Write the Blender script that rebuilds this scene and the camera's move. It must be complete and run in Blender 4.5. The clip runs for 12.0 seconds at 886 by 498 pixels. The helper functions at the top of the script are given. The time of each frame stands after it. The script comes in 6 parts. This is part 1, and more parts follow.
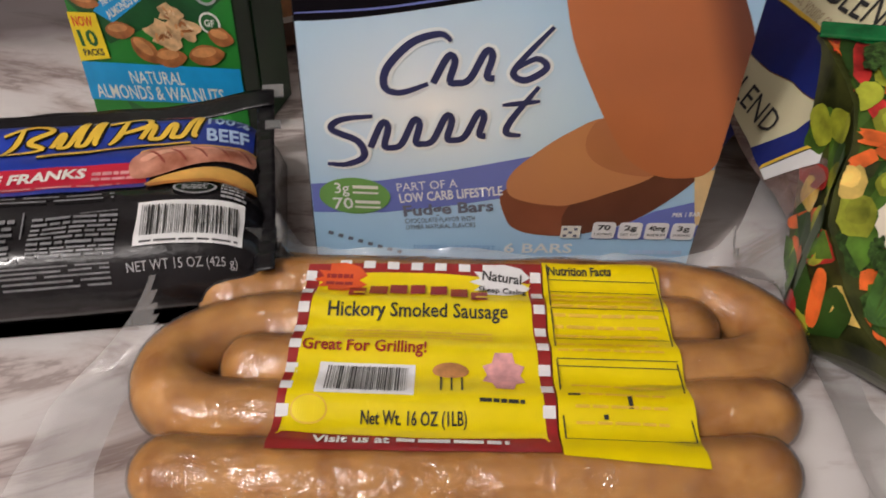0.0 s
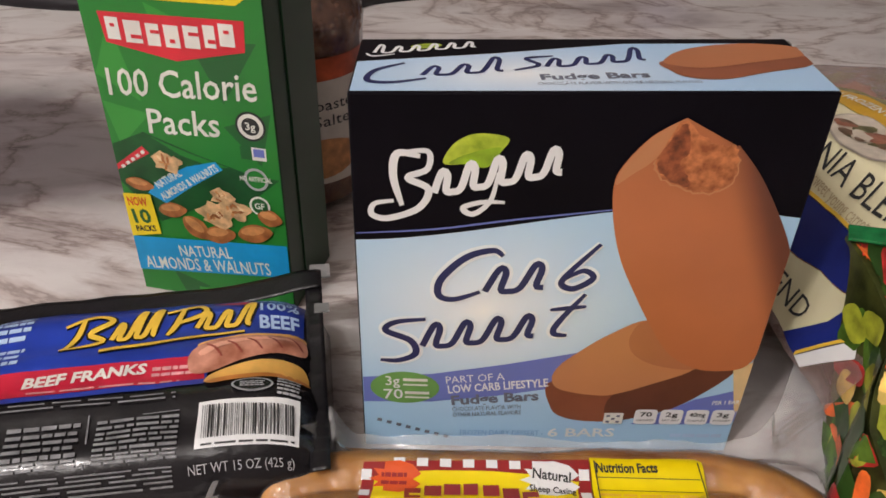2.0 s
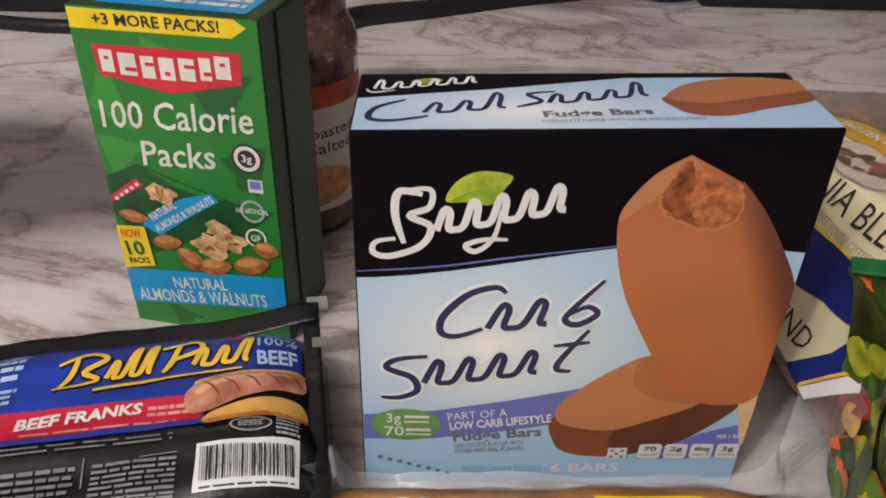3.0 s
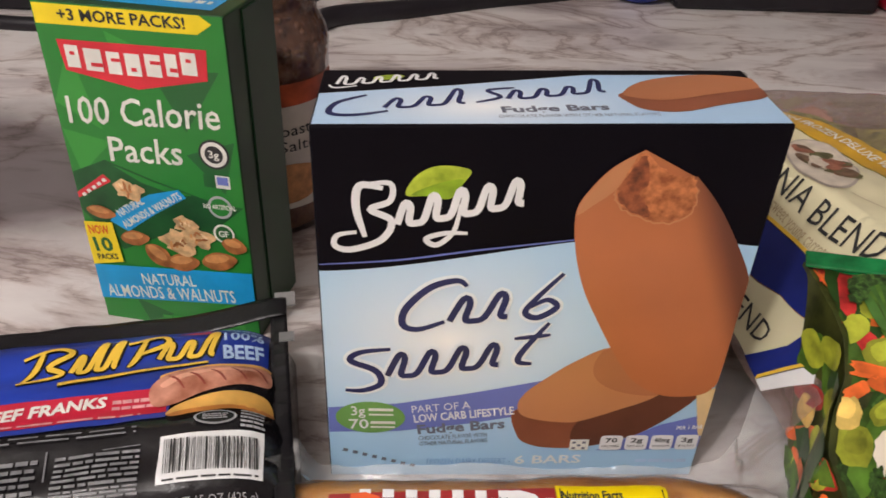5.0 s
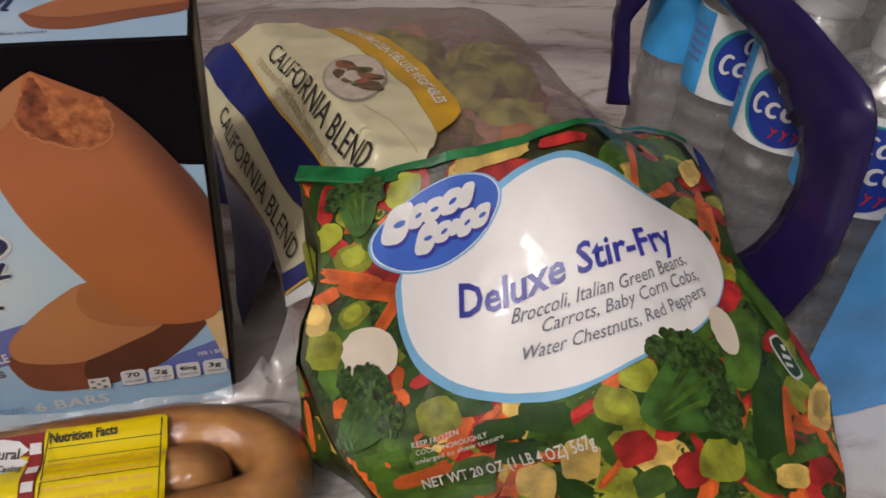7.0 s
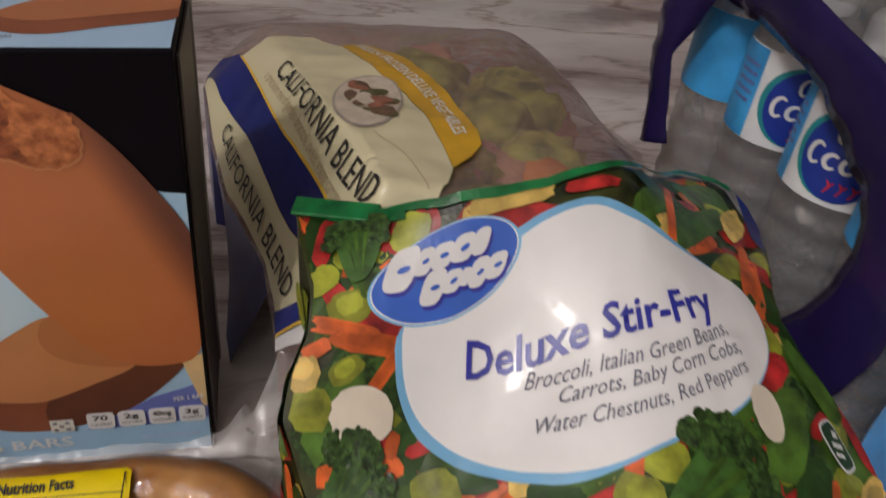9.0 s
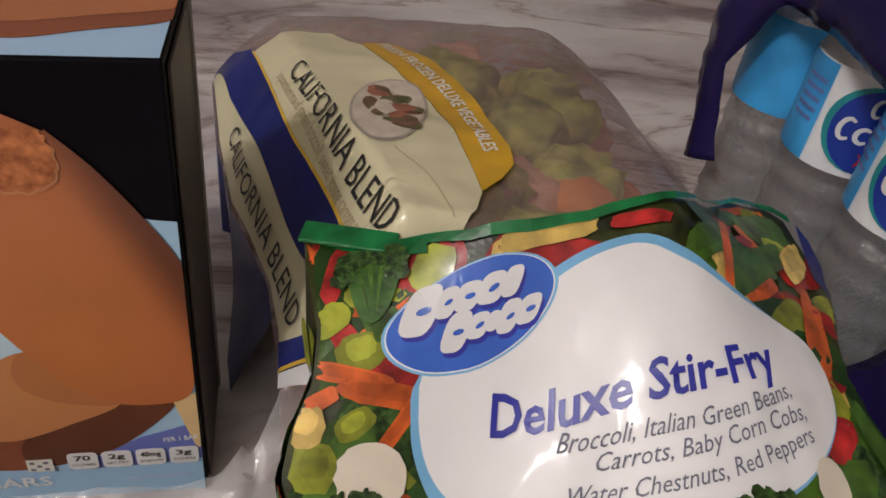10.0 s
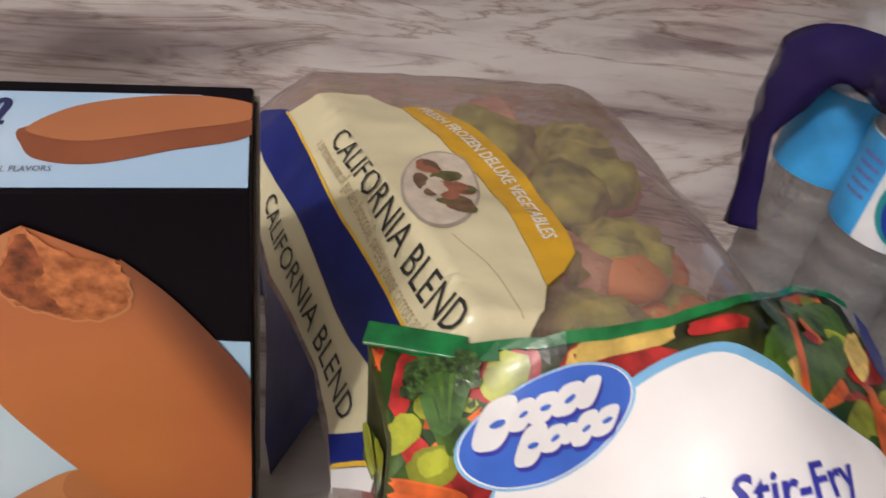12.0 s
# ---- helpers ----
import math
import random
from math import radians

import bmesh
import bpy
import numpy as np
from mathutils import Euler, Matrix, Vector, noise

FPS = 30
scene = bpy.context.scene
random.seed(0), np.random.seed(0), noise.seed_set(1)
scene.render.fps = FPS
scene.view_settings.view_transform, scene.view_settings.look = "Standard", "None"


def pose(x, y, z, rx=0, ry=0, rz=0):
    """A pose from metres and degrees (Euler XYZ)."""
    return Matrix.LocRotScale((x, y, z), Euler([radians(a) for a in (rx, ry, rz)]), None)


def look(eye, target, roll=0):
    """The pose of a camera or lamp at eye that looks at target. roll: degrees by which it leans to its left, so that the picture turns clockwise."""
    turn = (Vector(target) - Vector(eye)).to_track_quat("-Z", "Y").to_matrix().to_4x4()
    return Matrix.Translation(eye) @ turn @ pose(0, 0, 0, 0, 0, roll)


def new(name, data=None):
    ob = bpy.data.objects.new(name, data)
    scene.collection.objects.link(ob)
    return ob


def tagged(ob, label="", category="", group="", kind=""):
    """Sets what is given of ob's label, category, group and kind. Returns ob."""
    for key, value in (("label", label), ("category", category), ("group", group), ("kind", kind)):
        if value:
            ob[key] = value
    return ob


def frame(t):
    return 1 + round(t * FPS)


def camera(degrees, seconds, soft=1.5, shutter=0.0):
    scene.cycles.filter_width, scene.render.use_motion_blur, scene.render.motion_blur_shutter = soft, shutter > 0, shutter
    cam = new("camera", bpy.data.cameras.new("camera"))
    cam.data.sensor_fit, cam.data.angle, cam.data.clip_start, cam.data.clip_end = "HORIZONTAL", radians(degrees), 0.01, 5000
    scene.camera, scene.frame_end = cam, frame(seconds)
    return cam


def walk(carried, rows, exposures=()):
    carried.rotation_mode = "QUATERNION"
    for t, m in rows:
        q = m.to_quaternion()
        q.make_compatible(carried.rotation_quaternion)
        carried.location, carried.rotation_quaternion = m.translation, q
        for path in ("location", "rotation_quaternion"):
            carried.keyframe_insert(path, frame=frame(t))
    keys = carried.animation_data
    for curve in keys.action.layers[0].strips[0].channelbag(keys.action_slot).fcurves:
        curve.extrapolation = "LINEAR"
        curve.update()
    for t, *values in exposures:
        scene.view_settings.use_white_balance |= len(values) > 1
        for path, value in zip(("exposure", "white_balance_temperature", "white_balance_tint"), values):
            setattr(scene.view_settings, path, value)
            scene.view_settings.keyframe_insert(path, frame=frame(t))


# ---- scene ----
cam = camera(59.6, 12.0, soft=1.6, shutter=0.5)
PATH = [
    (0, (0.055, -0.262, 0.227), (0.059, 1.269, -1.06), 2.0),
    (0.5, (0.038, -0.263, 0.221), (0.068, 1.265, -1.069), 4.1),
    (0.6, (0.035, -0.257, 0.229), (0.075, 1.279, -1.051), 4.1),
    (1, (0.04, -0.244, 0.262), (0.028, 1.381, -0.904), 2.1),
    (1.5, (0.035, -0.242, 0.27), (0.025, 1.398, -0.874), 1.6),
    (2, (0.034, -0.244, 0.272), (0.029, 1.411, -0.851), 1.5),
    (2.5, (0.032, -0.24, 0.275), (0.039, 1.416, -0.846), 1.3),
    (3, (0.029, -0.236, 0.277), (0.051, 1.439, -0.816), 1.6),
    (3.2, (0.028, -0.238, 0.279), (0.057, 1.443, -0.803), 1.9),
    (5, (0.037, -0.241, 0.277), (0.103, 1.435, -0.811), 2.4),
    (5.5, (0.055, -0.239, 0.276), (0.204, 1.42, -0.829), 3.2),
    (6, (0.109, -0.238, 0.266), (0.441, 1.368, -0.879), 5.1),
    (6.5, (0.16, -0.253, 0.262), (0.596, 1.291, -0.933), 5.0),
    (7, (0.18, -0.258, 0.277), (0.646, 1.276, -0.919), 5.4),
    (8.8, (0.191, -0.233, 0.264), (0.644, 1.329, -0.9), 7.9),
    (9, (0.192, -0.224, 0.266), (0.613, 1.345, -0.9), 7.5),
    (9.5, (0.186, -0.189, 0.269), (0.594, 1.376, -0.907), 8.8),
    (10, (0.196, -0.187, 0.26), (0.576, 1.365, -0.943), 8.6),
    (10.5, (0.196, -0.187, 0.262), (0.551, 1.376, -0.935), 8.4),
    (11, (0.175, -0.151, 0.267), (0.542, 1.399, -0.942), 10.9),
    (11.5, (0.167, -0.138, 0.271), (0.536, 1.409, -0.941), 10.5),
    (12, (0.169, -0.155, 0.277), (0.602, 1.388, -0.919), 10.2),
]
walk(cam, [(t, look(eye, target, roll)) for t, eye, target, roll in PATH],
     [(0, -0.35), (1, -0.33), (1.5, -0.22), (2.5, -0.14), (3, -0.17), (5, -0.03), (6.2, -0.04), (7, -0.53), (9, -0.69), (9.5, -0.75), (10, -0.56), (10.5, -0.55), (11, -0.6), (11.5, -0.2), (12, -0.0)])

# ---- light: a ceiling fixture with three warm bulbs and an added fill lamp, in a plain closed room ----
world = bpy.data.worlds.new("room_air")
world.use_nodes = True
world.node_tree.nodes["Background"].inputs[0].default_value = (0.55, 0.5, 0.55, 1)
world.node_tree.nodes["Background"].inputs[1].default_value = 0.01
scene.world = world
# The main fixture, then an unseen fill added to brighten the front faces.
LAMPS = ((Vector((-0.79, -0.97, 1.46)), 24.0), (Vector((-0.30, -1.05, 1.10)), 2.4))
ARMS = ((-0.16, 0.02), (0.0, -0.05), (0.15, 0.04))
for place, watts in LAMPS:
    for dx, dy in ARMS:
        ld = bpy.data.lights.new("bulb_and_fill_light", "POINT")
        ld.energy, ld.color, ld.shadow_soft_size = watts, (1.0, 0.935, 0.912), 0.035
        new("bulb_and_fill_light", ld).location = place + Vector((dx, dy, -0.03))


# ---- materials ----
def mat(name, col, rough=0.5, metal=0.0, var=0.1, scale=60.0, bump=0.0, bscale=300.0, coat=0.0, spec=0.5, col2=None, trans=0.0, ior=1.45, island=0.0):
    m = bpy.data.materials.new(name)
    m.use_nodes = True
    nt = m.node_tree
    b = nt.nodes["Principled BSDF"]
    tc = nt.nodes.new("ShaderNodeTexCoord")
    nz = nt.nodes.new("ShaderNodeTexNoise")
    nz.inputs["Scale"].default_value, nz.inputs["Detail"].default_value = scale, 5.0
    nt.links.new(tc.outputs["Object"], nz.inputs["Vector"])
    mx = nt.nodes.new("ShaderNodeMix")
    mx.data_type = "RGBA"
    a = [max(0.0, c * (1 - var)) for c in col]
    z = list(col2) if col2 else [min(1.0, c * (1 + var)) for c in col]
    mx.inputs[6].default_value, mx.inputs[7].default_value = (*a, 1), (*z, 1)
    rp = nt.nodes.new("ShaderNodeMapRange")
    rp.inputs["From Min"].default_value, rp.inputs["From Max"].default_value = 0.32, 0.68
    nt.links.new(nz.outputs["Fac"], rp.inputs["Value"])
    nt.links.new(rp.outputs["Result"], mx.inputs[0])
    if island:
        ge, hs, mr2 = nt.nodes.new("ShaderNodeNewGeometry"), nt.nodes.new("ShaderNodeHueSaturation"), nt.nodes.new("ShaderNodeMapRange")
        mr2.inputs["To Min"].default_value, mr2.inputs["To Max"].default_value = 1 - island, 1 + island
        nt.links.new(ge.outputs["Random Per Island"], mr2.inputs["Value"])
        nt.links.new(mr2.outputs["Result"], hs.inputs["Value"])
        nt.links.new(mx.outputs[2], hs.inputs["Color"])
        nt.links.new(hs.outputs["Color"], b.inputs["Base Color"])
    else:
        nt.links.new(mx.outputs[2], b.inputs["Base Color"])
    b.inputs["Roughness"].default_value, b.inputs["Metallic"].default_value = rough, metal
    b.inputs["Coat Weight"].default_value, b.inputs["Coat Roughness"].default_value = coat, 0.12
    b.inputs["Specular IOR Level"].default_value = spec
    b.inputs["Transmission Weight"].default_value, b.inputs["IOR"].default_value = trans, ior
    if bump:
        n2 = nt.nodes.new("ShaderNodeTexNoise")
        n2.inputs["Scale"].default_value, n2.inputs["Detail"].default_value = bscale, 4.0
        nt.links.new(tc.outputs["Object"], n2.inputs["Vector"])
        bp = nt.nodes.new("ShaderNodeBump")
        bp.inputs["Strength"].default_value, bp.inputs["Distance"].default_value = bump, 0.001
        nt.links.new(n2.outputs["Fac"], bp.inputs["Height"])
        nt.links.new(bp.outputs["Normal"], b.inputs["Normal"])
        nt.links.new(bp.outputs["Normal"], b.inputs["Coat Normal"])
    return m


def film(name, haze=0.12, tint=(0.9, 0.9, 0.9), rough=0.08, wrinkle=0.5, wscale=70.0, gloss=0.10):
    """Thin clear plastic: see-through, a little milky, with a sharp gloss that grows at grazing angles."""
    m = bpy.data.materials.new(name)
    m.use_nodes = True
    nt = m.node_tree
    nt.nodes.remove(nt.nodes["Principled BSDF"])
    out = nt.nodes["Material Output"]
    tr, df, gl = (nt.nodes.new("ShaderNodeBsdf" + k) for k in ("Transparent", "Diffuse", "Glossy"))
    tr.inputs["Color"].default_value = (0.97, 0.97, 0.97, 1)
    df.inputs["Color"].default_value = (*tint, 1)
    gl.inputs["Roughness"].default_value = rough
    tc, nz, bp = nt.nodes.new("ShaderNodeTexCoord"), nt.nodes.new("ShaderNodeTexNoise"), nt.nodes.new("ShaderNodeBump")
    nz.inputs["Scale"].default_value, nz.inputs["Detail"].default_value = wscale, 4.0
    bp.inputs["Strength"].default_value, bp.inputs["Distance"].default_value = wrinkle, 0.004
    nt.links.new(tc.outputs["Object"], nz.inputs["Vector"])
    nt.links.new(nz.outputs["Fac"], bp.inputs["Height"])
    nt.links.new(bp.outputs["Normal"], gl.inputs["Normal"])
    lw = nt.nodes.new("ShaderNodeLayerWeight")
    lw.inputs["Blend"].default_value = 0.25
    mr = nt.nodes.new("ShaderNodeMapRange")
    mr.inputs["To Min"].default_value, mr.inputs["To Max"].default_value = gloss, 0.6
    nt.links.new(lw.outputs["Fresnel"], mr.inputs["Value"])
    m1, m2 = nt.nodes.new("ShaderNodeMixShader"), nt.nodes.new("ShaderNodeMixShader")
    m1.inputs[0].default_value = haze
    nt.links.new(tr.outputs[0], m1.inputs[1])
    nt.links.new(df.outputs[0], m1.inputs[2])
    nt.links.new(mr.outputs["Result"], m2.inputs[0])
    nt.links.new(m1.outputs[0], m2.inputs[1])
    nt.links.new(gl.outputs[0], m2.inputs[2])
    nt.links.new(m2.outputs[0], out.inputs["Surface"])
    return m


def marble(name):
    m = bpy.data.materials.new(name)
    m.use_nodes = True
    nt = m.node_tree
    b = nt.nodes["Principled BSDF"]
    tc = nt.nodes.new("ShaderNodeTexCoord")
    mp = nt.nodes.new("ShaderNodeMapping")
    mp.inputs["Scale"].default_value = (2.6, 6.5, 1.0)
    mp.inputs["Rotation"].default_value = (0, 0, radians(-6))
    nt.links.new(tc.outputs["Object"], mp.inputs["Vector"])

    def noise_tex(scale, detail, distortion, rough=0.55):
        n = nt.nodes.new("ShaderNodeTexNoise")
        n.inputs["Scale"].default_value, n.inputs["Detail"].default_value = scale, detail
        n.inputs["Distortion"].default_value, n.inputs["Roughness"].default_value = distortion, rough
        nt.links.new(mp.outputs["Vector"], n.inputs["Vector"])
        return n

    def ramp(src, stops):
        r = nt.nodes.new("ShaderNodeValToRGB")
        els = r.color_ramp.elements
        els[0].position, els[0].color = stops[0][0], (*stops[0][1], 1)
        els[1].position, els[1].color = stops[-1][0], (*stops[-1][1], 1)
        for p, c in stops[1:-1]:
            els.new(p).color = (*c, 1)
        nt.links.new(src, r.inputs["Fac"])
        return r

    def mul(a, c):
        x = nt.nodes.new("ShaderNodeMix")
        x.data_type, x.blend_type = "RGBA", "MULTIPLY"
        x.inputs[0].default_value = 1.0
        nt.links.new(a, x.inputs[6])
        nt.links.new(c, x.inputs[7])
        return x.outputs[2]

    clouds = ramp(noise_tex(1.5, 7, 0.5).outputs["Fac"], [(0.30, (0.40, 0.35, 0.35)), (0.40, (0.60, 0.55, 0.54)), (0.50, (0.74, 0.70, 0.68)), (0.66, (0.82, 0.79, 0.77))])
    veins = ramp(noise_tex(1.1, 9, 1.1, 0.6).outputs["Fac"], [(0.45, (1, 1, 1)), (0.480, (0.80, 0.75, 0.73)), (0.494, (0.50, 0.43, 0.41)), (0.506, (0.84, 0.79, 0.77)), (0.54, (1, 1, 1))])
    specks = ramp(noise_tex(4.5, 8, 0.9, 0.65).outputs["Fac"], [(0.30, (0.42, 0.37, 0.37)), (0.40, (0.86, 0.83, 0.82)), (0.48, (1, 1, 1))])
    tone = mul(mul(clouds.outputs[0], veins.outputs[0]), specks.outputs[0])
    # broad dark clouds of the printed pattern; the first paints in the shadow left of the nut carton
    wob, sub, add = nt.nodes.new("ShaderNodeTexNoise"), nt.nodes.new("ShaderNodeVectorMath"), nt.nodes.new("ShaderNodeVectorMath")
    wob.inputs["Scale"].default_value, wob.inputs["Detail"].default_value = 9.0, 5.0
    sub.operation, add.operation = "MULTIPLY_ADD", "ADD"
    sub.inputs[1].default_value, sub.inputs[2].default_value = (0.16, 0.12, 0.0), (-0.08, -0.06, 0.0)
    nt.links.new(tc.outputs["Object"], wob.inputs["Vector"])
    nt.links.new(wob.outputs["Color"], sub.inputs[0])
    nt.links.new(tc.outputs["Object"], add.inputs[0])
    nt.links.new(sub.outputs[0], add.inputs[1])
    for (cx, cy), (rx, ry), turn, dark in (((-0.29, 0.285), (0.19, 0.14), -35, 0.24), ((0.04, 0.465), (0.20, 0.07), 6, 0.5), ((0.60, 0.55), (0.16, 0.03), 8, 0.5), ((-0.34, 0.02), (0.16, 0.04), 20, 0.6)):
        place, ball = nt.nodes.new("ShaderNodeMapping"), nt.nodes.new("ShaderNodeTexGradient")
        place.vector_type, ball.gradient_type = "TEXTURE", "SPHERICAL"
        place.inputs["Location"].default_value, place.inputs["Scale"].default_value = (cx, cy, 0), (rx, ry, 1)
        place.inputs["Rotation"].default_value = (0, 0, radians(turn))
        flatten = nt.nodes.new("ShaderNodeVectorMath")
        flatten.operation = "MULTIPLY"
        flatten.inputs[1].default_value = (1, 1, 0)
        nt.links.new(add.outputs[0], flatten.inputs[0])
        nt.links.new(flatten.outputs[0], place.inputs["Vector"])
        nt.links.new(place.outputs["Vector"], ball.inputs["Vector"])
        tone = mul(tone, ramp(ball.outputs["Fac"], [(0.0, (1, 1, 1)), (0.55, (dark, dark * 0.92, dark * 0.95)), (1.0, (dark * 0.9, dark * 0.82, dark * 0.86))]).outputs[0])
    nt.links.new(tone, b.inputs["Base Color"])
    b.inputs["Roughness"].default_value = 0.42
    b.inputs["Specular IOR Level"].default_value = 0.35
    return m


MARBLE = marble("marble_laminate")
WALLPAINT = mat("wall_paint", (0.38, 0.34, 0.33), 0.8, bump=0.2)
CEILPAINT = mat("ceiling_paint", (0.75, 0.73, 0.7), 0.9, bump=0.2)
FLOORWOOD = mat("floor_wood", (0.25, 0.16, 0.1), 0.5, scale=8)
BRASS = mat("brushed_nickel", (0.5, 0.48, 0.45), 0.35, 1.0)

CARTON = dict(rough=0.33, var=0.035, scale=25, coat=0.15)


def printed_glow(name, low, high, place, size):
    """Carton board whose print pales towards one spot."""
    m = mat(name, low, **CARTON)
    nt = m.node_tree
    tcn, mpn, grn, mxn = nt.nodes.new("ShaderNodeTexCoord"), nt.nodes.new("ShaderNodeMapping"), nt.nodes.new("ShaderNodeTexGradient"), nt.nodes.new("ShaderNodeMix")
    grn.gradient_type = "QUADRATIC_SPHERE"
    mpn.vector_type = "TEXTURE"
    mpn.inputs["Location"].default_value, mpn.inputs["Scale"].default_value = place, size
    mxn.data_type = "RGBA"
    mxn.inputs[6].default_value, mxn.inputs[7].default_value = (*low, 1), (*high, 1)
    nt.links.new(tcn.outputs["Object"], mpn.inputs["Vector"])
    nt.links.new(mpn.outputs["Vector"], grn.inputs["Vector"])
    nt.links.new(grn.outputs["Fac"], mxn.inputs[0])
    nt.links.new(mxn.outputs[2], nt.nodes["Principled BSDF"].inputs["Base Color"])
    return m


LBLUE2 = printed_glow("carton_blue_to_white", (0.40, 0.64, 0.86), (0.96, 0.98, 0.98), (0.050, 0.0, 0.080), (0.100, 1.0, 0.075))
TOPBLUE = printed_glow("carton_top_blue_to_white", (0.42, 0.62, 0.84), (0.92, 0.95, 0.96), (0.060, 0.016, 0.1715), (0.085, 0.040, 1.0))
PALE = mat("carton_pale_glow", (0.82, 0.88, 0.92), **CARTON)
BLACK = mat("carton_black", (0.0045, 0.0035, 0.006), rough=0.45, var=0.2, scale=25, spec=0.09)
NAVY = mat("ink_navy", (0.022, 0.028, 0.11), rough=0.4)
INDIGO = mat("ink_indigo", (0.16, 0.20, 0.55), **CARTON)
WHITE = mat("ink_white", (0.82, 0.82, 0.82), rough=0.4, var=0.03)
GREYINK = mat("ink_grey", (0.16, 0.17, 0.22), rough=0.5)
MIDBLUE = mat("ink_mid_blue", (0.22, 0.40, 0.66), rough=0.45)
PILLGREEN = mat("ink_green", (0.16, 0.36, 0.09), rough=0.4)
LEAF = mat("ink_leaf", (0.36, 0.52, 0.02), rough=0.4, var=0.35, scale=160, col2=(0.58, 0.70, 0.06))
LEAFDARK = mat("ink_leaf_dark", (0.24, 0.39, 0.015), rough=0.4, var=0.35, scale=120)
FUDGE = mat("ink_fudge", (0.45, 0.168, 0.072), rough=0.36, var=0.07, scale=22, coat=0.1)
FUDGELIT = mat("ink_fudge_light", (0.54, 0.23, 0.10), rough=0.36, var=0.05, scale=22, coat=0.1)
FUDGEBAR = mat("ink_fudge_rounded", (0.49, 0.158, 0.058), rough=0.36, var=0.07, scale=22, coat=0.1)
nt = FUDGEBAR.node_tree
old = nt.nodes["Principled BSDF"].inputs["Base Color"].links[0].from_socket
tcn, dotn, mrn, mxn = nt.nodes.new("ShaderNodeTexCoord"), nt.nodes.new("ShaderNodeVectorMath"), nt.nodes.new("ShaderNodeMapRange"), nt.nodes.new("ShaderNodeMix")
dotn.operation = "DOT_PRODUCT"
dotn.inputs[1].default_value = (0.915, 0.0, 0.402)
mrn.interpolation_type = "SMOOTHSTEP"
mrn.inputs["From Min"].default_value, mrn.inputs["From Max"].default_value = 0.1762, 0.1915
mxn.data_type = "RGBA"
mxn.inputs[7].default_value = (0.15, 0.047, 0.026, 1)
nt.links.new(tcn.outputs["Object"], dotn.inputs[0])
nt.links.new(dotn.outputs["Value"], mrn.inputs["Value"])
nt.links.new(mrn.outputs["Result"], mxn.inputs[0])
nt.links.new(old, mxn.inputs[6])
nt.links.new(mxn.outputs[2], nt.nodes["Principled BSDF"].inputs["Base Color"])
FUDGESIDE = mat("ink_fudge_side", (0.27, 0.085, 0.04), rough=0.36, var=0.15, scale=30, coat=0.1)
FUDGEDEEP = mat("ink_fudge_deep", (0.13, 0.045, 0.025), rough=0.36, var=0.2, scale=30)
BITE = mat("ink_bite", (0.36, 0.10, 0.032), rough=0.4, var=0.2, scale=330, col2=(0.66, 0.235, 0.085))
BITEDARK = mat("ink_bite_dark", (0.16, 0.042, 0.018), rough=0.4, var=0.25, scale=300, col2=(0.42, 0.12, 0.045))
# Brown tone paints in the light reflected by the carton's black side.
SIDESHEEN = mat("carton_side_sheen", (0.065, 0.048, 0.040), rough=0.45, var=0.25, scale=18, bump=0.15, bscale=120)
STICK = mat("ink_stick", (0.75, 0.55, 0.28), rough=0.45)
CARTONEDGE = mat("carton_grey_board", (0.32, 0.29, 0.26), rough=0.7)

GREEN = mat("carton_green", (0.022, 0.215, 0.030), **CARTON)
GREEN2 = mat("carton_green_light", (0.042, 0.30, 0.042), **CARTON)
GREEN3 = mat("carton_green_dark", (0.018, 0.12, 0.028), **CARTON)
# Body and side seam: a darker green than the front panel.
SIDEGREEN = mat("carton_side_sheen_green", (0.012, 0.06, 0.02), rough=0.4, var=0.1)
RED = mat("ink_red", (0.66, 0.03, 0.045), rough=0.35)
YELLOW = mat("ink_yellow", (0.86, 0.66, 0.02), rough=0.35)
CYAN = mat("ink_cyan", (0.012, 0.32, 0.66), rough=0.35)
ALMOND = mat("ink_almond", (0.36, 0.13, 0.04), rough=0.4, var=0.4, scale=150)
ALMONDLIT = mat("ink_almond_lit", (0.55, 0.25, 0.09), rough=0.4, var=0.3, scale=150)
WALNUTLIT = mat("ink_walnut_lit", (0.78, 0.58, 0.34), rough=0.4, var=0.2, scale=200)
PACKETGREEN = mat("ink_packet_green", (0.012, 0.085, 0.022), rough=0.33, var=0.3, scale=60)
WALNUT = mat("ink_walnut", (0.62, 0.40, 0.2), rough=0.4, var=0.4, scale=200)
OFFWHITE = mat("ink_off_white", (0.78, 0.77, 0.70), rough=0.4)
DARKINK = mat("ink_dark", (0.03, 0.03, 0.03), rough=0.5)

FOIL = dict(rough=0.32, coat=0.18, bump=0.2, bscale=45)
BPBLACK = mat("wrapper_black", (0.010, 0.009, 0.011), rough=0.24, spec=0.5, bump=1.0, bscale=75, coat=0.25)
FINBLACK = mat("seam_black", (0.010, 0.009, 0.011), rough=0.34, spec=0.4, bump=1.0, bscale=90, coat=0.15)
BPBLUE = mat("wrapper_blue", (0.016, 0.045, 0.36), var=0.3, scale=20, **FOIL)
BPRED = mat("wrapper_red", (0.56, 0.015, 0.045), **FOIL)
GOLD = mat("ink_gold", (0.80, 0.52, 0.06), rough=0.3)
FRANK = mat("ink_frank", (0.55, 0.17, 0.09), rough=0.3, var=0.4, scale=90, col2=(0.75, 0.36, 0.25))
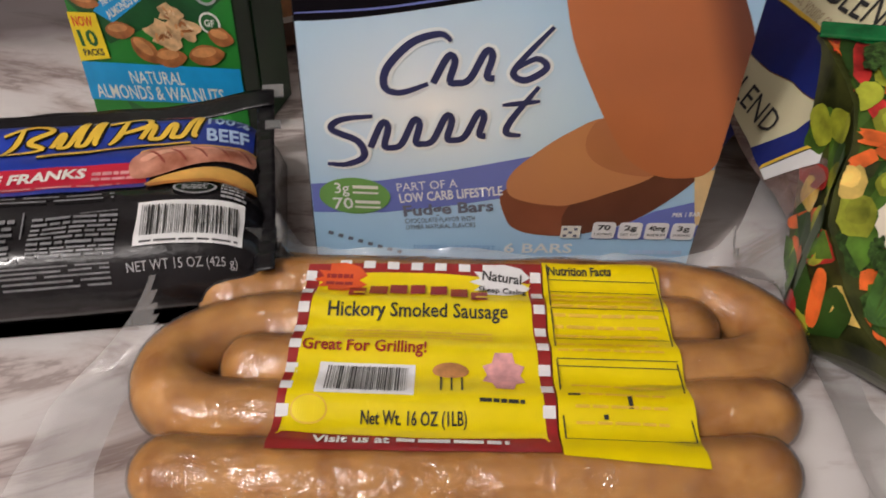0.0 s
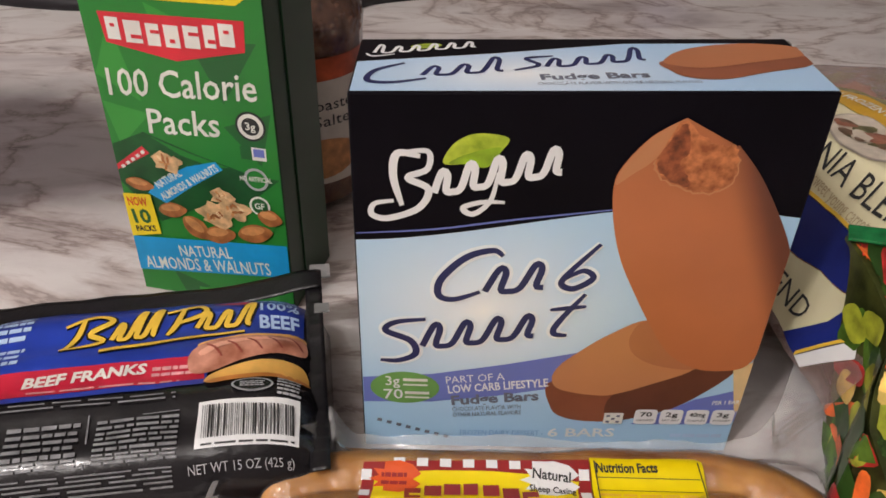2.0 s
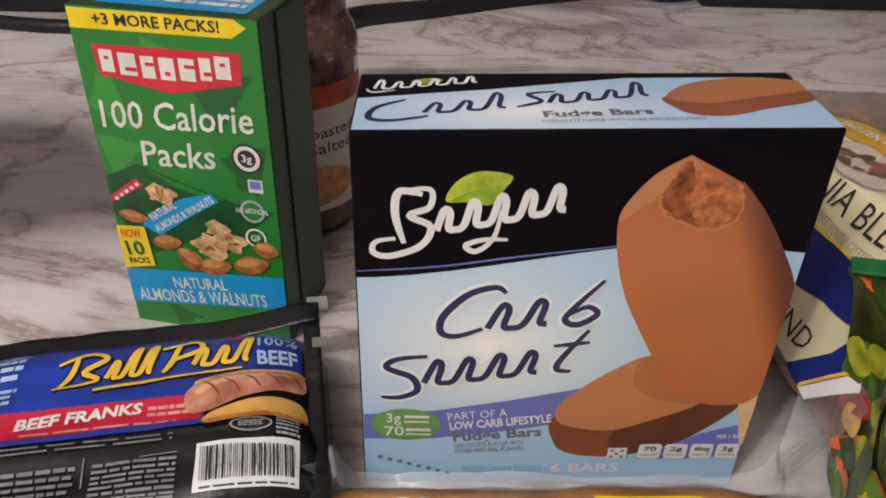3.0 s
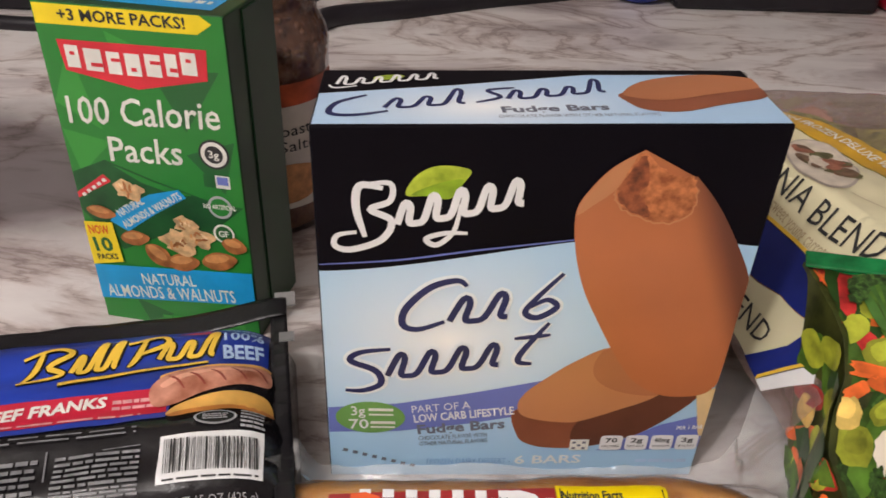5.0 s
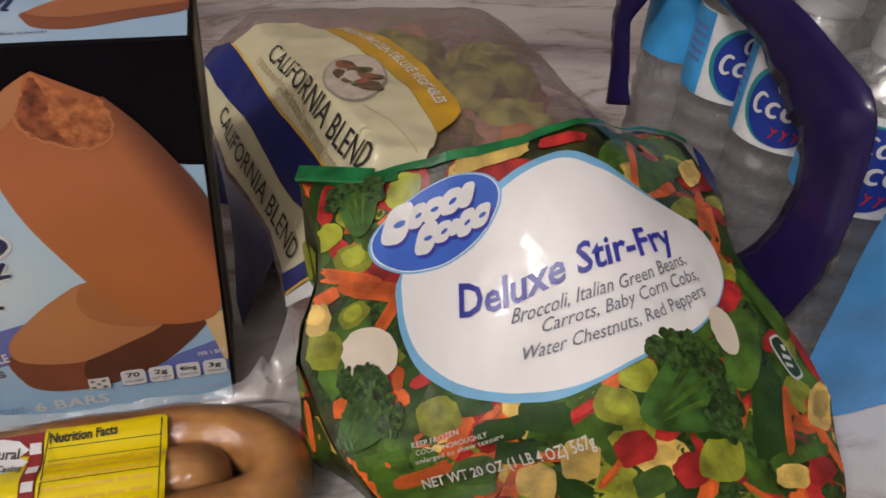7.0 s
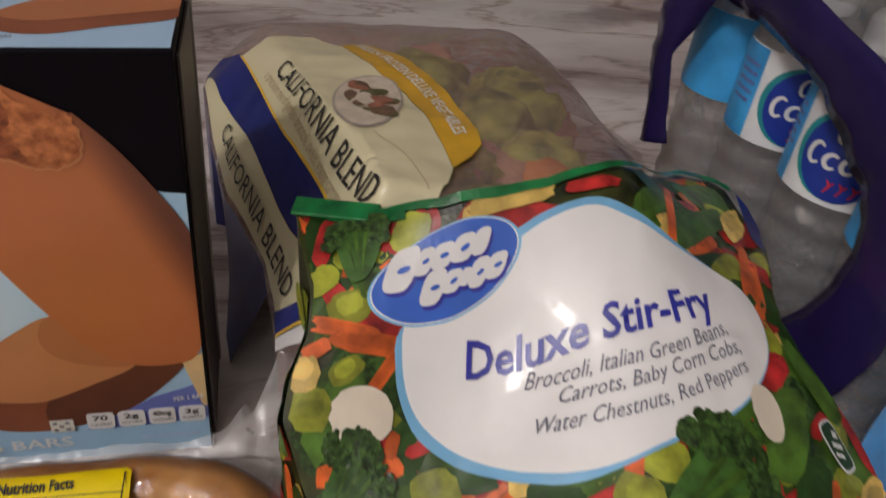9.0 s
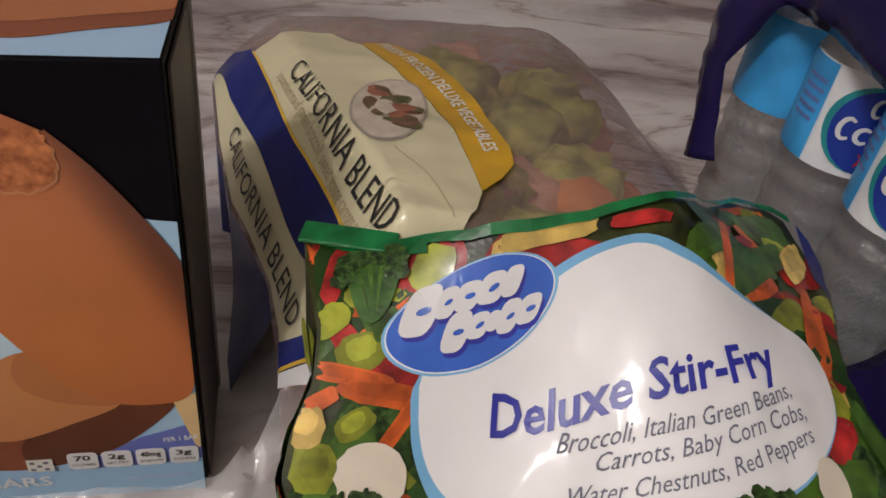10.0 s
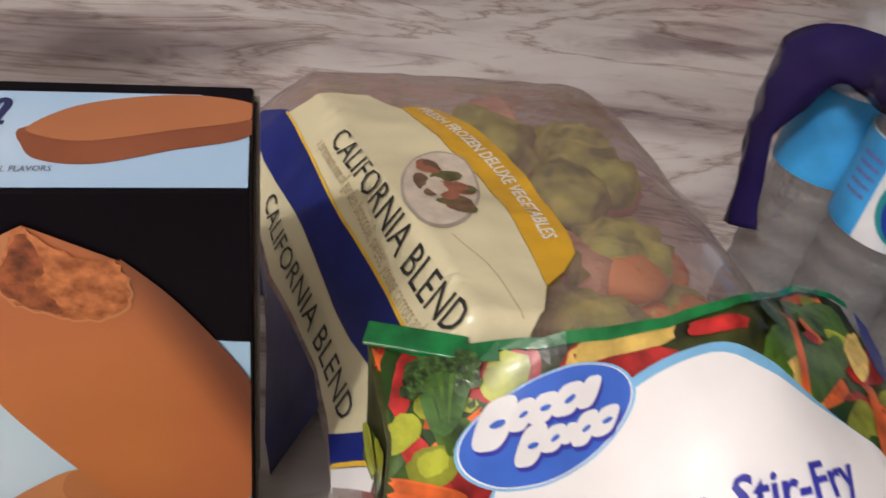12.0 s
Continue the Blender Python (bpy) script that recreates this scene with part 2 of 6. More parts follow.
BUNDARK = mat("ink_bun_dark", (0.55, 0.20, 0.04), rough=0.35, var=0.3, scale=60)
FRANKLIT = mat("ink_frank_light", (0.78, 0.40, 0.28), rough=0.3, var=0.2, scale=90)
FRANKDARK = mat("ink_frank_dark", (0.30, 0.06, 0.04), rough=0.3)
FACTINK = mat("ink_fact_grey", (0.20, 0.20, 0.21), rough=0.4, var=0.3, scale=200)
BUN = mat("ink_bun", (0.75, 0.42, 0.1), rough=0.35, var=0.25, scale=60)
SKYINK = mat("ink_pale_blue", (0.45, 0.6, 0.82), rough=0.4)
SILVER = mat("ink_silver", (0.40, 0.40, 0.41), rough=0.35)
FOILEDGE = mat("foil_edge", (0.7, 0.7, 0.7), rough=0.15, metal=0.7, bump=0.5, bscale=90)

SAUSAGE = mat("smoked_sausage", (0.50, 0.195, 0.034), rough=0.45, var=0.25, scale=75, col2=(0.66, 0.33, 0.08), bump=1.0, bscale=110, coat=0.0, spec=0.3)
LABELYEL = mat("label_yellow", (0.88, 0.70, 0.0), rough=0.3, var=0.05, coat=0.3)
LABELRED = mat("label_dark_red", (0.32, 0.02, 0.02), rough=0.3, coat=0.3)
ORANGERED = mat("label_orange_red", (0.72, 0.10, 0.02), rough=0.35)
PINK = mat("ink_pink", (0.72, 0.36, 0.36), rough=0.4, var=0.25, scale=200)
FILM = film("clear_vacuum_film", haze=0.26, tint=(0.80, 0.80, 0.80), rough=0.10, wrinkle=0.6, wscale=80, gloss=0.03)
FILMTIGHT = film("tight_vacuum_film", haze=0.03, rough=0.10, wrinkle=1.1, wscale=95, gloss=0.075)

SFBASE = mat("bag_print_base", (0.022, 0.032, 0.010), var=0.7, scale=80, col2=(0.08, 0.09, 0.02), **FOIL)
SFWHITE = mat("bag_white", (0.92, 0.91, 0.905), rough=0.45, var=0.02, spec=0.6, coat=0.25, bump=0.35, bscale=38)
SFBLUE = mat("bag_logo_blue", (0.05, 0.15, 0.62), rough=0.25, coat=0.5)
SFTEXT = mat("bag_text_blue", (0.035, 0.04, 0.36), rough=0.3)
SFSKY = mat("bag_line_blue", (0.22, 0.52, 0.80), rough=0.3)
ZIPGREEN = mat("bag_zip_green", (0.008, 0.17, 0.045), rough=0.25, var=0.4, scale=80, coat=0.5, bump=0.5, bscale=120)
BEAN = mat("print_bean", (0.062, 0.135, 0.016), var=0.6, scale=95, island=0.28, **FOIL)
BEANDARK = mat("print_bean_dark", (0.022, 0.065, 0.010), var=0.35, scale=70, island=0.28, **FOIL)
CARROT = mat("print_carrot", (0.66, 0.125, 0.024), var=0.38, scale=95, island=0.28, **FOIL)
PEPPER = mat("print_pepper", (0.44, 0.026, 0.024), var=0.5, scale=95, island=0.28, **FOIL)
CORN = mat("print_corn", (0.72, 0.50, 0.13), var=0.3, scale=130, island=0.28, **FOIL)
LIME = mat("print_lime", (0.30, 0.33, 0.03), var=0.5, scale=95, island=0.28, **FOIL)
CHEST = mat("print_chestnut", (0.82, 0.74, 0.60), var=0.06, scale=60, **FOIL)
BROC = mat("print_broccoli", (0.014, 0.048, 0.010), var=0.6, scale=420, col2=(0.065, 0.14, 0.028), island=0.45, **FOIL)
STEM = mat("print_stem", (0.048, 0.125, 0.022), var=0.5, scale=110, **FOIL)

CBCREAM = mat("bag_cream", (0.75, 0.69, 0.45), rough=0.3, var=0.05, scale=14, coat=0.35, bump=0.3, bscale=45)
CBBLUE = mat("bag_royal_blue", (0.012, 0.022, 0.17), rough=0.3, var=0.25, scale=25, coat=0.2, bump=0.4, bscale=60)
CBGOLD = mat("bag_gold", (0.66, 0.38, 0.03), rough=0.3, var=0.12, coat=0.3)
BOWLGREY = mat("ink_bowl_grey", (0.42, 0.36, 0.30), rough=0.35, var=0.15)
BOWLPALE = mat("ink_bowl_pale", (0.62, 0.54, 0.44), rough=0.35, var=0.12, scale=150)
BOWLBROWN = mat("ink_bowl_brown", (0.17, 0.10, 0.06), rough=0.35, var=0.3, scale=200)
BOWLRED = mat("ink_bowl_red", (0.34, 0.13, 0.08), rough=0.35, var=0.25, scale=200)
BOWLGREEN = mat("ink_bowl_green", (0.13, 0.12, 0.05), rough=0.35, var=0.3, scale=200)
CBFILM = film("clear_bag_film", haze=0.20, tint=(0.90, 0.60, 0.54), rough=0.07, wrinkle=1.7, wscale=34, gloss=0.16)
VBROC = mat("frozen_broccoli", (0.22, 0.34, 0.035), rough=0.7, var=0.5, scale=60, col2=(0.78, 0.78, 0.16), bump=0.7, bscale=300)
VCARROT = mat("frozen_carrot", (0.75, 0.24, 0.05), rough=0.6, var=0.2)
VCAUL = mat("frozen_cauliflower", (0.72, 0.40, 0.27), rough=0.7, var=0.2, bump=1.0, bscale=300)

WRAPNAVY = mat("wrap_navy", (0.018, 0.012, 0.075), rough=0.24, var=0.2, scale=20, coat=0.25, bump=0.9, bscale=45, spec=0.35)
WRAPBLUE = mat("wrap_light_blue", (0.03, 0.30, 0.74), rough=0.25, var=0.25, scale=18, coat=0.5, bump=0.5, bscale=40)
WRAPCLEAR = film("wrap_clear", haze=0.08, rough=0.06, wrinkle=0.8, wscale=45, gloss=0.05)
PET = film("bottle_plastic", haze=0.24, tint=(0.96, 0.97, 0.99), rough=0.05, wrinkle=1.0, wscale=100, gloss=0.36)
BOTLABEL = mat("bottle_label_white", (0.88, 0.90, 0.93), rough=0.35)
BOTBLUE = mat("bottle_label_blue", (0.06, 0.40, 0.88), rough=0.35, var=0.25, scale=40)
BOTNAVY = mat("bottle_label_navy", (0.02, 0.05, 0.36), rough=0.35)
TEAL = mat("bottle_label_teal", (0.03, 0.32, 0.34), rough=0.35)
CAPWHITE = mat("bottle_cap", (0.75, 0.76, 0.78), rough=0.4)
JARPLASTIC = film("jar_plastic", haze=0.04, rough=0.06, wrinkle=0.1, gloss=0.06)
PEANUT = mat("roasted_peanut", (0.20, 0.070, 0.034), rough=0.4, var=0.4, scale=120, col2=(0.36, 0.15, 0.07))
JARLABEL = mat("jar_label", (0.74, 0.68, 0.60), rough=0.4)
JARRED = mat("jar_red", (0.50, 0.09, 0.03), rough=0.35, var=0.4, scale=60)
PLASTICBLACK = mat("black_plastic", (0.012, 0.010, 0.014), rough=0.45)
BLUEFABRIC = mat("blue_plastic", (0.02, 0.05, 0.42), rough=0.4)
BEIGE = mat("beige_tag", (0.5, 0.4, 0.24), rough=0.6)


# ---- building helpers ----
def link(name, bm, material, parent=None, label="", smooth=False):
    me = bpy.data.meshes.new(name)
    bm.to_mesh(me)
    bm.free()
    me.materials.append(material)
    if smooth:
        me.shade_smooth()
    ob = new(name, me)
    if parent:
        ob.parent = parent
    if label:
        ob["label"] = label
    return ob


def part(name, bm, material, parent, label="", smooth=False):
    return link(name, bm, material, parent, label, smooth)


def thing(name, label, category, group="", at=(0, 0, 0)):
    ob = new(name)
    ob.location = at
    ob.empty_display_size = 0.02
    return tagged(ob, label, category, group)


def box_bm(lo, hi, bevel=0.0, seg=2):
    bm = bmesh.new()
    bmesh.ops.create_cube(bm, size=1)
    for v in bm.verts:
        v.co = Vector([(lo[i] + hi[i]) / 2 + v.co[i] * (hi[i] - lo[i]) for i in range(3)])
    if bevel:
        bmesh.ops.bevel(bm, geom=bm.edges[:], offset=bevel, segments=seg, affect="EDGES", profile=0.5)
    return bm


def structure(name, lo, hi, material, bevel=0.0):
    return tagged(link(name, box_bm(lo, hi, bevel), material), kind="structure")


def lathe(profile, centre, n=28, squash=None):
    """A turned shape from (radius, z) pairs."""
    bm = bmesh.new()
    rings = []
    for r, z in profile:
        rings.append([bm.verts.new((centre[0] + r * math.cos(2 * math.pi * k / n), centre[1] + r * math.sin(2 * math.pi * k / n), z)) for k in range(n)])
    for a, b in zip(rings, rings[1:]):
        for k in range(n):
            bm.faces.new((a[k], a[(k + 1) % n], b[(k + 1) % n], b[k]))
    bm.faces.new(list(reversed(rings[0])))
    bm.faces.new(rings[-1])
    return bm


def spline(points, n=8, closed=False):
    """A smooth line through the points."""
    p = [Vector(q) for q in points]
    m = len(p)
    out = []
    for i in range(m if closed else m - 1):
        if closed:
            a, b, c, d = p[i - 1], p[i], p[(i + 1) % m], p[(i + 2) % m]
        else:
            a, b, c, d = p[max(i - 1, 0)], p[i], p[i + 1], p[min(i + 2, m - 1)]
        for k in range(n):
            t = k / n
            out.append(0.5 * (2 * b + (c - a) * t + (2 * a - 5 * b + 4 * c - d) * t * t + (3 * b - a - 3 * c + d) * t ** 3))
    if not closed:
        out.append(p[-1])
    return out


def tube(path, radius, n=14, wobble=0.0):
    """A round tube along a line, with domed ends."""
    bm = bmesh.new()
    pts = [Vector(q) for q in path]
    t0, t1 = (pts[1] - pts[0]).normalized(), (pts[-1] - pts[-2]).normalized()
    rows = [(pts[0] - t0 * radius * math.sin(a), math.cos(a)) for a in (1.45, 1.1, 0.75, 0.4)]
    rows += [(q, 1.0) for q in pts]
    rows += [(pts[-1] + t1 * radius * math.sin(a), math.cos(a)) for a in (0.4, 0.75, 1.1, 1.45)]
    rings = []
    for i, (q, s) in enumerate(rows):
        t = (rows[min(i + 1, len(rows) - 1)][0] - rows[max(i - 1, 0)][0]).normalized()
        side = t.cross(Vector((0, 0, 1))).normalized()
        up = side.cross(t).normalized()
        ring = []
        for k in range(n):
            a = 2 * math.pi * k / n
            d = side * math.cos(a) + up * math.sin(a)
            r = radius * s * (1 + wobble * noise.noise((q + d * radius) * 45))
            ring.append(bm.verts.new(q + d * r))
        rings.append(ring)
    for a, b in zip(rings, rings[1:]):
        for k in range(n):
            bm.faces.new((a[k], a[(k + 1) % n], b[(k + 1) % n], b[k]))
    bm.faces.new(list(reversed(rings[0])))
    bm.faces.new(rings[-1])
    bmesh.ops.recalc_face_normals(bm, faces=bm.faces[:])
    return bm


def ellipse(cx, cy, rx, ry, n=36, turn=0.0, power=2.0):
    out = []
    for k in range(n):
        a = 2 * math.pi * k / n
        c, s = math.cos(a), math.sin(a)
        x, y = rx * math.copysign(abs(c) ** (2 / power), c), ry * math.copysign(abs(s) ** (2 / power), s)
        out.append((cx + x * math.cos(turn) - y * math.sin(turn), cy + x * math.sin(turn) + y * math.cos(turn)))
    return out


def rect(x0, y0, x1, y1):
    return [(x0, y0), (x1, y0), (x1, y1), (x0, y1)]


def ribbon(points, width, n=6, taper=True):
    """A brush stroke: a list of small quads along a smooth line."""
    p = spline([(*q, 0) for q in points], n)
    edge = []
    for i, q in enumerate(p):
        t = (p[min(i + 1, len(p) - 1)] - p[max(i - 1, 0)]).normalized()
        s = i / (len(p) - 1)
        w = width * 0.5 * (0.35 + 0.65 * math.sin(math.pi * min(max(s, 0.04), 0.96)) ** 0.5 if taper else 1)
        edge.append(((q.x - t.y * w, q.y + t.x * w), (q.x + t.y * w, q.y - t.x * w)))
    return [[a[0], a[1], b[1], b[0]] for a, b in zip(edge, edge[1:])]


def marks(p0, p1, heights, width, lean=0.25, kind="arc"):
    """A row of plain strokes in place of a brand's lettering."""
    a, b = Vector(p0), Vector(p1)
    along = b - a
    step = along.length / len(heights)
    u = along.normalized()
    v = Vector((-u.y, u.x))
    out = []
    for i, h in enumerate(heights):
        o = a + u * step * (i + 0.5)
        if kind == "arc":
            pts = []
            for k in range(7):
                g = radians(50 + 260 * k / 6)
                x, y = math.cos(g) * step * 0.42, (math.sin(g) * 0.5 + 0.5) * h
                q = o + u * (x + lean * y) + v * y
                pts.append((q.x, q.y))
            out += ribbon(pts, width, 3)
        else:
            q = [o + u * (sx * step * 0.38 + lean * sy * h) + v * (sy * h) for sx, sy in ((-1, 0), (1, 0), (1, 1), (-1, 1))]
            out.append([(w.x, w.y) for w in q])
    return out


def scrawl(p0, p1, heights, width, lean=0.3):
    """One running line of uneven humps in place of a brand's lettering."""
    a, b = Vector(p0), Vector(p1)
    step = (b - a).length / len(heights)
    u = (b - a).normalized()
    v = Vector((-u.y, u.x))
    pts = []
    for i, h in enumerate(heights):
        for fx, fy in ((0.05, 0.10), (0.30, 1.0), (0.52, 0.80), (0.50, 0.12), (0.72, 0.0)):
            q = a + u * (step * (i + fx) + lean * fy * h) + v * fy * h
            pts.append((q.x, q.y))
    return ribbon(pts, width, 4, False)


MANY = ("bars", "rows", "rules", "strokes", "barcode", "print", "legs", "floret", "grill_mark")


def flat(name, polys, surface, off, material, parent, label="", grain=0.0, smooth=False):
    """Printed shapes laid on a surface: surface(x, y, off) gives the place."""
    bm = bmesh.new()
    for poly in polys:
        bm.faces.new([bm.verts.new((q[0], q[1], 0)) for q in poly])
    bmesh.ops.triangulate(bm, faces=bm.faces[:])
    grain = grain or (0.012 if parent.name == "fudge_bar_box" else 0.0)
    if grain:
        for _ in range(7):
            long = [e for e in bm.edges if e.calc_length() > grain]
            if not long:
                break
            bmesh.ops.subdivide_edges(bm, edges=long, cuts=1)
            bmesh.ops.triangulate(bm, faces=[f for f in bm.faces if len(f.verts) > 3])
    for f in bm.faces:
        if f.normal.z < 0:
            f.normal_flip()
    for v in bm.verts:
        v.co = surface(v.co.x, v.co.y, off)
    ob = part(name, bm, material, parent, label, smooth)
    if len(polys) > 2 and name.endswith(MANY):
        ob["kind"] = "stuff"
    return ob


def words(name, text, p0, p1, cap, surface, off, material, parent, bold=0.0, lean=0.0, grain=0.0):
    """Lettering in the built-in font, its baseline from p0 to p1, capitals cap high."""
    cu = bpy.data.curves.new("lettering", "FONT")
    cu.body, cu.offset, cu.resolution_u = text, bold, 2
    tmp = new("lettering", cu)
    bpy.context.view_layer.update()
    me = bpy.data.meshes.new_from_object(tmp.evaluated_get(bpy.context.evaluated_depsgraph_get()))
    bpy.data.objects.remove(tmp)
    xs = [v.co.x for v in me.vertices]
    lo, hi = min(xs), max(xs)
    a, b = Vector(p0), Vector(p1)
    u = b - a
    n = u.normalized()
    up = Vector((-n.y, n.x)) * cap / 0.69
    bm = bmesh.new()
    bm.from_mesh(me)
    bpy.data.meshes.remove(me)
    for v in bm.verts:
        q = a + u * ((v.co.x - lo) / (hi - lo)) + (up + n * lean * cap / 0.69) * v.co.y
        v.co = surface(q.x, q.y, off)
    return part(name, bm, material, parent)


def rows_of_bars(x0, y0, x1, y1, n, seed=3, fill=0.55):
    """Plain bars where fine print cannot be read."""
    rnd = random.Random(seed)
    out = []
    for i in range(n):
        y = y0 + (y1 - y0) * (i + 0.5) / n
        h = abs(y1 - y0) / n * fill / 2
        x = x0
        while x < x1 - 0.001:
            w = rnd.uniform(0.08, 0.3) * (x1 - x0)
            out.append(rect(x, y - h, min(x + w, x1), y + h))
            x += w + 0.03 * (x1 - x0)
    return out


def barcode(x0, y0, x1, y1, seed=1):
    rnd = random.Random(seed)
    out, x = [], x0
    while x < x1:
        w = rnd.choice((0.4, 0.4, 0.8, 1.2)) * (x1 - x0) / 60
        out.append(rect(x, y0, min(x + w, x1), y1))
        x += w + rnd.choice((0.5, 0.8, 1.2)) * (x1 - x0) / 60
    return out


def star(cx, cy, rx, ry, n=11, inner=0.66):
    return [(cx + rx * (1 if k % 2 else inner) * math.cos(math.pi * k / n), cy + ry * (1 if k % 2 else inner) * math.sin(math.pi * k / n)) for k in range(2 * n)]


def smoothstep(a, b, x):
    t = min(1.0, max(0.0, (x - a) / (b - a)))
    return t * t * (3 - 2 * t)


def clamp(x):
    return min(1.0, max(0.0, x))


def sheet(outline, height, under, na, nb):
    """A closed soft body: outline(a, b) gives x, y for a, b in 0..1; height and under give its top and underside."""
    bm = bmesh.new()
    top, low = [], []
    for j in range(nb + 1):
        top.append([]), low.append([])
        for i in range(na + 1):
            x, y = outline(i / na, j / nb)
            z = height(x, y)
            top[-1].append(bm.verts.new((x, y, z)))
            low[-1].append(bm.verts.new((x, y, min(z - 0.0008, under(x, y, i / na, j / nb)))))
    for j in range(nb):
        for i in range(na):
            bm.faces.new((top[j][i], top[j][i + 1], top[j + 1][i + 1], top[j + 1][i]))
            bm.faces.new((low[j][i], low[j + 1][i], low[j + 1][i + 1], low[j][i + 1]))
    for i in range(na):
        bm.faces.new((top[0][i], low[0][i], low[0][i + 1], top[0][i + 1]))
        bm.faces.new((top[nb][i], top[nb][i + 1], low[nb][i + 1], low[nb][i]))
    for j in range(nb):
        bm.faces.new((top[j][0], top[j + 1][0], low[j + 1][0], low[j][0]))
        bm.faces.new((top[j][na], low[j][na], low[j + 1][na], top[j + 1][na]))
    bmesh.ops.recalc_face_normals(bm, faces=bm.faces[:])
    return bm


# ---- the room and the table ----
structure("floor", (-2.2, -2.2, -0.79), (2.2, 2.2, -0.75), FLOORWOOD)
structure("wall_north", (-2.2, 2.2, -0.75), (2.2, 2.3, 1.7), WALLPAINT)
structure("wall_south", (-2.2, -2.3, -0.75), (2.2, -2.2, 1.7), WALLPAINT)
structure("wall_west", (-2.3, -2.3, -0.75), (-2.2, 2.3, 1.7), WALLPAINT)
structure("wall_east", (2.2, -2.3, -0.75), (2.3, 2.3, 1.7), WALLPAINT)
structure("ceiling", (-2.3, -2.3, 1.7), (2.3, 2.3, 1.75), CEILPAINT)

table = thing("table", "white marble-patterned laminate table with grey and brown veins", "table", at=(0, 0, -0.75))
tp = part("tabletop", box_bm((-0.95, -0.5, -0.03), (1.15, 1.05, 0.0), 0.004), MARBLE, table)
tp.location.z = 0.75
for lx in (-0.88, 1.08):
    for ly in (-0.43, 0.98):
        part("leg", box_bm((lx - 0.03, ly - 0.03, 0.0), (lx + 0.03, ly + 0.03, 0.72), 0.004), PLASTICBLACK, table)

for place, _ in LAMPS:
    lamp = thing("ceiling_and_fill_lamp", "nickel ceiling lamp with three warm bulbs", "lamp", "ceiling lamps", at=(place.x, place.y, 1.7))
    low = place.z - 1.7
    part("canopy", lathe([(0.001, -0.03), (0.10, -0.03), (0.11, -0.012), (0.11, 0.0), (0.001, 0.0)], (0, 0)), BRASS, lamp, smooth=True)
    part("stem", lathe([(0.008, low + 0.05), (0.008, -0.03)], (0, 0), 12), BRASS, lamp)
    for dx, dy in ARMS:
        part("arm", tube(spline([(0, 0, low + 0.06), (dx * 0.5, dy * 0.5, low + 0.075), (dx, dy, low + 0.07)]), 0.006, 8), BRASS, lamp, smooth=True)
        part("socket", lathe([(0.012, low + 0.02), (0.02, low + 0.03), (0.02, low + 0.07), (0.012, low + 0.075)], (dx, dy), 16), BRASS, lamp, smooth=True)

# ---- the fudge bar carton ----
BW, BD, BH = 0.1643, 0.053, 0.1715


def swell(x, z):
    """The filled carton's front bows out a little."""
    return 0.0018 * math.sin(math.pi * clamp(x / BW)) * math.sin(math.pi * clamp(z / BH))


def uneven(x, z):
    """The carton is crushed a little: its top edge climbs towards the torn side."""
    return z + 0.0038 * (x / BW - 0.3) * (z / BH) ** 2


def front(x, y, o):
    x, y = min(x, BW - 0.0005), min(y, BH - 0.0005)
    return Vector((x, -o - swell(x, y), uneven(x, y)))


def top(x, y, o):
    return Vector((x, y, uneven(x, BH) + o))


carton = thing("fudge_bar_box", "light blue and black fudge bar carton standing upright on the table", "food box", at=(0, -0.0033, 0))
carton.rotation_euler.z = radians(0.8)
bm = box_bm((0, 0, 0), (BW, BD, BH), 0.0009)
bmesh.ops.subdivide_edges(bm, edges=[e for e in bm.edges if e.calc_length() > 0.1], cuts=15, use_grid_fill=True)
for v in bm.verts:
    if v.co.y < 0.0005:
        v.co.y -= swell(v.co.x, v.co.z)
    v.co.z = uneven(v.co.x, v.co.z)
part("carton", bm, BLACK, carton)
part("side_flap", box_bm((BW + 0.0002, 0.004, 0.003), (BW + 0.0012, BD - 0.001, BH - 0.0005), 0.0003), SIDESHEEN, carton)
part("torn_edge", box_bm((BW - 0.0004, BD - 0.0032, 0.002), (BW + 0.0018, BD + 0.0006, BH + 0.0016), 0.0003), CARTONEDGE, carton)


def boundary(x):
    return 0.1125 + 0.0175 * math.sin(min(1.0, x / 0.14) * math.pi / 2) ** 1.6 - 0.006 * smoothstep(0.13, 0.165, x)


edge = [(BW * k / 24, boundary(BW * k / 24)) for k in range(25)]
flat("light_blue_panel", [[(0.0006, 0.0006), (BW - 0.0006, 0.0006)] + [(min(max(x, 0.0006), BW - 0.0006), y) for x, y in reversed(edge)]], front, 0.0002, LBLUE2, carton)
flat("blue_line", ribbon([(0.0008, 0.1155), (0.03, boundary(0.03) + 0.0026), (0.06, boundary(0.06) + 0.0022), (0.10, boundary(0.1) + 0.0008)], 0.0008, 5), front, 0.0003, INDIGO, carton)
flat("indigo_band", [[(0.0008, 0.028), (0.03, 0.029), (0.06, 0.034), (0.10, 0.043), (0.10, 0.062), (0.06, 0.052), (0.03, 0.0455), (0.0008, 0.0425)]], front, 0.0004, INDIGO, carton)
flat("indigo_corner", [[(0.1440, 0.0330), (0.1645, 0.0395), (0.1645, 0.0195), (0.1440, 0.0175), (0.1180, 0.0172)]], front, 0.00045, INDIGO, carton)
flat("calorie_badge", [ellipse(0.0185, 0.0372, 0.0147, 0.0092, 40)], front, 0.0006, PILLGREEN, carton)
words("badge_text", "3g", (0.0105, 0.0385), (0.0165, 0.0388), 0.0052, front, 0.0008, WHITE, carton, 0.01)
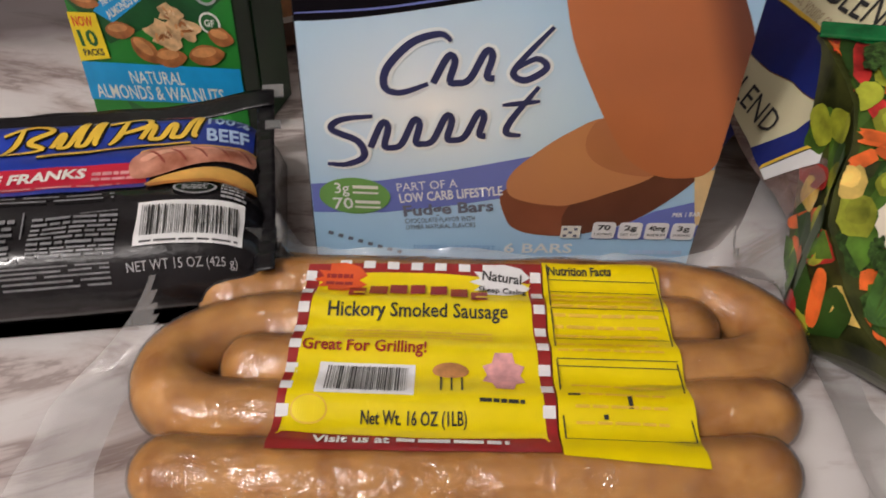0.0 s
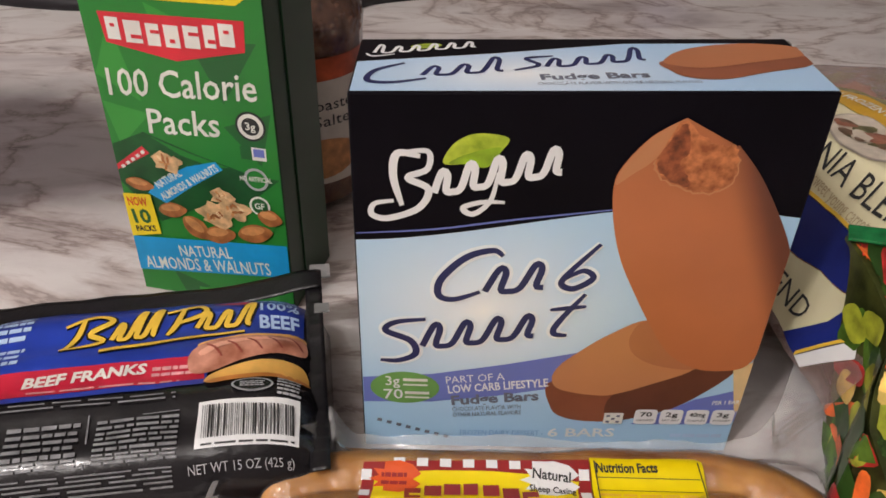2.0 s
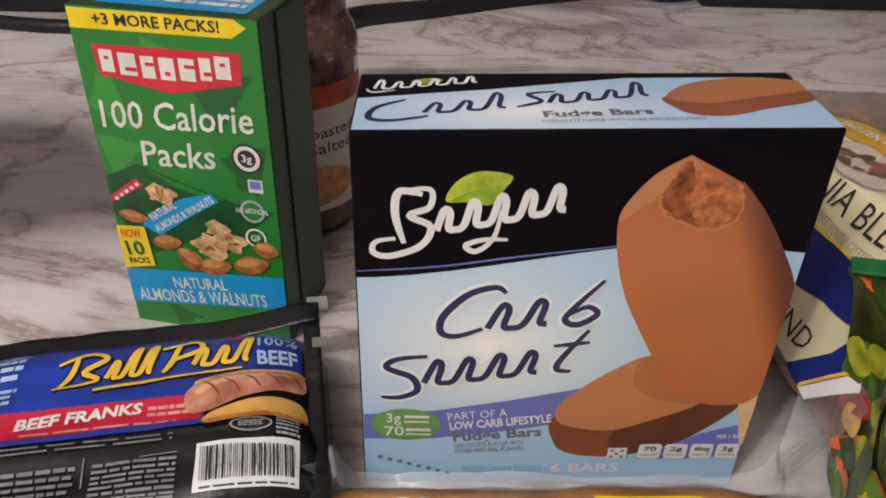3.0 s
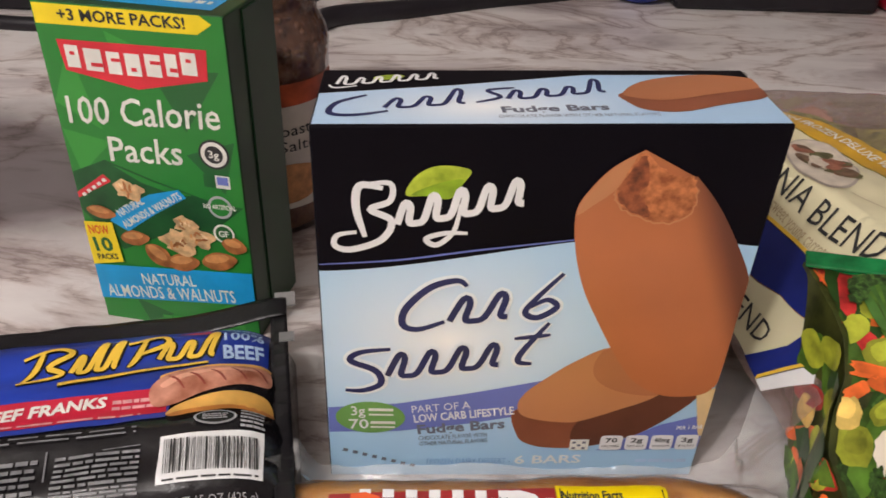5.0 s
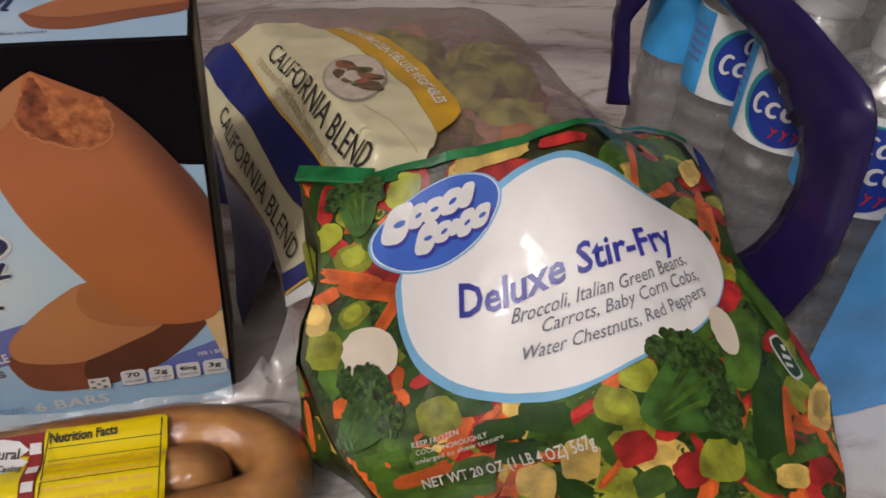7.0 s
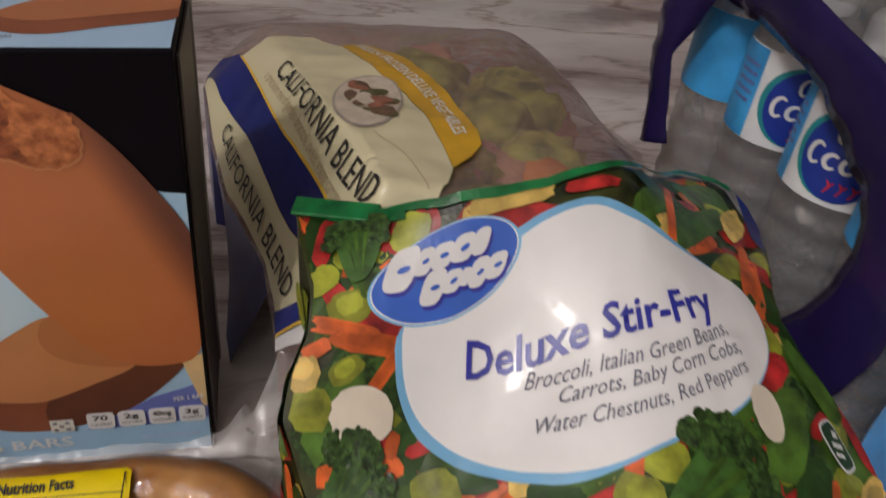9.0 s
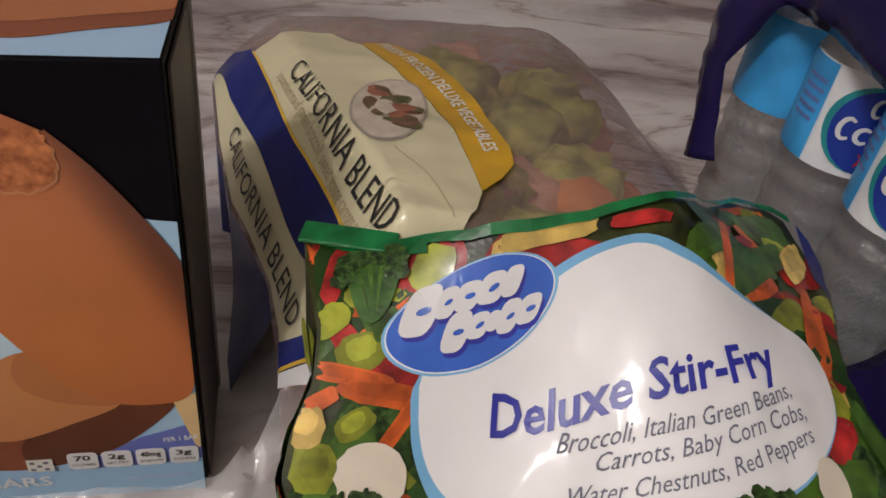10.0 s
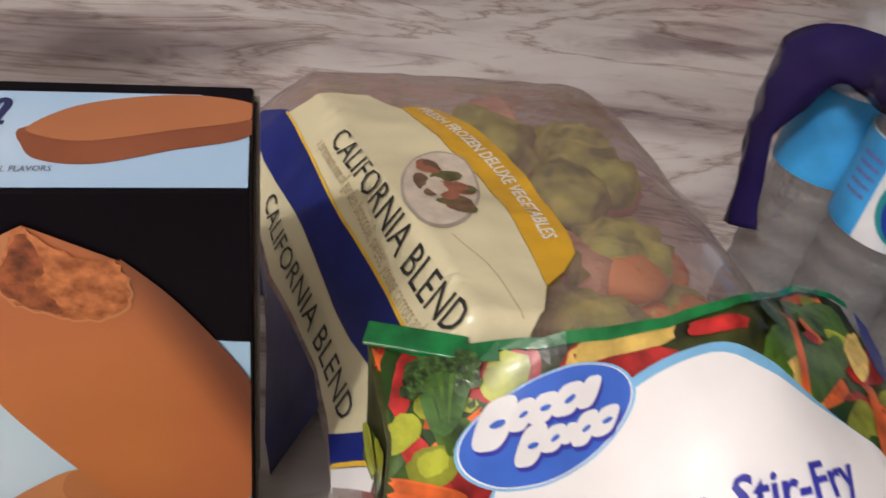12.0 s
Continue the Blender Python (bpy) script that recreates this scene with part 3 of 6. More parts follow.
words("badge_text", "70", (0.0095, 0.0305), (0.0178, 0.0308), 0.0056, front, 0.0008, WHITE, carton, 0.01)
flat("badge_bars", [rect(0.0178, 0.0412, 0.0282, 0.0428), rect(0.0178, 0.0386, 0.0282, 0.0396), rect(0.0185, 0.0336, 0.0290, 0.0352), rect(0.0185, 0.0312, 0.0290, 0.0322)], front, 0.0008, OFFWHITE, carton)
words("claim_text", "PART OF A", (0.0362, 0.0402), (0.0608, 0.0434), 0.0042, front, 0.0006, WHITE, carton)
words("claim_text", "LOW CARB LIFESTYLE", (0.0372, 0.0345), (0.0795, 0.0402), 0.0045, front, 0.0006, WHITE, carton, 0.025)
words("fudge_text", "Fudge Bars", (0.0388, 0.0275), (0.0762, 0.0318), 0.0054, front, 0.0006, GREYINK, carton, 0.03)
words("flavor_text", "CHOCOLATE FLAVOR WITH", (0.0392, 0.0235), (0.0688, 0.0262), 0.0026, front, 0.0006, GREYINK, carton)
words("flavor_text", "OTHER NATURAL FLAVORS", (0.0396, 0.0200), (0.0692, 0.0226), 0.0026, front, 0.0006, GREYINK, carton)
words("dessert_text", "FROZEN DAIRY DESSERT -", (0.0430, 0.0082), (0.0802, 0.0088), 0.0035, front, 0.0006, MIDBLUE, carton)
words("count_text", "6 BARS", (0.0822, 0.0085), (0.1120, 0.0092), 0.0052, front, 0.0006, WHITE, carton, 0.02)
flat("weight_bars", rows_of_bars(0.137, 0.0085, 0.160, 0.0125, 1, 5), front, 0.0006, SKYINK, carton)
flat("date_bars", [[(0.006 + 0.0042 * k, 0.0165 - 0.0014 * k), (0.008 + 0.0042 * k, 0.0160 - 0.0014 * k), (0.0085 + 0.0042 * k, 0.0178 - 0.0014 * k), (0.0065 + 0.0042 * k, 0.0183 - 0.0014 * k)] for k in range(8)], front, 0.0006, GREYINK, carton)
words("serving_text", "PER 1 BAR", (0.1515, 0.0305), (0.1632, 0.0312), 0.0022, front, 0.0012, WHITE, carton, 0.02)
for k, (big, small) in enumerate((("70", "CALORIES"), ("2g", "SAT FAT"), ("40mg", "SODIUM"), ("3g", "SUGARS"))):
    x0 = 0.1188 + 0.0113 * k
    plate = flat("nutrition_plate", [ellipse(x0 + 0.005, 0.0228, 0.005, 0.0046, 28, 0, 6)], front, 0.0012, WHITE, carton)
    words("plate_text", big, (x0 + 0.0015 + 0.0008 * (len(big) < 3), 0.0232), (x0 + 0.0085 - 0.0008 * (len(big) < 3), 0.0233), 0.0026, front, 0.0014, DARKINK, carton, 0.02)
    words("plate_text", small, (x0 + 0.0012, 0.0203), (x0 + 0.0088, 0.0203), 0.0012, front, 0.0014, DARKINK, carton)

flat("brand_mark", ribbon([(0.0245, 0.1480), (0.0165, 0.1490), (0.0150, 0.1400), (0.0180, 0.1280)], 0.0030) + ribbon([(0.0165, 0.1490), (0.0270, 0.1500), (0.0270, 0.1430), (0.0200, 0.1395), (0.0275, 0.1350), (0.0240, 0.1270), (0.0130, 0.1225), (0.0070, 0.1240), (0.0080, 0.1285), (0.0150, 0.1300)], 0.0027)
     + scrawl((0.029, 0.1325), (0.077, 0.1430), (0.0085, 0.0095, 0.0095, 0.0090, 0.0090), 0.0027, 0.25) + ribbon([(0.052, 0.1420), (0.050, 0.1310), (0.0440, 0.1250), (0.0400, 0.1275), (0.047, 0.1300), (0.055, 0.1300)], 0.0022), front, 0.0004, WHITE, carton)
flat("leaf_mark", [[(p.x, p.y) for p in spline([(0.0325, 0.1455, 0), (0.0362, 0.1530, 0), (0.0440, 0.1568, 0), (0.0548, 0.1552, 0), (0.0525, 0.1500, 0), (0.0480, 0.1440, 0), (0.0400, 0.1450, 0)], 5, True)]], front, 0.0003, LEAF, carton)
flat("leaf_shade", [[(p.x, p.y) for p in spline([(0.0345, 0.1455, 0), (0.0420, 0.1495, 0), (0.0525, 0.1515, 0), (0.0480, 0.1442, 0), (0.0400, 0.1450, 0)], 5, True)]], front, 0.00035, LEAFDARK, carton)
for off, wide, ink in ((0.0005, 0.0060, PALE), (0.0007, 0.0030, NAVY)):
    strokes = [ribbon([(0.0560, 0.1070), (0.0520, 0.1095), (0.0420, 0.1060), (0.0330, 0.0960), (0.0320, 0.0880), (0.0380, 0.0860), (0.0480, 0.0900)], wide),
               scrawl((0.0490, 0.0890), (0.0760, 0.0935), (0.0110, 0.0110), wide * 0.9, 0.35),
               ribbon([(0.0920, 0.1130), (0.0830, 0.1020), (0.0790, 0.0950), (0.0840, 0.0925), (0.0910, 0.0975), (0.0870, 0.1010), (0.0800, 0.0970)], wide * 0.9),
               ribbon([(0.0270, 0.0755), (0.0150, 0.0735), (0.0110, 0.0690), (0.0210, 0.0640), (0.0230, 0.0570), (0.0160, 0.0530), (0.0085, 0.0530)], wide),
               scrawl((0.0250, 0.0600), (0.0740, 0.0690), (0.0115, 0.0110, 0.0110, 0.0105), wide * 0.9, 0.35),
               ribbon([(0.0890, 0.0900), (0.0800, 0.0760), (0.0785, 0.0700), (0.0840, 0.0690)], wide * 0.9),
               ribbon([(0.0760, 0.0820), (0.0900, 0.0840)], wide * 0.7)]
    for k, stroke in enumerate(strokes):
        flat("product_mark" if ink is NAVY else "mark_halo", stroke, front, off + 0.00002 * k, ink, carton)


def blob(points, n=6):
    return [(p.x, p.y) for p in spline([(*q, 0) for q in points], n, True)]


flat("lower_bar_side", [blob([(0.0803, 0.0430), (0.0818, 0.0270), (0.0885, 0.0208), (0.1000, 0.0188), (0.1110, 0.0198), (0.1350, 0.0275), (0.1560, 0.0480), (0.1500, 0.0560), (0.1100, 0.0420)])], front, 0.0005, FUDGESIDE, carton)
flat("lower_bar_shade", [blob([(0.1075, 0.0355), (0.1090, 0.0200), (0.1350, 0.0280), (0.1570, 0.0490), (0.1500, 0.0560), (0.1300, 0.0480)])], front, 0.0006, FUDGEDEEP, carton)
flat("lower_bar_top", [blob([(0.0805, 0.0445), (0.0830, 0.0395), (0.0900, 0.0368), (0.0990, 0.0354), (0.1075, 0.0358), (0.1228, 0.0421), (0.1400, 0.0514), (0.1400, 0.0650), (0.1180, 0.0772), (0.1019, 0.0702), (0.0873, 0.0575), (0.0818, 0.0505)])], front, 0.0007, FUDGELIT, carton)
flat("lower_bar_dim", [blob([(0.1170, 0.0770), (0.1100, 0.0700), (0.1120, 0.0600), (0.1230, 0.0530), (0.1400, 0.0514), (0.1400, 0.0650)])], front, 0.00075, FUDGE, carton)
flat("stick", [[(0.1560, 0.0515), (0.1640, 0.0545), (0.1642, 0.0265), (0.1630, 0.0258), (0.1618, 0.0275)]], front, 0.0007, STICK, carton)
outer_edge = [(0.1340, 0.1532), (0.1439, 0.1422), (0.1536, 0.1281), (0.1620, 0.1135), (0.1643, 0.1050), (0.1643, 0.0860)]
face_edge = [(0.1350, 0.1520), (0.1399, 0.1415), (0.1459, 0.1255), (0.1534, 0.1079), (0.1600, 0.0946), (0.1643, 0.0860)]
flat("upright_bar_side", [[(p.x, p.y) for p in spline([(*q, 0) for q in outer_edge], 6)] + [(0.1560, 0.0900), (0.1400, 0.1200), (0.1320, 0.1450)]], front, 0.0008, FUDGEBAR, carton)
flat("upright_bar_face", [[(p.x, p.y) for p in spline([(*q, 0) for q in face_edge + [(0.1643, 0.0700), (0.1640, 0.0590), (0.1592, 0.0515), (0.1476, 0.0500), (0.1376, 0.0523), (0.1268, 0.0599), (0.1175, 0.0734), (0.1079, 0.0905), (0.1000, 0.1065), (0.0950, 0.1230), (0.0931, 0.1373), (0.0953, 0.1454), (0.1035, 0.1562), (0.1142, 0.1630)]], 5)]], front, 0.0009, FUDGEBAR, carton)
flat("upright_bar_rim", [blob([(0.1142, 0.1628), (0.1035, 0.1560), (0.0955, 0.1454), (0.0935, 0.1380), (0.0990, 0.1420), (0.1060, 0.1480), (0.1100, 0.1560)])], front, 0.0011, FUDGELIT, carton)
rnd = random.Random(31)
ragged = [(x + rnd.uniform(-0.0006, 0.0006), y + rnd.uniform(-0.0006, 0.0006)) for x, y in blob([(0.1142, 0.1627), (0.1197, 0.1574), (0.1274, 0.1532), (0.1332, 0.1524), (0.1352, 0.1441), (0.1337, 0.1383), (0.1253, 0.1350), (0.1168, 0.1372), (0.1089, 0.1416), (0.1066, 0.1468), (0.1094, 0.1556)], 5)]
flat("bite_rim", [[(0.1215 + (x - 0.1215) * (1.05 if y < 0.148 else 1.0), 0.1480 + (y - 0.1480) * (1.07 if y < 0.148 else 1.0)) for x, y in ragged]], front, 0.00125, FUDGELIT, carton)
flat("bite", [ragged], front, 0.0014, BITE, carton)
flat("bite_hollow", [[(x + rnd.uniform(-0.0005, 0.0005), y + rnd.uniform(-0.0005, 0.0005)) for x, y in blob([(0.1142, 0.1615), (0.1160, 0.1570), (0.1175, 0.1510), (0.1150, 0.1470), (0.1175, 0.1425), (0.1200, 0.1385), (0.1168, 0.1378), (0.1095, 0.1420), (0.1072, 0.1470), (0.1098, 0.1553)], 4)]], front, 0.0015, BITEDARK, carton)
flat("code_plate", [rect(0.1056, 0.0182, 0.1140, 0.0250)], front, 0.0012, OFFWHITE, carton)
flat("code_block", [rect(0.1066 + 0.0022 * i, 0.0190 + 0.0018 * j, 0.1082 + 0.0022 * i, 0.0203 + 0.0018 * j) for i, j in ((0, 0), (2, 0), (1, 1), (0, 2), (2, 2))], front, 0.0014, GREYINK, carton)

def top_print(x, y, o):
    return top(x, y - 0.0072, o)


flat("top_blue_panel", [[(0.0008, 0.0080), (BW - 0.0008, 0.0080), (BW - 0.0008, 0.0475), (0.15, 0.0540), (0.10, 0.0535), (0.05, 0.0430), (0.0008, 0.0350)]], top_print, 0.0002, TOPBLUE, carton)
flat("top_brand_mark", scrawl((0.006, 0.0425), (0.046, 0.0500), (0.0085, 0.0055, 0.0055, 0.006, 0.0055, 0.0055), 0.0014, 0.2) + ribbon([(0.014, 0.042), (0.006, 0.0400), (0.0035, 0.0430)], 0.0012), top_print, 0.0004, WHITE, carton)
flat("top_leaf", [ellipse(0.0255, 0.0510, 0.0060, 0.0026, 20, 0.2)], top_print, 0.0003, LEAF, carton)
flat("top_product_mark", scrawl((0.024, 0.0205), (0.056, 0.0260), (0.008, 0.008, 0.013), 0.0019, 0.3) + ribbon([(0.072, 0.0400), (0.062, 0.0375), (0.066, 0.0310), (0.057, 0.0260)], 0.0021) + scrawl((0.068, 0.0285), (0.108, 0.0370), (0.0075, 0.007, 0.007, 0.012), 0.0019, 0.3)
     + ribbon([(0.018, 0.0330), (0.008, 0.0260), (0.006, 0.0170), (0.014, 0.0150), (0.026, 0.0185)], 0.0024), top_print, 0.0004, NAVY, carton)
words("top_text", "Fudge Bars", (0.0655, 0.0170), (0.1035, 0.0195), 0.0050, top_print, 0.0004, GREYINK, carton, 0.03)
words("top_text", "CHOCOLATE FLAVOR WITH OTHER NATURAL FLAVORS", (0.0640, 0.0125), (0.1200, 0.0145), 0.0024, top_print, 0.0004, GREYINK, carton)
flat("top_bar_side", [[(min(x, 0.1641), y) for x, y in blob([(0.1110, 0.0350), (0.1118, 0.0250), (0.1170, 0.0190), (0.1290, 0.0178), (0.1450, 0.0240), (0.1625, 0.0305), (0.1641, 0.0400), (0.1400, 0.0370)], 5)]], top_print, 0.0004, FUDGESIDE, carton)
flat("top_bar_face", [[(min(x, 0.1641), y) for x, y in blob([(0.1110, 0.0345), (0.1150, 0.0300), (0.1260, 0.0280), (0.1450, 0.0338), (0.1638, 0.0402), (0.1640, 0.0490), (0.1500, 0.0530), (0.1350, 0.0515), (0.1200, 0.0455)], 5)]], top_print, 0.0005, FUDGE, carton)

# ---- the nut pack carton ----
AW, AD, AH = 0.0914, 0.055, 0.1772
nutbox = thing("nut_pack_box", "green nut snack-pack carton standing upright behind the franks", "food box", at=(-0.1376, 0.1097, 0))
nutbox.rotation_euler.z = radians(-11.5)


def nut(x, y, o):
    return Vector((x, -o, y))


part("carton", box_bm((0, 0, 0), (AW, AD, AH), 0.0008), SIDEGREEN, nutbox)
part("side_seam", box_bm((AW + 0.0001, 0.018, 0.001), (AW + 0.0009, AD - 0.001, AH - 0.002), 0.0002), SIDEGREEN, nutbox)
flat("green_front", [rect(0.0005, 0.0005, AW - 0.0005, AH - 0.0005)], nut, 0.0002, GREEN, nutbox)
rnd = random.Random(4)
for k, (cx, cy, r) in enumerate(((0.010, 0.135, 0.022), (0.070, 0.140, 0.020), (0.045, 0.155, 0.016), (0.080, 0.105, 0.016), (0.012, 0.105, 0.015), (0.03, 0.008, 0.012), (0.075, 0.012, 0.012))):
    g = rnd.uniform(0, 6)
    flat("green_facet", [[(min(AW - 0.001, max(0.001, cx + r * math.cos(g + a))), min(AH - 0.002, max(0.001, cy + r * math.sin(g + a)))) for a in (0, 2.0, 3.9)]], nut, 0.00025, (GREEN2, GREEN3)[k % 2], nutbox)
flat("yellow_strip", [[(0.001, 0.1667), (0.0786, 0.1681), (0.0858, 0.1731), (0.0804, 0.1767), (0.001, 0.1760)]], nut, 0.0004, YELLOW, nutbox)
words("strip_text", "+3 MORE PACKS!", (0.0128, 0.1693), (0.0735, 0.1703), 0.0050, nut, 0.0006, DARKINK, nutbox, 0.02)
flat("brand_panel", [[(0.0092, 0.1601), (0.0817, 0.1616), (0.0806, 0.1472), (0.0456, 0.1396), (0.0108, 0.1456)]], nut, 0.0004, RED, nutbox)
for k, wide in enumerate((0.0066, 0.0086, 0.0066, 0.0074, 0.0076, 0.0056, 0.0074)):
    x0, y0 = 0.0125 + (0.0, 0.0085, 0.0187, 0.0270, 0.0360, 0.0452, 0.0522)[k] * 1.08, 0.1474 + 0.0003 * k - 0.0022 * math.sin(k * 0.52)
    flat("brand_block", [[(x0, y0), (x0 + wide, y0), (x0 + wide, y0 + 0.0105), (x0, y0 + 0.0105)]], nut, 0.0006, OFFWHITE, nutbox)
    flat("block_gap", [rect(x0 + wide * 0.34, y0 + (0.0022 if k % 2 else 0.0060), x0 + wide * (1.0 if k % 3 else 0.7), y0 + (0.0040 if k % 2 else 0.0076))], nut, 0.0008, RED, nutbox)
words("calorie_text", "100 Calorie", (0.0060, 0.1190), (0.0838, 0.1240), 0.0135, nut, 0.0006, OFFWHITE, nutbox, 0.01, 0.12)
words("calorie_text", "Packs", (0.0236, 0.1006), (0.0620, 0.1030), 0.0130, nut, 0.0006, OFFWHITE, nutbox, 0.01, 0.12)
flat("protein_badge", [ellipse(0.0786, 0.1105, 0.0078, 0.0078)], nut, 0.0005, DARKINK, nutbox)
flat("protein_ring", [ellipse(0.0786, 0.1105, 0.0066, 0.0066)], nut, 0.0006, OFFWHITE, nutbox)
flat("protein_disc", [ellipse(0.0786, 0.1105, 0.0046, 0.0046)], nut, 0.0007, DARKINK, nutbox)
words("badge_text", "3g", (0.0761, 0.1088), (0.0813, 0.1089), 0.0038, nut, 0.0009, OFFWHITE, nutbox, 0.02)
flat("badge_plate", [rect(0.0715, 0.0925, 0.0772, 0.0995)], nut, 0.0005, GREEN3, nutbox)
flat("badge_plate", [rect(0.0775, 0.0925, 0.0850, 0.0995)], nut, 0.0005, OFFWHITE, nutbox)
flat("badge_plate", [rect(0.0785, 0.0945, 0.0842, 0.0988)], nut, 0.0007, INDIGO, nutbox)
flat("badge_ring", [ellipse(0.0780, 0.0815, 0.0064, 0.0064)], nut, 0.0005, SILVER, nutbox)
flat("badge_ring", [ellipse(0.0780, 0.0815, 0.0050, 0.0050)], nut, 0.0006, GREEN, nutbox)
words("badge_text", "NO ARTIFICIAL", (0.0695, 0.0803), (0.0865, 0.0808), 0.0026, nut, 0.0008, OFFWHITE, nutbox, 0.02)
flat("badge_ring", [ellipse(0.0785, 0.0665, 0.0056, 0.0056)], nut, 0.0012, OFFWHITE, nutbox)
flat("badge_ring", [ellipse(0.0785, 0.0665, 0.0045, 0.0045)], nut, 0.0013, GREEN3, nutbox)
words("badge_text", "GF", (0.0758, 0.0648), (0.0812, 0.0650), 0.0034, nut, 0.0014, OFFWHITE, nutbox, 0.02)
flat("packet", [[(0.0008, 0.0915), (0.0200, 0.1005), (0.0450, 0.0920), (0.0740, 0.0840), (AW - 0.001, 0.0825), (0.0680, 0.0630), (0.0400, 0.0580), (0.0200, 0.0480), (0.0008, 0.0700)]], nut, 0.0004, PACKETGREEN, nutbox)
flat("packet_glint", [[(0.0230, 0.0985), (0.0450, 0.0912), (0.0640, 0.0862), (0.0560, 0.0850), (0.0380, 0.0900)]], nut, 0.00045, GREEN, nutbox)
flat("packet_brand", [[(0.0008, 0.0768), (0.0008, 0.0800), (0.0175, 0.0925), (0.0212, 0.0888)]], nut, 0.0006, RED, nutbox)
flat("brand_bar", [[(0.0030 + 0.0032 * k, 0.0795 + 0.0024 * k), (0.0050 + 0.0032 * k, 0.0808 + 0.0024 * k), (0.0060 + 0.0032 * k, 0.0793 + 0.0024 * k), (0.0040 + 0.0032 * k, 0.0780 + 0.0024 * k)] for k in range(5)], nut, 0.0007, OFFWHITE, nutbox)
flat("packet_band", [[(0.0155, 0.0650), (0.0250, 0.0600), (0.0420, 0.0725), (0.0605, 0.0845), (0.0570, 0.0887), (0.0405, 0.0838), (0.0222, 0.0730)]], nut, 0.0006, CYAN, nutbox)
words("packet_text", "NATURAL", (0.0225, 0.0685), (0.0375, 0.0785), 0.0042, nut, 0.0008, OFFWHITE, nutbox, 0.02)
words("packet_text", "ALMONDS & WALNUTS", (0.0240, 0.0618), (0.0585, 0.0842), 0.0040, nut, 0.0008, OFFWHITE, nutbox, 0.02)


def printed_almond(cx, cy, rx, ry, g, k):
    flat("printed_nut", [blob([(cx + rx * q * math.cos(g) - ry * w * math.sin(g), cy + rx * q * math.sin(g) + ry * w * math.cos(g)) for q, w in ((-1, 0), (-0.6, 0.75), (0.1, 1.0), (0.75, 0.6), (1.1, 0.0), (0.75, -0.6), (0.1, -1.0), (-0.6, -0.75))], 3)], nut, 0.0009 + 0.00004 * k, ALMOND, nutbox)
    flat("nut_lit_side", [[(min(x, AW - 0.001), y) for x, y in ellipse(cx - 0.08 * rx, cy + ry * 0.28, rx * 0.72, ry * 0.48, 14, g)]], nut, 0.00092 + 0.00004 * k, ALMONDLIT, nutbox)


def printed_walnut(cx, cy, r, k):
    rnd = random.Random(k)
    flat("printed_nut", [[(cx + r * (1.0 + 0.22 * math.sin(5 * q + k) + rnd.uniform(-0.1, 0.1)) * math.cos(q) * 1.2, cy + r * (0.85 + 0.2 * math.sin(4 * q) + rnd.uniform(-0.1, 0.1)) * math.sin(q)) for q in [6.283 * i / 22 for i in range(22)]]], nut, 0.0009 + 0.00004 * k, WALNUT, nutbox)
    for _ in range(7):
        g, d = rnd.uniform(0, 6.28), rnd.uniform(0.15, 0.7) * r
        flat("nut_fold", [ellipse(cx + 1.15 * d * math.cos(g), cy + 0.8 * d * math.sin(g), r * rnd.uniform(0.22, 0.36), r * 0.11, 10, rnd.uniform(0, 3))], nut, 0.00093 + 0.00004 * k, rnd.choice((ALMONDLIT, WALNUTLIT, ALMOND)), nutbox)


printed_walnut(0.0300, 0.0850, 0.0066, 1)
printed_almond(0.0115, 0.0700, 0.0078, 0.0038, -0.1, 2)
printed_almond(0.0278, 0.0565, 0.0080, 0.0046, 0.15, 3)
printed_almond(0.0400, 0.0475, 0.0085, 0.0060, -0.7, 4)
printed_almond(0.0530, 0.0450, 0.0090, 0.0055, 0.2, 5)
printed_walnut(0.0530, 0.0575, 0.0082, 6)
printed_walnut(0.0640, 0.0620, 0.0072, 7)
printed_walnut(0.0580, 0.0690, 0.0055, 8)
printed_almond(0.0735, 0.0490, 0.0098, 0.0056, 0.25, 9)
printed_almond(0.0830, 0.0600, 0.0065, 0.0050, -0.2, 10)
flat("blue_band", [[(0.0006, 0.0138), (AW - 0.0006, 0.0232), (AW - 0.0006, 0.0437), (0.0006, 0.0361)]], nut, 0.0010, CYAN, nutbox)
words("flavor_text", "NATURAL", (0.0277, 0.0272), (0.0586, 0.0305), 0.0070, nut, 0.0012, OFFWHITE, nutbox, 0.01)
words("flavor_text", "ALMONDS & WALNUTS", (0.0053, 0.0158), (0.0802, 0.0232), 0.0078, nut, 0.0012, OFFWHITE, nutbox, 0.01)
flat("pack_count", [[(0.0006, 0.0362), (0.0186, 0.0403), (0.0168, 0.0645), (0.0006, 0.0632)]], nut, 0.0013, YELLOW, nutbox)
words("count_text", "NOW", (0.0028, 0.0562), (0.0143, 0.0572), 0.0050, nut, 0.0015, ORANGERED, nutbox, 0.03)
words("count_text", "10", (0.0043, 0.0455), (0.0148, 0.0468), 0.0082, nut, 0.0015, GREEN3, nutbox, 0.03)
words("count_text", "PACKS", (0.0043, 0.0400), (0.0163, 0.0418), 0.0034, nut, 0.0015, DARKINK, nutbox, 0.03)
flat("fine_print", rows_of_bars(0.035, 0.0045, 0.075, 0.0080, 1, 8), nut, 0.0006, GREEN2, nutbox)


def nut_top(x, y, o):
    return Vector((x, y, AH + o))


flat("top_blue_panel", [rect(0.012, 0.006, AW - 0.008, AD - 0.01)], nut_top, 0.0002, CYAN, nutbox)
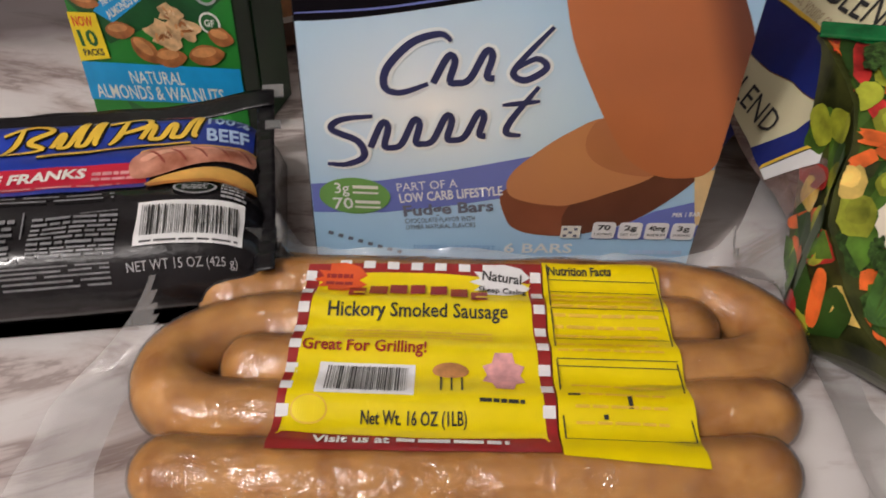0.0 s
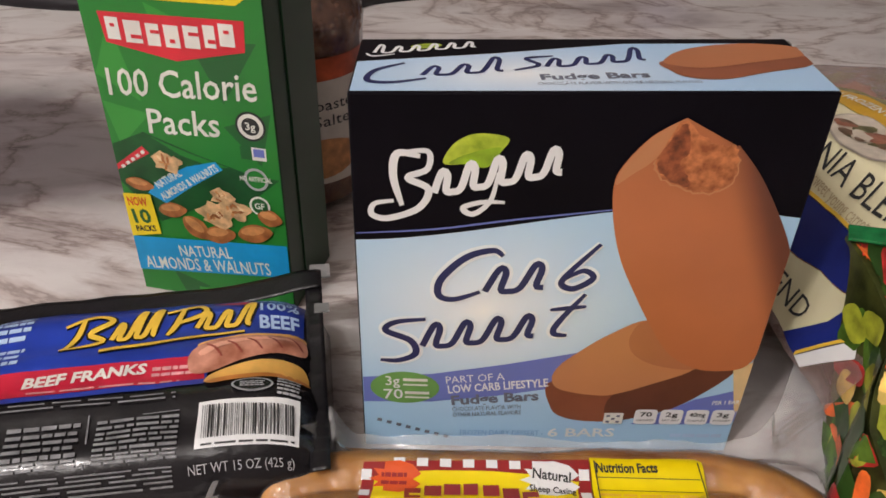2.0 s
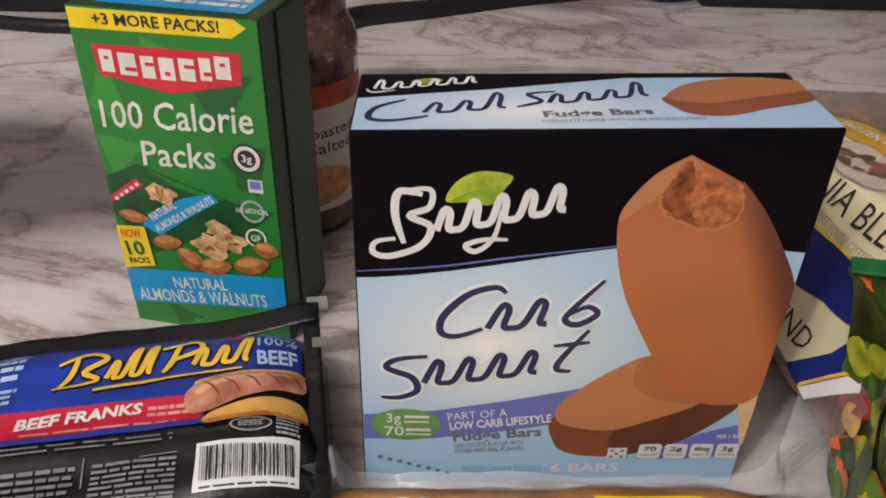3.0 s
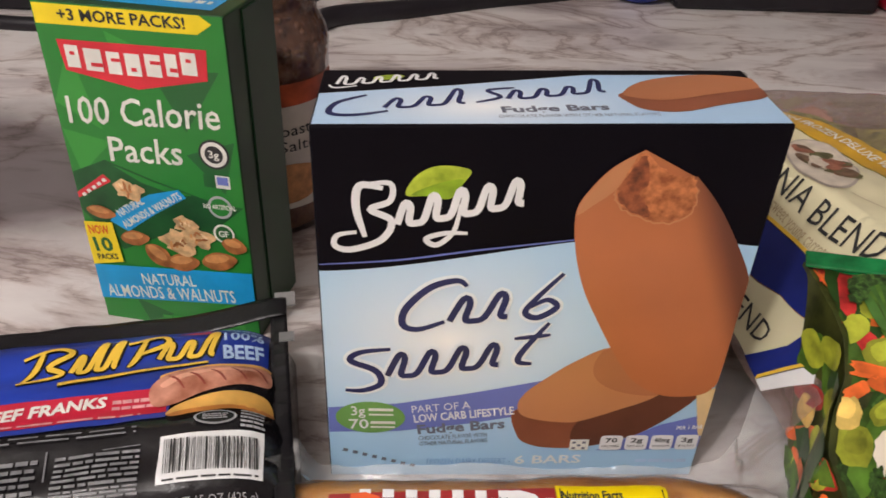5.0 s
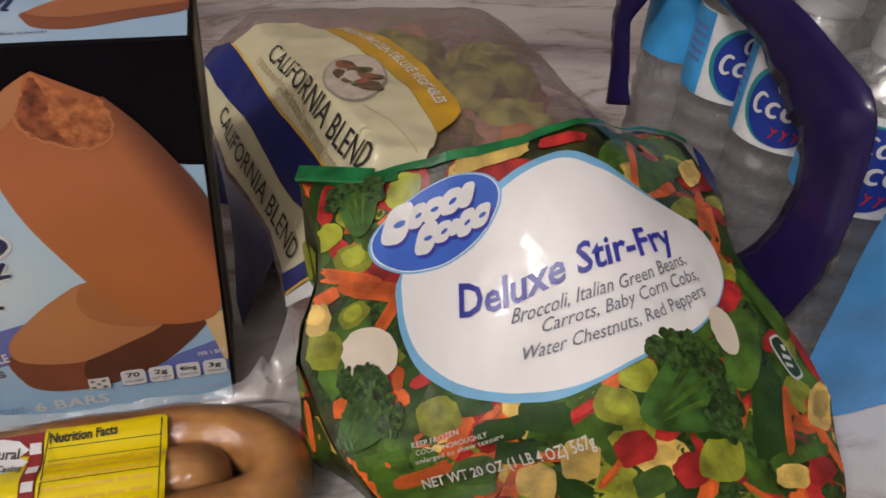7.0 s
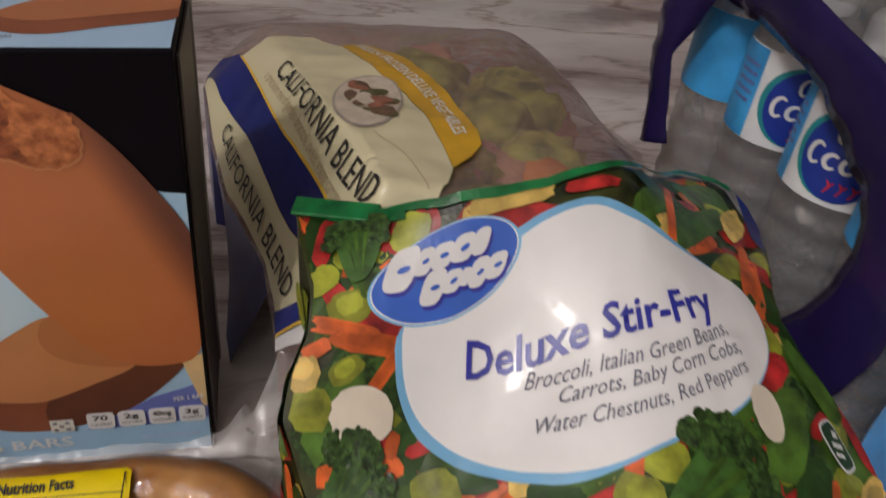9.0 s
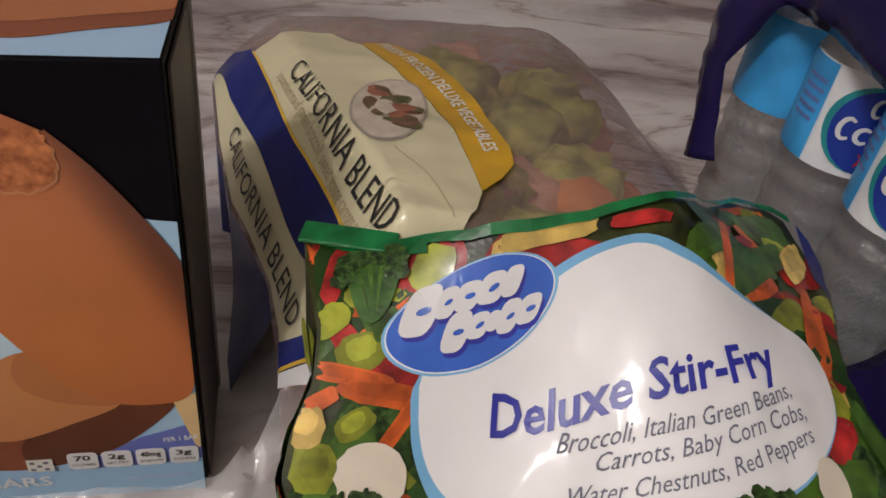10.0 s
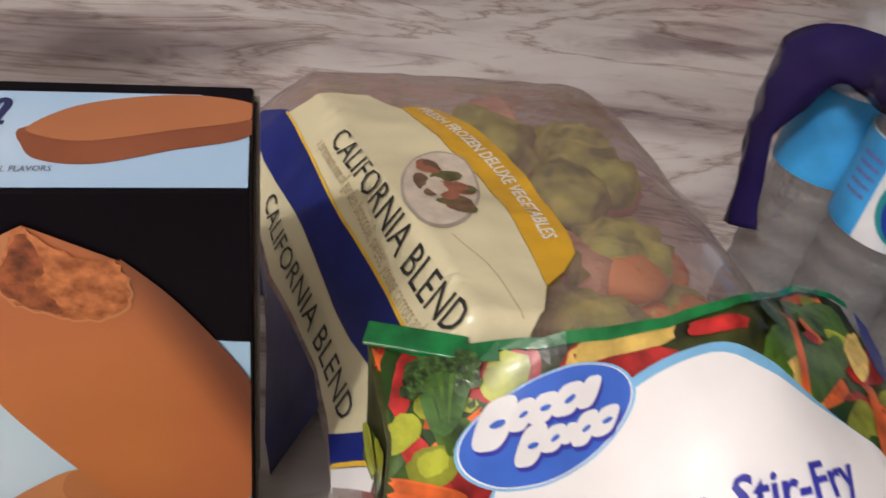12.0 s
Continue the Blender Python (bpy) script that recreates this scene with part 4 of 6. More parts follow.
flat("top_bars", rows_of_bars(0.03, 0.012, AW - 0.012, 0.028, 2, 9), nut_top, 0.0004, OFFWHITE, nutbox)

# ---- the pack of franks ----
BPU, BPV = Vector((math.cos(radians(10)), math.sin(radians(10)))), Vector((-math.sin(radians(10)), math.cos(radians(10))))
BPC = Vector((-0.098, 0.0))


def bp_local(x, y):
    d = Vector((x, y)) - BPC
    return d.dot(BPU), d.dot(BPV)


def h_bp(u, v):
    a, b = min(1.0, abs(u + 0.004) / 0.086), min(1.0, abs(v + 0.0015) / 0.0580)
    z = 0.044 * (1 - a ** 7) ** 0.45 * ((1 - b ** 7) ** 0.45 if v > 0 else (1 - b ** 5) ** 0.5)
    z += 0.0012 * math.cos(2 * math.pi * (v - 0.005) / 0.026) + 0.0009 * noise.noise(Vector((u * 60, v * 60, 2)))
    return max(0.003, z)


def bp(u, v, o):
    if v < -0.045:
        v = -0.045 + 0.5 * (v + 0.045)
    q = BPC + BPU * u + BPV * v
    return Vector((q.x, q.y, h_bp(u, v) + o))


franks = thing("pack_of_franks", "shiny black and blue plastic pack of beef franks", "food pack", at=(0.0015, -0.0022, 0))
bm = sheet(lambda a, b: tuple(BPC + BPU * (-0.09 + 0.172 * a) + BPV * (-0.0595 + 0.1155 * b)), lambda x, y: h_bp(*bp_local(x, y)), lambda x, y, a, b: 0.0012, 60, 48)
for v in bm.verts:
    if bp_local(v.co.x, v.co.y)[1] < -0.052 and v.co.z < 0.018:
        v.co.xy = v.co.xy + BPV * (0.018 - v.co.z)
part("wrapper", bm, BPBLACK, franks, smooth=True)
bm = sheet(lambda a, b: (-0.09 + 0.17 * a, 0.043 + 0.013 * b + 0.004 * a), lambda u, v: 0.036 + 0.002 * smoothstep(0.046, 0.060, v) + 0.003 * noise.noise(Vector((u * 35, v * 20, 5))) + 0.007 * smoothstep(0.03, 0.08, u), lambda u, v, a, b: 1.0, 60, 5)
for v in bm.verts:
    q = BPC + BPU * v.co.x + BPV * v.co.y
    v.co = (q.x, q.y, v.co.z)
part("back_fin", bm, FINBLACK, franks, "black crimped seam", smooth=True)
bm = sheet(lambda a, b: (0.072 + 0.008 * a, -0.055 + 0.116 * b), lambda u, v: 0.030 + 0.012 * smoothstep(-0.03, 0.05, v) + 0.0005 * math.sin(v * 900) + 0.003 * noise.noise(Vector((u * 40, v * 40, 9))), lambda u, v, a, b: 1.0, 4, 50)
for v in bm.verts:
    q = BPC + BPU * v.co.x + BPV * v.co.y
    v.co = (q.x, q.y, v.co.z)
part("side_fin", bm, FINBLACK, franks, "black crimped end seam", smooth=True)
for a, b in (((0.0745, 0.054), (0.0845, 0.0625)), ((0.076, 0.030), (0.083, 0.036))):
    bm = sheet(lambda s, t, a=a, b=b: (a[0] + (b[0] - a[0]) * s, a[1] + (b[1] - a[1]) * t), lambda u, v: 0.0440 + 0.003 * smoothstep(0.055, 0.07, v) - 0.003 * smoothstep(0.06, 0.03, v), lambda u, v, s, t: 1.0, 4, 4)
    for v in bm.verts:
        q = BPC + BPU * v.co.x + BPV * v.co.y
        v.co = (q.x, q.y, v.co.z)
    part("foil_corner", bm, FOILEDGE, franks, "silver foil corner")
G = 0.006
flat("blue_panel", [[(-0.082, -0.0185), (-0.02, -0.0180), (0.030, -0.0160), (0.032, 0.0020), (0.070, 0.0045), (0.0715, 0.0455), (0.03, 0.0470), (-0.02, 0.0460), (-0.052, 0.0475), (-0.082, 0.0465)]], bp, 0.0006, BPBLUE, franks, grain=G, smooth=True)
flat("red_band", [[(-0.082, -0.0145), (-0.02, -0.0140), (0.030, -0.0120), (0.028, 0.0010), (-0.02, 0.0005), (-0.082, 0.0000)]], bp, 0.0008, BPRED, franks, grain=G, smooth=True)
words("beef_text", "BEEF FRANKS", (-0.043, -0.0085), (0.0055, -0.0060), 0.0050, bp, 0.0011, OFFWHITE, franks, 0.035, 0.15)
flat("fine_print", rows_of_bars(0.008, -0.0085, 0.026, -0.0025, 2, 11) + rows_of_bars(-0.040, -0.0135, 0.020, -0.0110, 1, 12), bp, 0.0011, PINK, franks)
for off, wide, ink in ((0.0010, 0.0046, BPBLACK), (0.0014, 0.0027, GOLD)):
    flat("brand_mark" if ink is GOLD else "mark_outline", ribbon([(-0.0250, 0.0300), (-0.0270, 0.0220), (-0.0310, 0.0130)], wide) + ribbon([(-0.0330, 0.0270), (-0.0200, 0.0320), (-0.0130, 0.0280), (-0.0220, 0.0220), (-0.0160, 0.0170), (-0.0330, 0.0120)], wide) + scrawl((-0.0130, 0.0165), (0.0080, 0.0190), (0.0085, 0.0155, 0.0155), wide * 0.9, 0.35)
         + ribbon([(0.0180, 0.0340), (0.0150, 0.0250), (0.0110, 0.0180)], wide) + ribbon([(0.0100, 0.0310), (0.0240, 0.0350), (0.0270, 0.0290), (0.0160, 0.0250)], wide) + scrawl((0.0230, 0.0200), (0.0500, 0.0215), (0.0085, 0.0085, 0.0150), wide * 0.9, 0.3) + ribbon([(0.045, 0.0165), (0.01, 0.0130), (-0.016, 0.0095), (-0.002, 0.0115)], wide), bp, off, ink, franks)
flat("pennant", [[(0.030, 0.0365), (0.046, 0.0385), (0.044, 0.0340)]], bp, 0.0015, BPRED, franks)
words("claim_text", "100%", (0.0515, 0.0300), (0.0690, 0.0310), 0.0070, bp, 0.0011, SKYINK, franks, 0.02)
words("claim_text", "BEEF", (0.0515, 0.0195), (0.0690, 0.0205), 0.0072, bp, 0.0011, SKYINK, franks, 0.03)
flat("claim_print", rows_of_bars(0.052, 0.0395, 0.068, 0.0420, 1, 13) + rows_of_bars(-0.072, 0.021, -0.048, 0.040, 4, 14) + rows_of_bars(-0.070, 0.004, -0.048, 0.018, 3, 15), bp, 0.0011, SKYINK, franks)
for name, ink, off, shape in (("bun", BUN, 0.0012, ((0.030, -0.0150), (0.034, -0.0085), (0.048, -0.0035), (0.066, -0.0030), (0.0715, -0.0060), (0.0715, -0.0145), (0.060, -0.0130), (0.045, -0.0135), (0.036, -0.0165))),
                              ("bun_shade", BUNDARK, 0.0014, ((0.031, -0.0155), (0.040, -0.0125), (0.056, -0.0110), (0.0712, -0.0125), (0.0712, -0.0150), (0.056, -0.0142), (0.042, -0.0160), (0.034, -0.0175))),
                              ("bun_back", BUN, 0.0012, ((0.026, 0.0065), (0.034, 0.0110), (0.050, 0.0150), (0.068, 0.0165), (0.0712, 0.0120), (0.050, 0.0090), (0.032, 0.0040))),
                              ("frank", FRANK, 0.0016, ((0.0225, -0.0040), (0.0235, 0.0020), (0.0320, 0.0085), (0.0480, 0.0125), (0.0660, 0.0135), (0.0714, 0.0120), (0.0714, 0.0020), (0.0600, 0.0000), (0.0440, -0.0030), (0.0320, -0.0085), (0.0250, -0.0085))),
                              ("frank_glint", FRANKLIT, 0.0018, ((0.0270, 0.0020), (0.0360, 0.0070), (0.0500, 0.0102), (0.0660, 0.0112), (0.0660, 0.0092), (0.0500, 0.0078), (0.0370, 0.0045), (0.0290, 0.0000)))):
    flat(name, [blob(shape, 4)], bp, off, ink, franks, grain=G, smooth=True)
flat("grill_mark", [q for k in range(5) for q in ribbon([(0.0300 + 0.0085 * k, 0.0055 + 0.0016 * k), (0.0335 + 0.0085 * k, 0.0035 + 0.0014 * k), (0.0365 + 0.0085 * k, -0.0010 + 0.0012 * k)], 0.0011, 3)], bp, 0.0020, FRANKDARK, franks)
flat("inspection_mark", [ellipse(0.050, -0.0190, 0.0085, 0.0042, 24)], bp, 0.0010, SILVER, franks)
flat("inspection_disc", [ellipse(0.050, -0.0190, 0.0075, 0.0034, 24)], bp, 0.0012, BPBLACK, franks)
flat("inspection_print", rows_of_bars(0.045, -0.0208, 0.055, -0.0172, 3, 16) + rows_of_bars(0.060, -0.0250, 0.0695, -0.0120, 6, 17), bp, 0.0013, SILVER, franks)
flat("barcode_plate", [[(0.0285, -0.0480), (0.0680, -0.0480), (0.0690, -0.0255), (0.0295, -0.0270)]], bp, 0.0010, WHITE, franks, grain=G)
flat("barcode", barcode(0.0310, -0.0430, 0.0665, -0.0285), bp, 0.0012, DARKINK, franks)
flat("digit_print", rows_of_bars(0.031, -0.0470, 0.0665, -0.0445, 1, 18), bp, 0.0012, DARKINK, franks)
flat("fact_print", rows_of_bars(-0.075, -0.0245, 0.020, -0.0200, 2, 19, 0.35) + rows_of_bars(-0.070, -0.0520, -0.045, -0.0300, 7, 20, 0.5) + rows_of_bars(-0.042, -0.0520, -0.015, -0.0300, 7, 34, 0.5) + rows_of_bars(-0.009, -0.0520, 0.022, -0.0300, 9, 21, 0.5) + rows_of_bars(-0.070, -0.0640, 0.020, -0.0545, 5, 22, 0.4), bp, 0.0010, FACTINK, franks)
flat("fact_rules", [rect(-0.0125, -0.0530, -0.0119, -0.0280), rect(-0.072, -0.0292, 0.022, -0.0288)], bp, 0.0010, FACTINK, franks)
words("weight_text", "NET WT 15 OZ (425 g)", (0.026, -0.0600), (0.066, -0.0590), 0.0040, bp, 0.0012, SILVER, franks)

# ---- the sausage pack ----
SR = 0.0128
ROWS_Y = (-0.033, -0.0535, -0.0745, -0.0970, -0.1195)


def h_label(x, y):
    z = 0.0262 + 0.0016 * math.cos(2 * math.pi * (y + 0.033) / 0.0216)
    return z + 0.0006 * noise.noise(Vector((x * 50, y * 50, 1)))


def lab(x, y, o):
    return Vector((x, y, h_label(x, y) + o))


def h_film(x, y):
    inside = smoothstep(-0.068, -0.036, x) * (1 - smoothstep(0.180, 0.205, x)) * smoothstep(-0.1365, -0.1225, y) * (1 - smoothstep(-0.030, -0.012, y))
    z = 0.004 + 0.0245 * inside
    if -0.01 < x < 0.18:
        z += 0.013 * smoothstep(-0.022, -0.002, y)
    z += 0.040 * smoothstep(0.150, 0.190, x) * smoothstep(-0.03, 0.04, y) * (1 - smoothstep(0.20, 0.23, x))
    z += 0.0035 * noise.noise(Vector((x * 38, y * 38, 7))) * (1 - 0.8 * inside) + 0.0015 * noise.noise(Vector((x * 110, y * 110, 3))) * (1 - 0.6 * inside)
    u, v = bp_local(x, y)
    if -0.09 < u < 0.082 and -0.060 < v < 0.06:
        z = max(z, h_bp(u, v) + 0.0035 + 0.002 * noise.noise(Vector((x * 60, y * 60, 4))))
    else:
        z = max(z, 0.045 * math.exp(-((max(0.0, u - 0.08) + max(0.0, -0.060 - v)) / 0.010)) * (1 if -0.09 < u and v < 0.06 else 0))
    if 0.000 < x < 0.14 and -0.122 < y < -0.032:
        z = max(z, h_label(x, y) + 0.0022)
    return max(z, 0.002)


def film_outline(a, b):
    x0, x1 = -0.082 + 0.066 * smoothstep(0.45, 1.0, b), 0.215 + 0.012 * smoothstep(0.3, 1.0, b)
    x = x0 + (x1 - x0) * a
    y1 = -0.0078 + 0.053 * smoothstep(0.169, 0.215, x) if x > 0.0 else -0.0078 - 0.010 * smoothstep(0.0, -0.06, x)
    y0 = -0.150 + 0.012 * math.sin(a * 9)
    return x, y0 + (y1 - y0) * b


pack = thing("sausage_pack", "clear vacuum pack of coiled smoked sausage with yellow label", "food pack", at=(0, -0.0018, 0))
for line in ([(-0.027, -0.040, SR), (0.0, -0.0330, SR), (0.06, -0.0320, SR), (0.12, -0.0290, SR), (0.158, -0.0315, SR), (0.178, -0.0440, SR), (0.180, -0.0600, SR), (0.165, -0.0700, SR), (0.12, -0.0745, SR), (0.05, -0.0745, SR), (-0.010, -0.0755, SR)],
             [(0.150, -0.0505, SR), (0.10, -0.0520, SR), (0.04, -0.0540, SR), (-0.008, -0.0545, SR), (-0.033, -0.0660, SR), (-0.040, -0.0820, SR), (-0.030, -0.0945, SR), (-0.005, -0.0975, SR), (0.06, -0.0970, SR), (0.12, -0.0945, SR), (0.168, -0.0890, SR)],
             [(-0.028, -0.1210, SR), (0.03, -0.1205, SR), (0.10, -0.1180, SR), (0.160, -0.1140, SR)]):
    part("sausage", tube(spline(line, 7), SR, 20, 0.06), SAUSAGE, pack, smooth=True)
    part("tight_film", tube(spline([(x, y, z) for x, y, z in line], 7), SR + 0.0008, 20, 0.10), FILMTIGHT, pack, smooth=True)
flat("label_border", [[(0.003, -0.1205), (0.094, -0.1185), (0.094, -0.0310), (0.004, -0.0350)]], lab, 0.0004, LABELRED, pack, grain=0.004, smooth=True)
for check in [rect(0.0035, -0.042 - 0.0092 * k, 0.0075, -0.0380 - 0.0092 * k) for k in range(8)] + [rect(0.0895, -0.040 - 0.0092 * k, 0.0936, -0.0360 - 0.0092 * k) for k in range(8)] + [rect(0.016 + 0.0092 * k, -0.0365, 0.0205 + 0.0092 * k, -0.0330) for k in range(7)]:
    flat("border_check", [check], lab, 0.0008, WHITE, pack, grain=0.004)
flat("yellow_label", [blob([(0.0085, -0.1120), (0.0480, -0.1135), (0.0875, -0.1120), (0.0892, -0.1080), (0.0885, -0.0480), (0.0860, -0.0400), (0.048, -0.0375), (0.0130, -0.0400), (0.0085, -0.0480), (0.0070, -0.1080)], 5)], lab, 0.0007, LABELYEL, pack, grain=0.004, smooth=True)
flat("side_label", [[(0.0945, -0.1195), (0.1390, -0.1225), (0.1395, -0.0310), (0.1375, -0.0290), (0.0945, -0.0295)]], lab, 0.0006, LABELYEL, pack, grain=0.004, smooth=True)
flat("orange_burst", [star(0.0170, -0.0415, 0.0105, 0.0070)], lab, 0.0011, ORANGERED, pack, grain=0.004)
flat("burst_bars", rows_of_bars(0.0115, -0.0448, 0.0225, -0.0385, 2, 23, 0.5), lab, 0.0013, LABELRED, pack)
flat("white_burst", [star(0.0780, -0.0405, 0.0120, 0.0075)], lab, 0.0011, WHITE, pack, grain=0.004)
words("burst_text", "Natural", (0.0710, -0.0398), (0.0860, -0.0412), 0.0036, lab, 0.0014, DARKINK, pack, 0.02)
words("burst_text", "Sheep Casing", (0.0695, -0.0455), (0.0875, -0.0470), 0.0032, lab, 0.0014, DARKINK, pack, 0.02)
for k, wide in enumerate((0.0062, 0.0066, 0.0064, 0.0056, 0.0062, 0.0064, 0.0062)):
    x0, y0 = 0.0210 + 0.0076 * k, -0.0535 + 0.0040 * math.sin(math.pi * (k + 0.5) / 7)
    flat("brand_block", [[(x0, y0), (x0 + wide, y0 + 0.0003), (x0 + wide, y0 + 0.0068), (x0, y0 + 0.0065)]], lab, 0.0013, LABELRED, pack)
    flat("block_gap", [rect(x0 + wide * 0.3, y0 + 0.0015 + 0.002 * (k % 2), x0 + wide * (0.72 if k % 3 else 1.0), y0 + 0.0030 + 0.002 * (k % 2))], lab, 0.0015, LABELYEL, pack)
words("sausage_text", "Hickory Smoked Sausage", (0.0145, -0.0615), (0.0800, -0.0605), 0.0052, lab, 0.0013, DARKINK, pack, 0.015)
flat("fine_print", rows_of_bars(0.022, -0.0735, 0.0740, -0.0665, 3, 24, 0.35), lab, 0.0011, GOLD, pack)
words("grill_text", "Great For Grilling!", (0.0080, -0.0795), (0.0510, -0.0795), 0.0045, lab, 0.0013, LABELRED, pack, 0.02)
flat("barcode_plate", [rect(0.0150, -0.0985, 0.0475, -0.0835)], lab, 0.0010, WHITE, pack, grain=0.004)
flat("barcode", barcode(0.0180, -0.0972, 0.0450, -0.0848, 5), lab, 0.0013, DARKINK, pack)
flat("round_mark", [ellipse(0.0140, -0.1040, 0.0060, 0.0048)], lab, 0.0010, GOLD, pack)
flat("round_mark_disc", [ellipse(0.0140, -0.1040, 0.0054, 0.0042)], lab, 0.0012, LABELYEL, pack)
words("weight_text", "Net Wt. 16 OZ (1LB)", (0.0310, -0.1085), (0.0650, -0.1080), 0.0045, lab, 0.0013, DARKINK, pack, 0.015)
words("visit_text", "Visit us at", (0.0170, -0.1178), (0.0410, -0.1175), 0.0034, lab, 0.0013, WHITE, pack, 0.03)
flat("visit_print", rows_of_bars(0.0430, -0.1172, 0.0780, -0.1140, 1, 25), lab, 0.0013, WHITE, pack)
flat("pink_figure", [star(0.0775, -0.0865, 0.0078, 0.0085, 8, 0.72)], lab, 0.0012, PINK, pack, grain=0.004)
flat("grill_bowl", [ellipse(0.0595, -0.0855, 0.0062, 0.0030, 20)], lab, 0.0012, ALMONDLIT, pack)
flat("grill_legs", [rect(0.0560, -0.0960, 0.0566, -0.0880), rect(0.0595, -0.0960, 0.0601, -0.0880), rect(0.0630, -0.0960, 0.0636, -0.0880)] + rows_of_bars(0.069, -0.1010, 0.085, -0.0985, 1, 26), lab, 0.0012, DARKINK, pack)
words("nutrition_text", "Nutrition Facts", (0.0965, -0.0370), (0.1210, -0.0365), 0.0038, lab, 0.0011, DARKINK, pack, 0.03)
flat("nutrition_print", rows_of_bars(0.0965, -0.0690, 0.1350, -0.0440, 6, 27, 0.3) + rows_of_bars(0.0965, -0.0780, 0.1340, -0.0715, 2, 28, 0.3) + rows_of_bars(0.1000, -0.1080, 0.1300, -0.0880, 4, 29, 0.2), lab, 0.0011, GOLD, pack)
for rule in [rect(0.0960, y, 0.1375, y + 0.0003) for y in (-0.0390, -0.0440, -0.0560, -0.0690, -0.0800, -0.0825, -0.1120)] + [rect(0.0958, -0.112, 0.0963, -0.032), rect(0.1372, -0.112, 0.1377, -0.032), rect(0.098, -0.0965, 0.102, -0.0955), rect(0.1175, -0.101, 0.1190, -0.096), rect(0.109, -0.1045, 0.1105, -0.1030)]:
    flat("nutrition_rule", [rule], lab, 0.0012, DARKINK, pack)
rnd = random.Random(8)
film_bm = bmesh.new()
grid = [[film_bm.verts.new((*film_outline(i / 110, j / 64), h_film(*film_outline(i / 110, j / 64)))) for i in range(111)] for j in range(65)]
for j in range(64):
    for i in range(110):
        cx, cy, cz = (grid[j][i].co + grid[j + 1][i + 1].co) / 2
        if -0.050 < cx < 0.188 and -0.1315 < cy < -0.026:
            continue
        film_bm.faces.new((grid[j][i], grid[j][i + 1], grid[j + 1][i + 1], grid[j + 1][i]))
part("clear_film", film_bm, FILM, pack, "loose clear plastic film", smooth=True)

# ---- the bag of mixed vegetables lying behind ----
def h_cb(x, y):
    turned, far = smoothstep(0.15, 0.02, y), smoothstep(0.13, 0.20, y)
    flank = clamp((x - 0.146 - 0.030 * turned + 0.012 * far) / 0.055) ** (0.55 + 0.20 * turned - 0.10 * far)
    z = (0.111 - 0.06 * max(0.0, y - 0.08)) * flank * (1 - 0.86 * smoothstep(0.325, 0.455, x)) * (1 - 0.85 * smoothstep(0.215, 0.330, y))
    z += flank * (0.0022 * noise.noise(Vector((x * 24, y * 24, 11))) + 0.0010 * noise.noise(Vector((x * 75, y * 75, 2))))
    z *= 1 - 0.75 * smoothstep(0.022, -0.004, y) * smoothstep(0.205, 0.228, x)
    return max(0.006, z)


def cb(x, y, o):
    return Vector((x, y, h_cb(x, y) + o))


def cb_outline(a, b):
    y = -0.016 + 0.356 * b
    x0 = float(np.interp(y, (0.0, 0.03, 0.06, 0.088, 0.113, 0.155, 0.19, 0.21, 0.26), (0.1915, 0.1895, 0.1860, 0.1765, 0.1672, 0.1592, 0.1548, 0.1525, 0.158)))
    x1 = 0.414 + 0.032 * smoothstep(0.17, 0.22, y) - 0.05 * smoothstep(0.75, 1.0, b)
    return x0 + (x1 - x0) * a, y


vegbag = thing("mixed_vegetable_bag", "clear bag of frozen mixed vegetables with cream, blue and gold print", "food bag")
bm = bmesh.new()
grid = [[bm.verts.new(cb(cb_outline(i / 70, j / 80)[0], cb_outline(i / 70, j / 80)[1], 0)) for i in range(71)] for j in range(81)]
for j in range(80):
    for i in range(70):
        bm.faces.new((grid[j][i], grid[j][i + 1], grid[j + 1][i + 1], grid[j + 1][i]))
part("clear_film", bm, CBFILM, vegbag, "clear pinkish plastic film", smooth=True)
rnd = random.Random(21)


def lump(c, r, squash, rough):
    bm = bmesh.new()
    bmesh.ops.create_icosphere(bm, subdivisions=3, radius=r)
    for v in bm.verts:
        n = v.co.normalized()
        v.co = Vector((v.co.x, v.co.y, v.co.z * squash)) * (1 + rough * noise.noise(n * 3.5 + Vector(c) * 40) + 0.5 * rough * noise.noise(n * 9))
        v.co += Vector(c)
    return bm


for k in range(62):
    for _ in range(60):
        x, y = rnd.uniform(0.19, 0.375), rnd.uniform(0.03, 0.285)
        r = rnd.uniform(0.015, 0.026)
        roof = min(h_cb(x + dx, y + dy) for dx, dy in ((0, 0), (r, 0), (-r, 0), (0, r), (0, -r)))
        if roof > r * 1.2 + 0.004:
            break
    z = max(r * 0.75, roof - r * rnd.uniform(1.0, 1.5) - 0.002)
    kind = rnd.random()
    if kind < 0.5:
        part("broccoli_floret", lump((x, y, z), r, 0.85, 0.30), VBROC, vegbag, smooth=True)
    elif kind < 0.78:
        part("carrot_piece", lump((x, y, z), r * 0.9, 0.6, 0.12), VCARROT, vegbag, smooth=True)
    else:
        part("cauliflower_floret", lump((x, y, z), r, 0.8, 0.4), VCAUL, vegbag, smooth=True)
# Dark sheet added beside the bag, standing in for the carton's shadow.
gap_shade = bmesh.new()
top_row = [gap_shade.verts.new(v) for v in (cb(cb_outline(0, j / 80)[0], cb_outline(0, j / 80)[1], 0) for j in range(81))]
